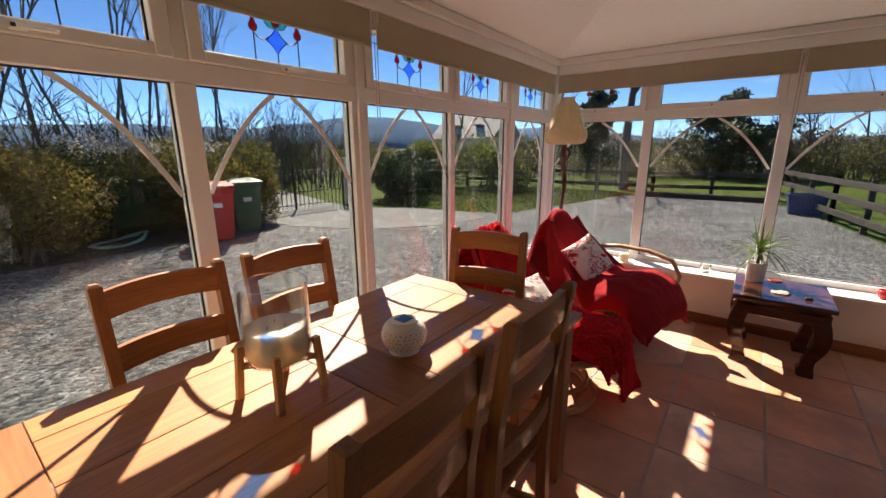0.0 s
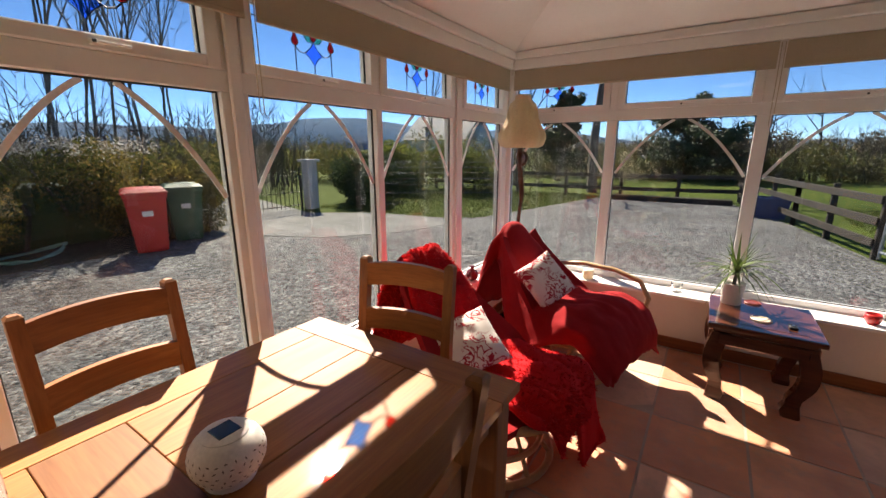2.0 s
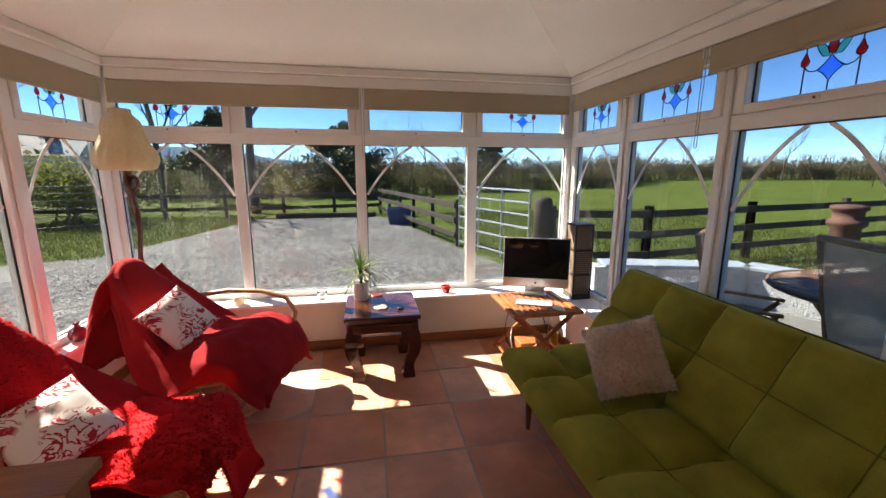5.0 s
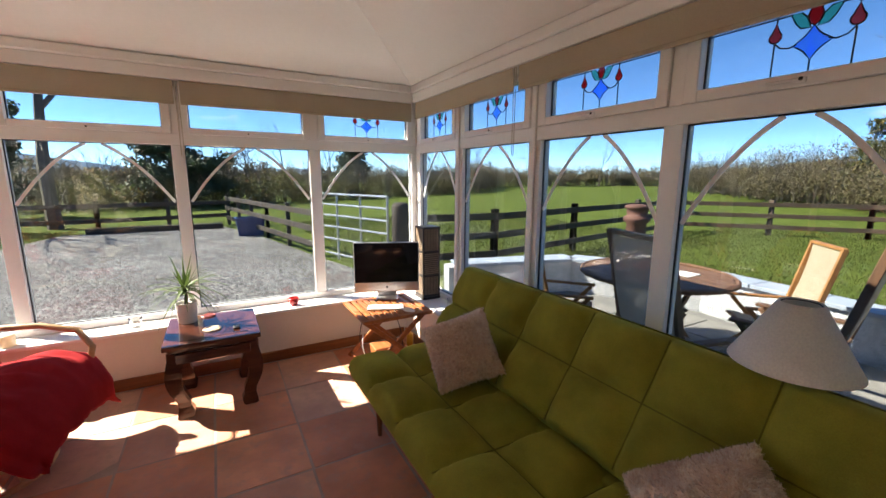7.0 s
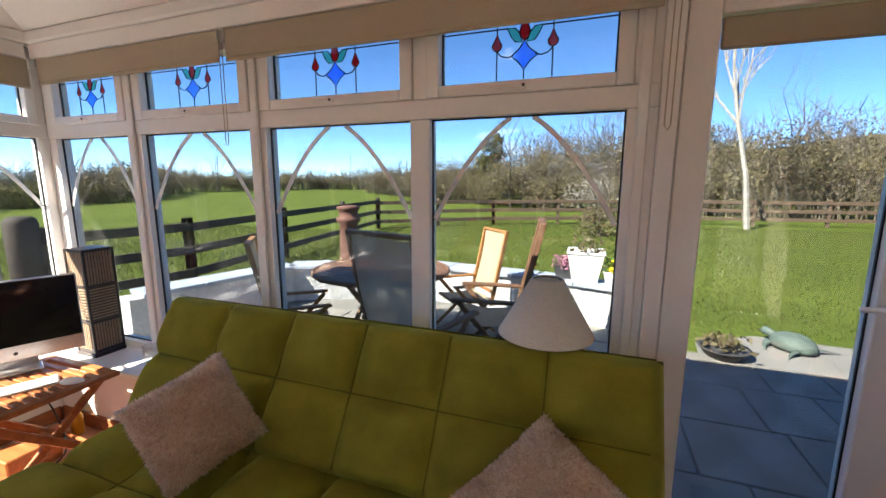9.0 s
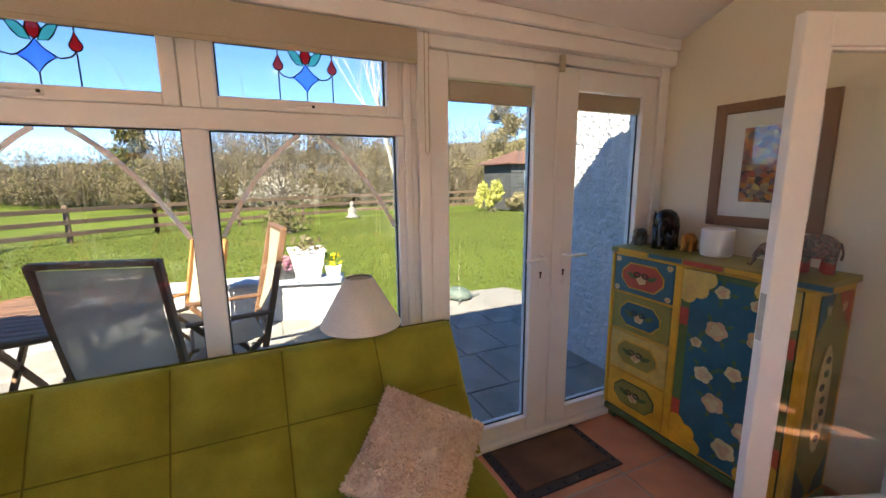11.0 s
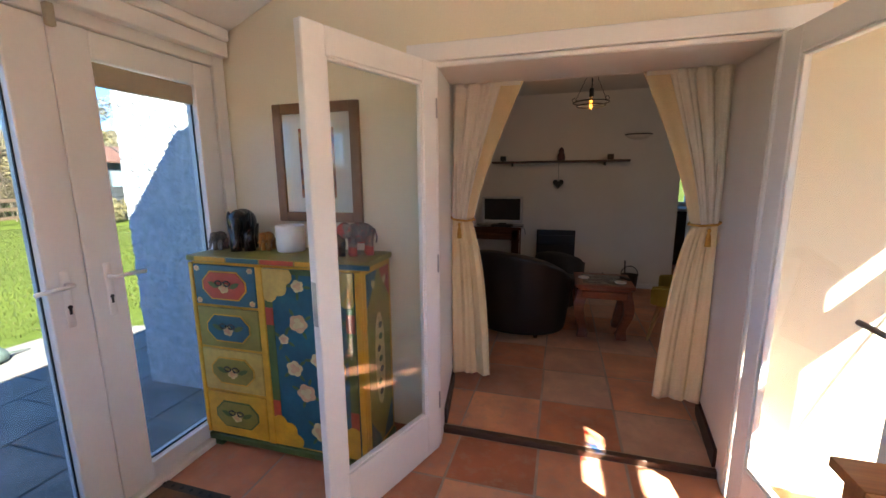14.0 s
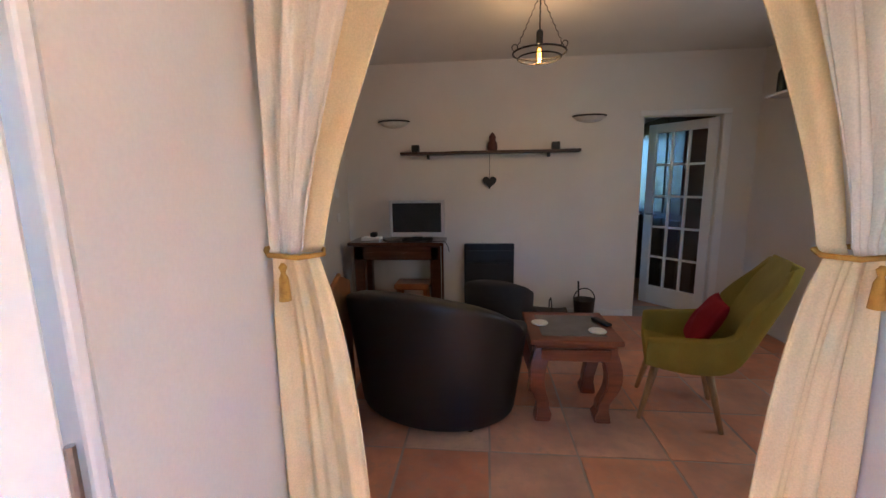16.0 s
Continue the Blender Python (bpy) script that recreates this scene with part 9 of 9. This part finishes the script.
part("bulb_holder", lathe(bmesh.new(), [(0.012, 2.28), (0.02, 2.27), (0.02, 2.20), (0.015, 2.195)], (px, py, 0), 14), GASKET, pl)
part("ring", closed_tube(bmesh.new(), [(px + 0.16 * math.cos(a * 0.2244), py + 0.16 * math.sin(a * 0.2244), 2.15) for a in range(28)], 0.006, 6), DARKMETAL, pl)
part("ring", closed_tube(bmesh.new(), [(px + 0.13 * math.cos(a * 0.2244), py + 0.13 * math.sin(a * 0.2244), 2.12) for a in range(28)], 0.005, 6), DARKMETAL, pl)
for q in range(3):
    a = q * 2.094 + 0.4
    for lk in range(16):
        f = lk / 16
        p0 = Vector((px + 0.01 * math.cos(a), py + 0.01 * math.sin(a), 2.465)).lerp(Vector((px + 0.158 * math.cos(a), py + 0.158 * math.sin(a), 2.152)), f)
        p1 = Vector((px + 0.01 * math.cos(a), py + 0.01 * math.sin(a), 2.465)).lerp(Vector((px + 0.158 * math.cos(a), py + 0.158 * math.sin(a), 2.152)), f + 1 / 16)
        if lk == 0:
            bm = bmesh.new()
        tube(bm, [p0, p0.lerp(p1, 0.5) + Vector((0.004 * (-1) ** lk, 0.004, 0)), p1], 0.0028, 4)
    part("chain", bm, DARKMETAL, pl)
    part("scroll", closed_tube(bmesh.new(), [(px + (0.165 + 0.02 * math.cos(b)) * math.cos(a), py + (0.165 + 0.02 * math.cos(b)) * math.sin(a), 2.165 + 0.02 * math.sin(b)) for b in [k * 0.628 for k in range(10)]], 0.003, 5), DARKMETAL, pl)
BULB = clear_mat("bulb_glass", tint=(1.0, 0.86, 0.6), gloss=0.8)
part("bulb", lathe(bmesh.new(), [(0.013, 2.195), (0.022, 2.165), (0.026, 2.13), (0.020, 2.095), (0.008, 2.08), (0.001, 2.078)], (px, py, 0), 18, False), BULB, pl, smooth=True, shadow=False)
FIL = glow_mat("filament", (1.0, 0.33, 0.06), 0.6)
for s in (-1, 0, 1):
    part("filament", tube(bmesh.new(), [(px + s * 0.006, py, 2.175), (px + s * 0.009, py + 0.004, 2.13), (px + s * 0.005, py, 2.10)], 0.0022, 5), FIL, pl, shadow=False)
bl_ = bpy.data.lights.new("pendant_bulb", "POINT")
bl_.energy, bl_.color, bl_.shadow_soft_size = 0.13, (1.0, 0.62, 0.30), 0.02
lo = new("pendant_bulb", bl_)
lo.location = (px, py, 2.13)

# kitchen door with fifteen panes
kd = thing("door_4", "white fifteen-pane glazed door standing ajar", "door", kind="structure", m=basis((-1.452, -4.29, 0.03), (0.62, -0.785, 0), (0.785, 0.62, 0), (0, 0, 1)))
kw_, kh = 0.66, 1.90
for nm, x0, x1, a, b in (("stile", 0, 0.085, 0.005, kh), ("stile", kw_ - 0.085, kw_, 0.005, kh), ("top_rail", 0.085, kw_ - 0.085, kh - 0.09, kh), ("bottom_rail", 0.085, kw_ - 0.085, 0.005, 0.20)):
    part(nm, box(x0, -0.02, a, x1, 0.02, b, 0.004), PAINT, kd)
gw, gh = (kw_ - 0.17) / 3, (kh - 0.29) / 5
for i in (1, 2):
    part("glazing_bar", box(0.085 + i * gw - 0.011, -0.015, 0.20, 0.085 + i * gw + 0.011, 0.015, kh - 0.09, 0.003), PAINT, kd)
for j in range(1, 5):
    for i in range(3):
        part("glazing_bar", box(0.085 + i * gw + 0.0115, -0.014, 0.20 + j * gh - 0.011, 0.085 + (i + 1) * gw - 0.0115, 0.014, 0.20 + j * gh + 0.011, 0.003), PAINT, kd)
for j in range(5):
    for i in range(3):
        part("glass_pane", box(0.085 + i * gw + 0.012, -0.002, 0.20 + j * gh + 0.012, 0.085 + (i + 1) * gw - 0.012, 0.002, 0.20 + (j + 1) * gh - 0.012), DOORGLASS, kd, shadow=False)
part("door_handle", tube(bmesh.new(), [(kw_ - 0.05, 0.02, 0.98), (kw_ - 0.05, 0.06, 0.98), (kw_ - 0.15, 0.065, 0.98)], 0.009, 8), METAL, kd, "steel lever handle", True)
bs = thing("bottle_shelf", "white shelf high on the living room wall", "shelf")
part("board", box(LX0 + 0.001, -3.95, 2.02, LX0 + 0.17, -3.05, 2.04, 0.003), PAINT, bs)
part("bracket", box(LX0 + 0.001, -3.5, 1.95, LX0 + 0.14, -3.48, 2.019, 0.003), PAINT, bs)
for k in range(7):
    bt = thing("bottle", "dark glass bottle on the high shelf", "bottle", "bottles on the shelf")
    part("glass", lathe(bmesh.new(), [(0.03, 0.0), (0.035, 0.01), (0.035, 0.16), (0.013, 0.21), (0.012, 0.27)], (LX0 + 0.09, -3.88 + k * 0.12, 2.041), 14), plain("bottle_glass", (0.02, 0.03, 0.015), rough=0.1) if k == 0 else bpy.data.materials["bottle_glass"], bt, smooth=True)
    part("stopper", lathe(bmesh.new(), [(0.011, 0.27), (0.011, 0.29)], (LX0 + 0.09, -3.88 + k * 0.12, 2.041), 10), TEAK, bt)
ls = thing("light_switch", "white light switches on the living room side wall", "switch")
for z in (1.25, 1.02):
    part("plate", box(LX1 - 0.010, -3.98, z, LX1 - 0.001, -3.90, z + 0.08, 0.002), PAINT, ls)

# ---------- patio ----------
GARDENWOOD = wood("garden_wood", (0.20, 0.11, 0.065), (0.10, 0.055, 0.035), "z", 0.6, 0.0)
CANVAS = plain("cream_canvas", (0.52, 0.45, 0.33), (0.44, 0.38, 0.27), 6, 200, 0.9, bump=0.3, trans=0.3)
def sling_mat():
    """Woven sling: a grey-brown cloth with fine holes that show what stands behind."""
    m = plain("grey_sling_mesh", (0.60, 0.55, 0.46), (0.50, 0.45, 0.37), 4, 260, 0.8, trans=0.45)
    nt = m.node_tree
    out = nt.nodes["Material Output"].inputs["Surface"]
    cloth = out.links[0].from_socket
    hole = nt.nodes.new("ShaderNodeBsdfTransparent")
    ms = nt.nodes.new("ShaderNodeMixShader")
    ms.inputs["Fac"].default_value = 0.22
    nt.links.new(cloth, ms.inputs[1])
    nt.links.new(hole.outputs["BSDF"], ms.inputs[2])
    nt.links.new(ms.outputs["Shader"], out)
    return m


MESH = sling_mat()
WOODLIGHT = wood("oiled_garden_wood", (0.36, 0.18, 0.065), (0.25, 0.115, 0.042), "z", 0.5, 0.0)


def garden_chair(label, m, wd, cloth):
    c = thing("garden_chair", label, "chair", "garden chairs", m)
    for s in (-1, 1):
        part("back_post", bar(bmesh.new(), (s * 0.27, -0.22, 0.36), (s * 0.27, -0.42, 1.26), 0.032, 0.045, 0.004), wd, c)
        part("leg", bar(bmesh.new(), (s * 0.245, -0.30, 0.0), (s * 0.245, 0.24, 0.62), 0.028, 0.04, 0.004), wd, c)
        part("leg", bar(bmesh.new(), (s * 0.275, 0.30, 0.0), (s * 0.275, -0.24, 0.46), 0.028, 0.04, 0.004), wd, c)
        part("armrest", box(s * 0.28 - 0.03, -0.30, 0.62, s * 0.28 + 0.03, 0.28, 0.645, 0.006), wd, c)
    part("top_rail", bar(bmesh.new(), (-0.27, -0.42, 1.25), (0.27, -0.42, 1.25), 0.05, 0.03, 0.004), wd, c)
    part("lower_rail", bar(bmesh.new(), (-0.26, -0.255, 0.52), (0.26, -0.255, 0.52), 0.05, 0.025, 0.004), wd, c)
    part("front_rail", bar(bmesh.new(), (-0.26, 0.24, 0.43), (0.26, 0.24, 0.43), 0.05, 0.025, 0.004), wd, c)
    o = part("back_sling", sheet(bmesh.new(), [[(x * 0.25, -0.27 - 0.145 * f - 0.02 * math.sin(f * 3.14), 0.545 + 0.68 * f) for x in (-1, -0.5, 0, 0.5, 1)] for f in (0, 0.2, 0.4, 0.6, 0.8, 1)]), cloth, c)
    o.modifiers.new("thick", "SOLIDIFY").thickness = 0.005
    o = part("seat_sling", sheet(bmesh.new(), [[(x * 0.25, 0.24 - 0.46 * f, 0.445 - 0.03 * math.sin(f * 3.14)) for x in (-1, -0.5, 0, 0.5, 1)] for f in (0, 0.25, 0.5, 0.75, 1)]), cloth, c)
    o.modifiers.new("thick", "SOLIDIFY").thickness = 0.005
    return c


PZ = GZ - 0.005
garden_chair("dark wooden garden armchair with a grey mesh back", pose(3.44, 2.24, PZ, 0, 0, -106), GARDENWOOD, MESH)
garden_chair("dark wooden folding garden chair with a tan sling", pose(4.18, 1.93, PZ, 0, 0, 8), GARDENWOOD, CANVAS)
garden_chair("oiled wooden deck chair with a cream canvas sling", pose(4.90, 2.36, PZ, 0, 0, 42) @ Matrix.Scale(0.85, 4), WOODLIGHT, CANVAS)
garden_chair("oiled wooden garden chair beside the low wall", pose(3.66, 3.48, PZ, 0, 0, 219) @ Matrix.Scale(0.87, 4), WOODLIGHT, CANVAS)
pt = thing("patio_table", "round weathered wooden patio table with folding legs", "table")
for k in range(11):
    xx = -0.55 + k * 0.1
    hh = 0.62 * math.sqrt(max(0.05, 1 - (xx / 0.62) ** 2))
    part("slat", box(4.25 + xx - 0.047, 3.0 - hh, 0.60, 4.25 + xx + 0.047, 3.0 + hh, 0.625, 0.004), GARDENWOOD, pt)
part("rim", closed_tube(bmesh.new(), [(4.25 + 0.62 * math.cos(a * 0.2094), 3.0 + 0.64 * math.sin(a * 0.2094), 0.612) for a in range(30)], 0.022, 6), GARDENWOOD, pt)
for s in (-1, 1):
    for q in (-1, 1):
        part("leg", bar(bmesh.new(), (4.25 + s * 0.38, 3.0 + q * 0.22, PZ), (4.25 - s * 0.35, 3.0 + q * 0.22, 0.60), 0.03, 0.05, 0.004), GARDENWOOD, pt)
part("beam", box(4.22, 2.5, 0.55, 4.28, 3.5, 0.598, 0.004), GARDENWOOD, pt)
nb = thing("magazine", "folded newspaper on the patio table", "paper")
part("sheets", box(4.30, 2.72, 0.6255, 4.50, 2.90, 0.634, 0.002), PAINT, nb)

lw_ = thing("garden_wall", "low white rendered wall with blue-grey coping slabs", "wall")
COPE = plain("coping_slate", (0.36, 0.42, 0.50), (0.28, 0.33, 0.40), 3, 60, 0.7, bump=0.4)
wp = [Vector(q) for q in ((5.49, 0.78, 0), (5.75, 1.7, 0), (5.95, 3.4, 0), (5.2, 4.9, 0), (3.5, 5.35, 0))]
for a, b in zip(wp, wp[1:]):
    d = (b - a).normalized()
    part("wall_run", bar(bmesh.new(), a - d * 0.02 + Vector((0, 0, 0.08)), b + d * 0.10 + Vector((0, 0, 0.08)), 0.26, 0.46), ROUGHCAST, lw_)
    n = max(2, round((b - a).length / 0.6))
    for i in range(n):
        part("coping", bar(bmesh.new(), a.lerp(b, (i + 0.01) / n) + Vector((0, 0, 0.335)), a.lerp(b, (i + 0.99) / n) + Vector((0, 0, 0.335)), 0.36, 0.045, 0.006), COPE, lw_)


def planter(name, label, x, y, w0, w1, h, mat, fill, n, size, up):
    t = thing(name, label, "planter")
    z = 0.3585
    part("pot", fix(rings(bmesh.new(), [[(x + a * w, y + b * w, z + zz) for a, b in ((-1, -1), (1, -1), (1, 1), (-1, 1))] for w, zz in ((w0, 0), (w1, h * 0.94), (w1 * 1.05, h * 0.94), (w1 * 1.05, h), (w1 * 0.9, h), (w1 * 0.88, h * 0.85))])), mat, t)
    rng = random.Random(n)
    quads("foliage", [(Vector((x + rng.gauss(0, w1 * 0.5), y + rng.gauss(0, w1 * 0.5), z + h + rng.uniform(-0.02, up))), size * rng.uniform(0.6, 1.3)) for _ in range(n)], fill, t)
    return t


WHITEPOT = plain("white_planter_paint", (0.80, 0.80, 0.79), rough=0.5)
PURPLE = leaf_mat("purple_heather", [(0.0, (0.10, 0.12, 0.05)), (0.5, (0.35, 0.14, 0.22)), (1.0, (0.55, 0.25, 0.38))])
DAFF = leaf_mat("daffodils", [(0.0, (0.08, 0.16, 0.03)), (0.55, (0.12, 0.22, 0.04)), (0.6, (0.75, 0.52, 0.02)), (1.0, (0.85, 0.65, 0.03))])
planter("planter", "tall white square planter on the low wall", 5.62, 1.17, 0.13, 0.19, 0.34, WHITEPOT, BROWNLEAF, 90, 0.035, 0.14)
planter("planter", "small white square pot of daffodils on the low wall", 5.54, 0.89, 0.065, 0.09, 0.14, WHITEPOT, DAFF, 90, 0.03, 0.13)
planter("planter", "dark pot of purple heather on the low wall", 5.68, 1.40, 0.08, 0.105, 0.15, plain("dark_planter", (0.05, 0.05, 0.055), rough=0.6), PURPLE, 260, 0.025, 0.10)

tu = bmesh.new()
tc = Vector((5.42, -0.72, GZ + 0.012))
tp = [Vector((math.cos(a) * q, math.sin(a) * q)) for a, q in ((0.0, 0.0), (0.0, 0.55), (1.05, 0.55), (2.09, 0.55), (3.14, 0.55), (4.19, 0.55), (5.24, 0.55))]
rows = []
for j in range(11):
    f = j / 10
    row = []
    for i in range(36):
        a = 2 * math.pi * i / 36
        q = Vector((math.cos(a), math.sin(a))) * math.cos(f * math.pi / 2)
        d = sorted((q - c).length for c in tp)
        groove = 1 - 0.09 * math.exp(-((d[1] - d[0]) / 0.07) ** 2)
        row.append(tc + Vector((0.15 * q.x * 1.0, 0.20 * q.y, 0.05 + 0.11 * math.sin(f * math.pi / 2) * groove)))
    rows.append(row)
rings(tu, [[p - Vector((0, 0, 0.03)) for p in rows[0]]] + rows, True)
for sx in (-1, 1):
    for y0, y1, w in ((0.13, 0.02, 0.045), (-0.14, -0.20, 0.03)):
        loops = []
        for k in range(7):
            f = k / 6
            c = tc + Vector((sx * (0.11 + 0.17 * f), y0 + (y1 - y0) * f * f, 0.045 - 0.03 * f))
            h = w * (1 - 0.75 * f)
            loops.append([c + Vector((0, h * math.cos(q), 0.35 * h * math.sin(q))) for q in [m * 0.785 for m in range(8)]])
        rings(tu, loops)
tube(tu, [tc + Vector((0, 0.16, 0.06)), tc + Vector((0, 0.23, 0.085)), tc + Vector((0, 0.28, 0.09)), tc + Vector((0, 0.32, 0.075))], [0.035, 0.04, 0.045, 0.02], 10)
tu.transform(Matrix.Translation(tc) @ Matrix.Rotation(radians(-60), 4, "Z") @ Matrix.Translation(-tc))
fix(tu)
solid("turtle_sculpture", tu, plain("verdigris_stone", (0.10, 0.14, 0.125), (0.055, 0.08, 0.07), 14, 60, 0.7, bump=0.5), "grey-green stone turtle sculpture at the patio edge", "sculpture", smooth=True)
sb = bmesh.new()
lathe(sb, [(0.24, 0.0), (0.27, 0.06), (0.19, 0.14), (0.16, 0.22), (0.19, 0.33), (0.10, 0.43), (0.055, 0.46), (0.09, 0.53), (0.095, 0.59), (0.055, 0.66), (0.016, 0.70)], (17.8, -1.95, GZ - 0.02), 20)
solid("garden_statue", sb, plain("pale_statue_stone", (0.24, 0.23, 0.21), (0.14, 0.135, 0.12), 8, 60, 0.85), "pale stone seated garden statue on the lawn", "statue", smooth=True)
bwl = thing("plant_bowl", "dark low bowl of succulents on the patio edge", "planter")
part("bowl", lathe(bmesh.new(), [(0.12, 0.0), (0.20, 0.09), (0.21, 0.10), (0.18, 0.09), (0.1, 0.06)], (5.0, -0.05, GZ + 0.006), 20), plain("dark_stone_bowl", (0.06, 0.06, 0.06), rough=0.7), bwl, smooth=True)
rng = random.Random(77)
quads("foliage", [(Vector((5.0 + rng.gauss(0, 0.08), -0.05 + rng.gauss(0, 0.08), GZ + 0.11 + rng.uniform(0, 0.09))), 0.035) for _ in range(120)], BROWNLEAF, bwl)
edge = flat_area("pavement_edge", [(4.75, -1.9), (5.6, -1.6), (5.7, -0.5), (5.3, 0.1), (4.9, 0.15)], GZ + 0.012, CONC, "rough pale concrete edge of the patio", "pavement")

# ---------- floor tiles ----------
def tile_mesh(w, d, h=0.014):
    bm = box(-w / 2, -d / 2, -h, w / 2, d / 2, 0)
    bmesh.ops.bevel(bm, geom=[e for e in bm.edges if all(v.co.z > -h / 2 for v in e.verts)], offset=0.003, segments=2, affect="EDGES")
    return mesh_of("tile", bm, TERRA)


def lay(floor_ob, xs, ys, z, seed):
    rng = random.Random(seed)
    cache = {}
    for xa, xb in zip(xs, xs[1:]):
        for ya, yb in zip(ys, ys[1:]):
            key = (round(xb - xa, 3), round(yb - ya, 3))
            if key not in cache:
                cache[key] = tile_mesh(key[0] - 0.008, key[1] - 0.008)
            t = new("tile", cache[key])
            t.location = ((xa + xb) / 2 + rng.gauss(0, 0.0012), (ya + yb) / 2 + rng.gauss(0, 0.0012), z + rng.gauss(0, 0.0008))
            t.rotation_euler = (rng.gauss(0, 0.0016), rng.gauss(0, 0.0016), rng.gauss(0, 0.003))
            t.parent = floor_ob


xs = [-1.16, -0.655] + [-0.215 + 0.44 * k for k in range(6)] + [2.425]
ys = [-0.745, -0.394] + [0.046 + 0.4445 * k for k in range(9)] + [4.11]
lay(bpy.data.objects["floor"], xs, ys, 0.0, 3)
lay(bpy.data.objects["floor_living"], [-1.76] + [-1.526 + 0.44 * k for k in range(9)], [-4.25, -3.84] + [-3.40 + 0.44 * k for k in range(6)] + [-0.786], 0.03, 4)

# ---------- patio slabs ----------
pv = flat_area("pavement", [(2.585, -3.0), (4.95, -3.0), (5.05, 0.15), (5.6, 1.7), (5.8, 3.4), (5.1, 4.8), (3.4, 5.25), (2.585, 5.1)], GZ - 0.002, CONC, "grey stone patio slabs", "pavement")
rng = random.Random(9)
cache = {}
sw, sd = 0.60, 0.45
for i in range(5):
    y = -3.0 + (0.22 if i % 2 else 0.0)
    while y < 5.0:
        L = rng.choice((0.45, 0.60, 0.60))
        xc, yc = 2.59 + sw * (i + 0.5), y + L / 2
        lim = 4.95 if yc < 0.2 else (5.5 if yc < 3.6 else 5.4 - (yc - 3.6) * 0.9)
        if xc + sw / 2 < lim + 0.1 and yc + L / 2 < 5.1:
            if L not in cache:
                bm = box(-sw / 2 + 0.006, -L / 2 + 0.006, -0.03, sw / 2 - 0.006, L / 2 - 0.006, 0.0)
                bmesh.ops.bevel(bm, geom=[e for e in bm.edges if all(v.co.z > -0.01 for v in e.verts)], offset=0.006, segments=1, affect="EDGES")
                cache[L] = mesh_of("slab", bm, SLAB)
            s = new("slab", cache[L])
            s.location = (xc + rng.gauss(0, 0.002), yc, GZ + 0.008 + rng.gauss(0, 0.0015))
            s.rotation_euler = (rng.gauss(0, 0.003), rng.gauss(0, 0.003), rng.gauss(0, 0.004))
            s.parent = pv
        y += L
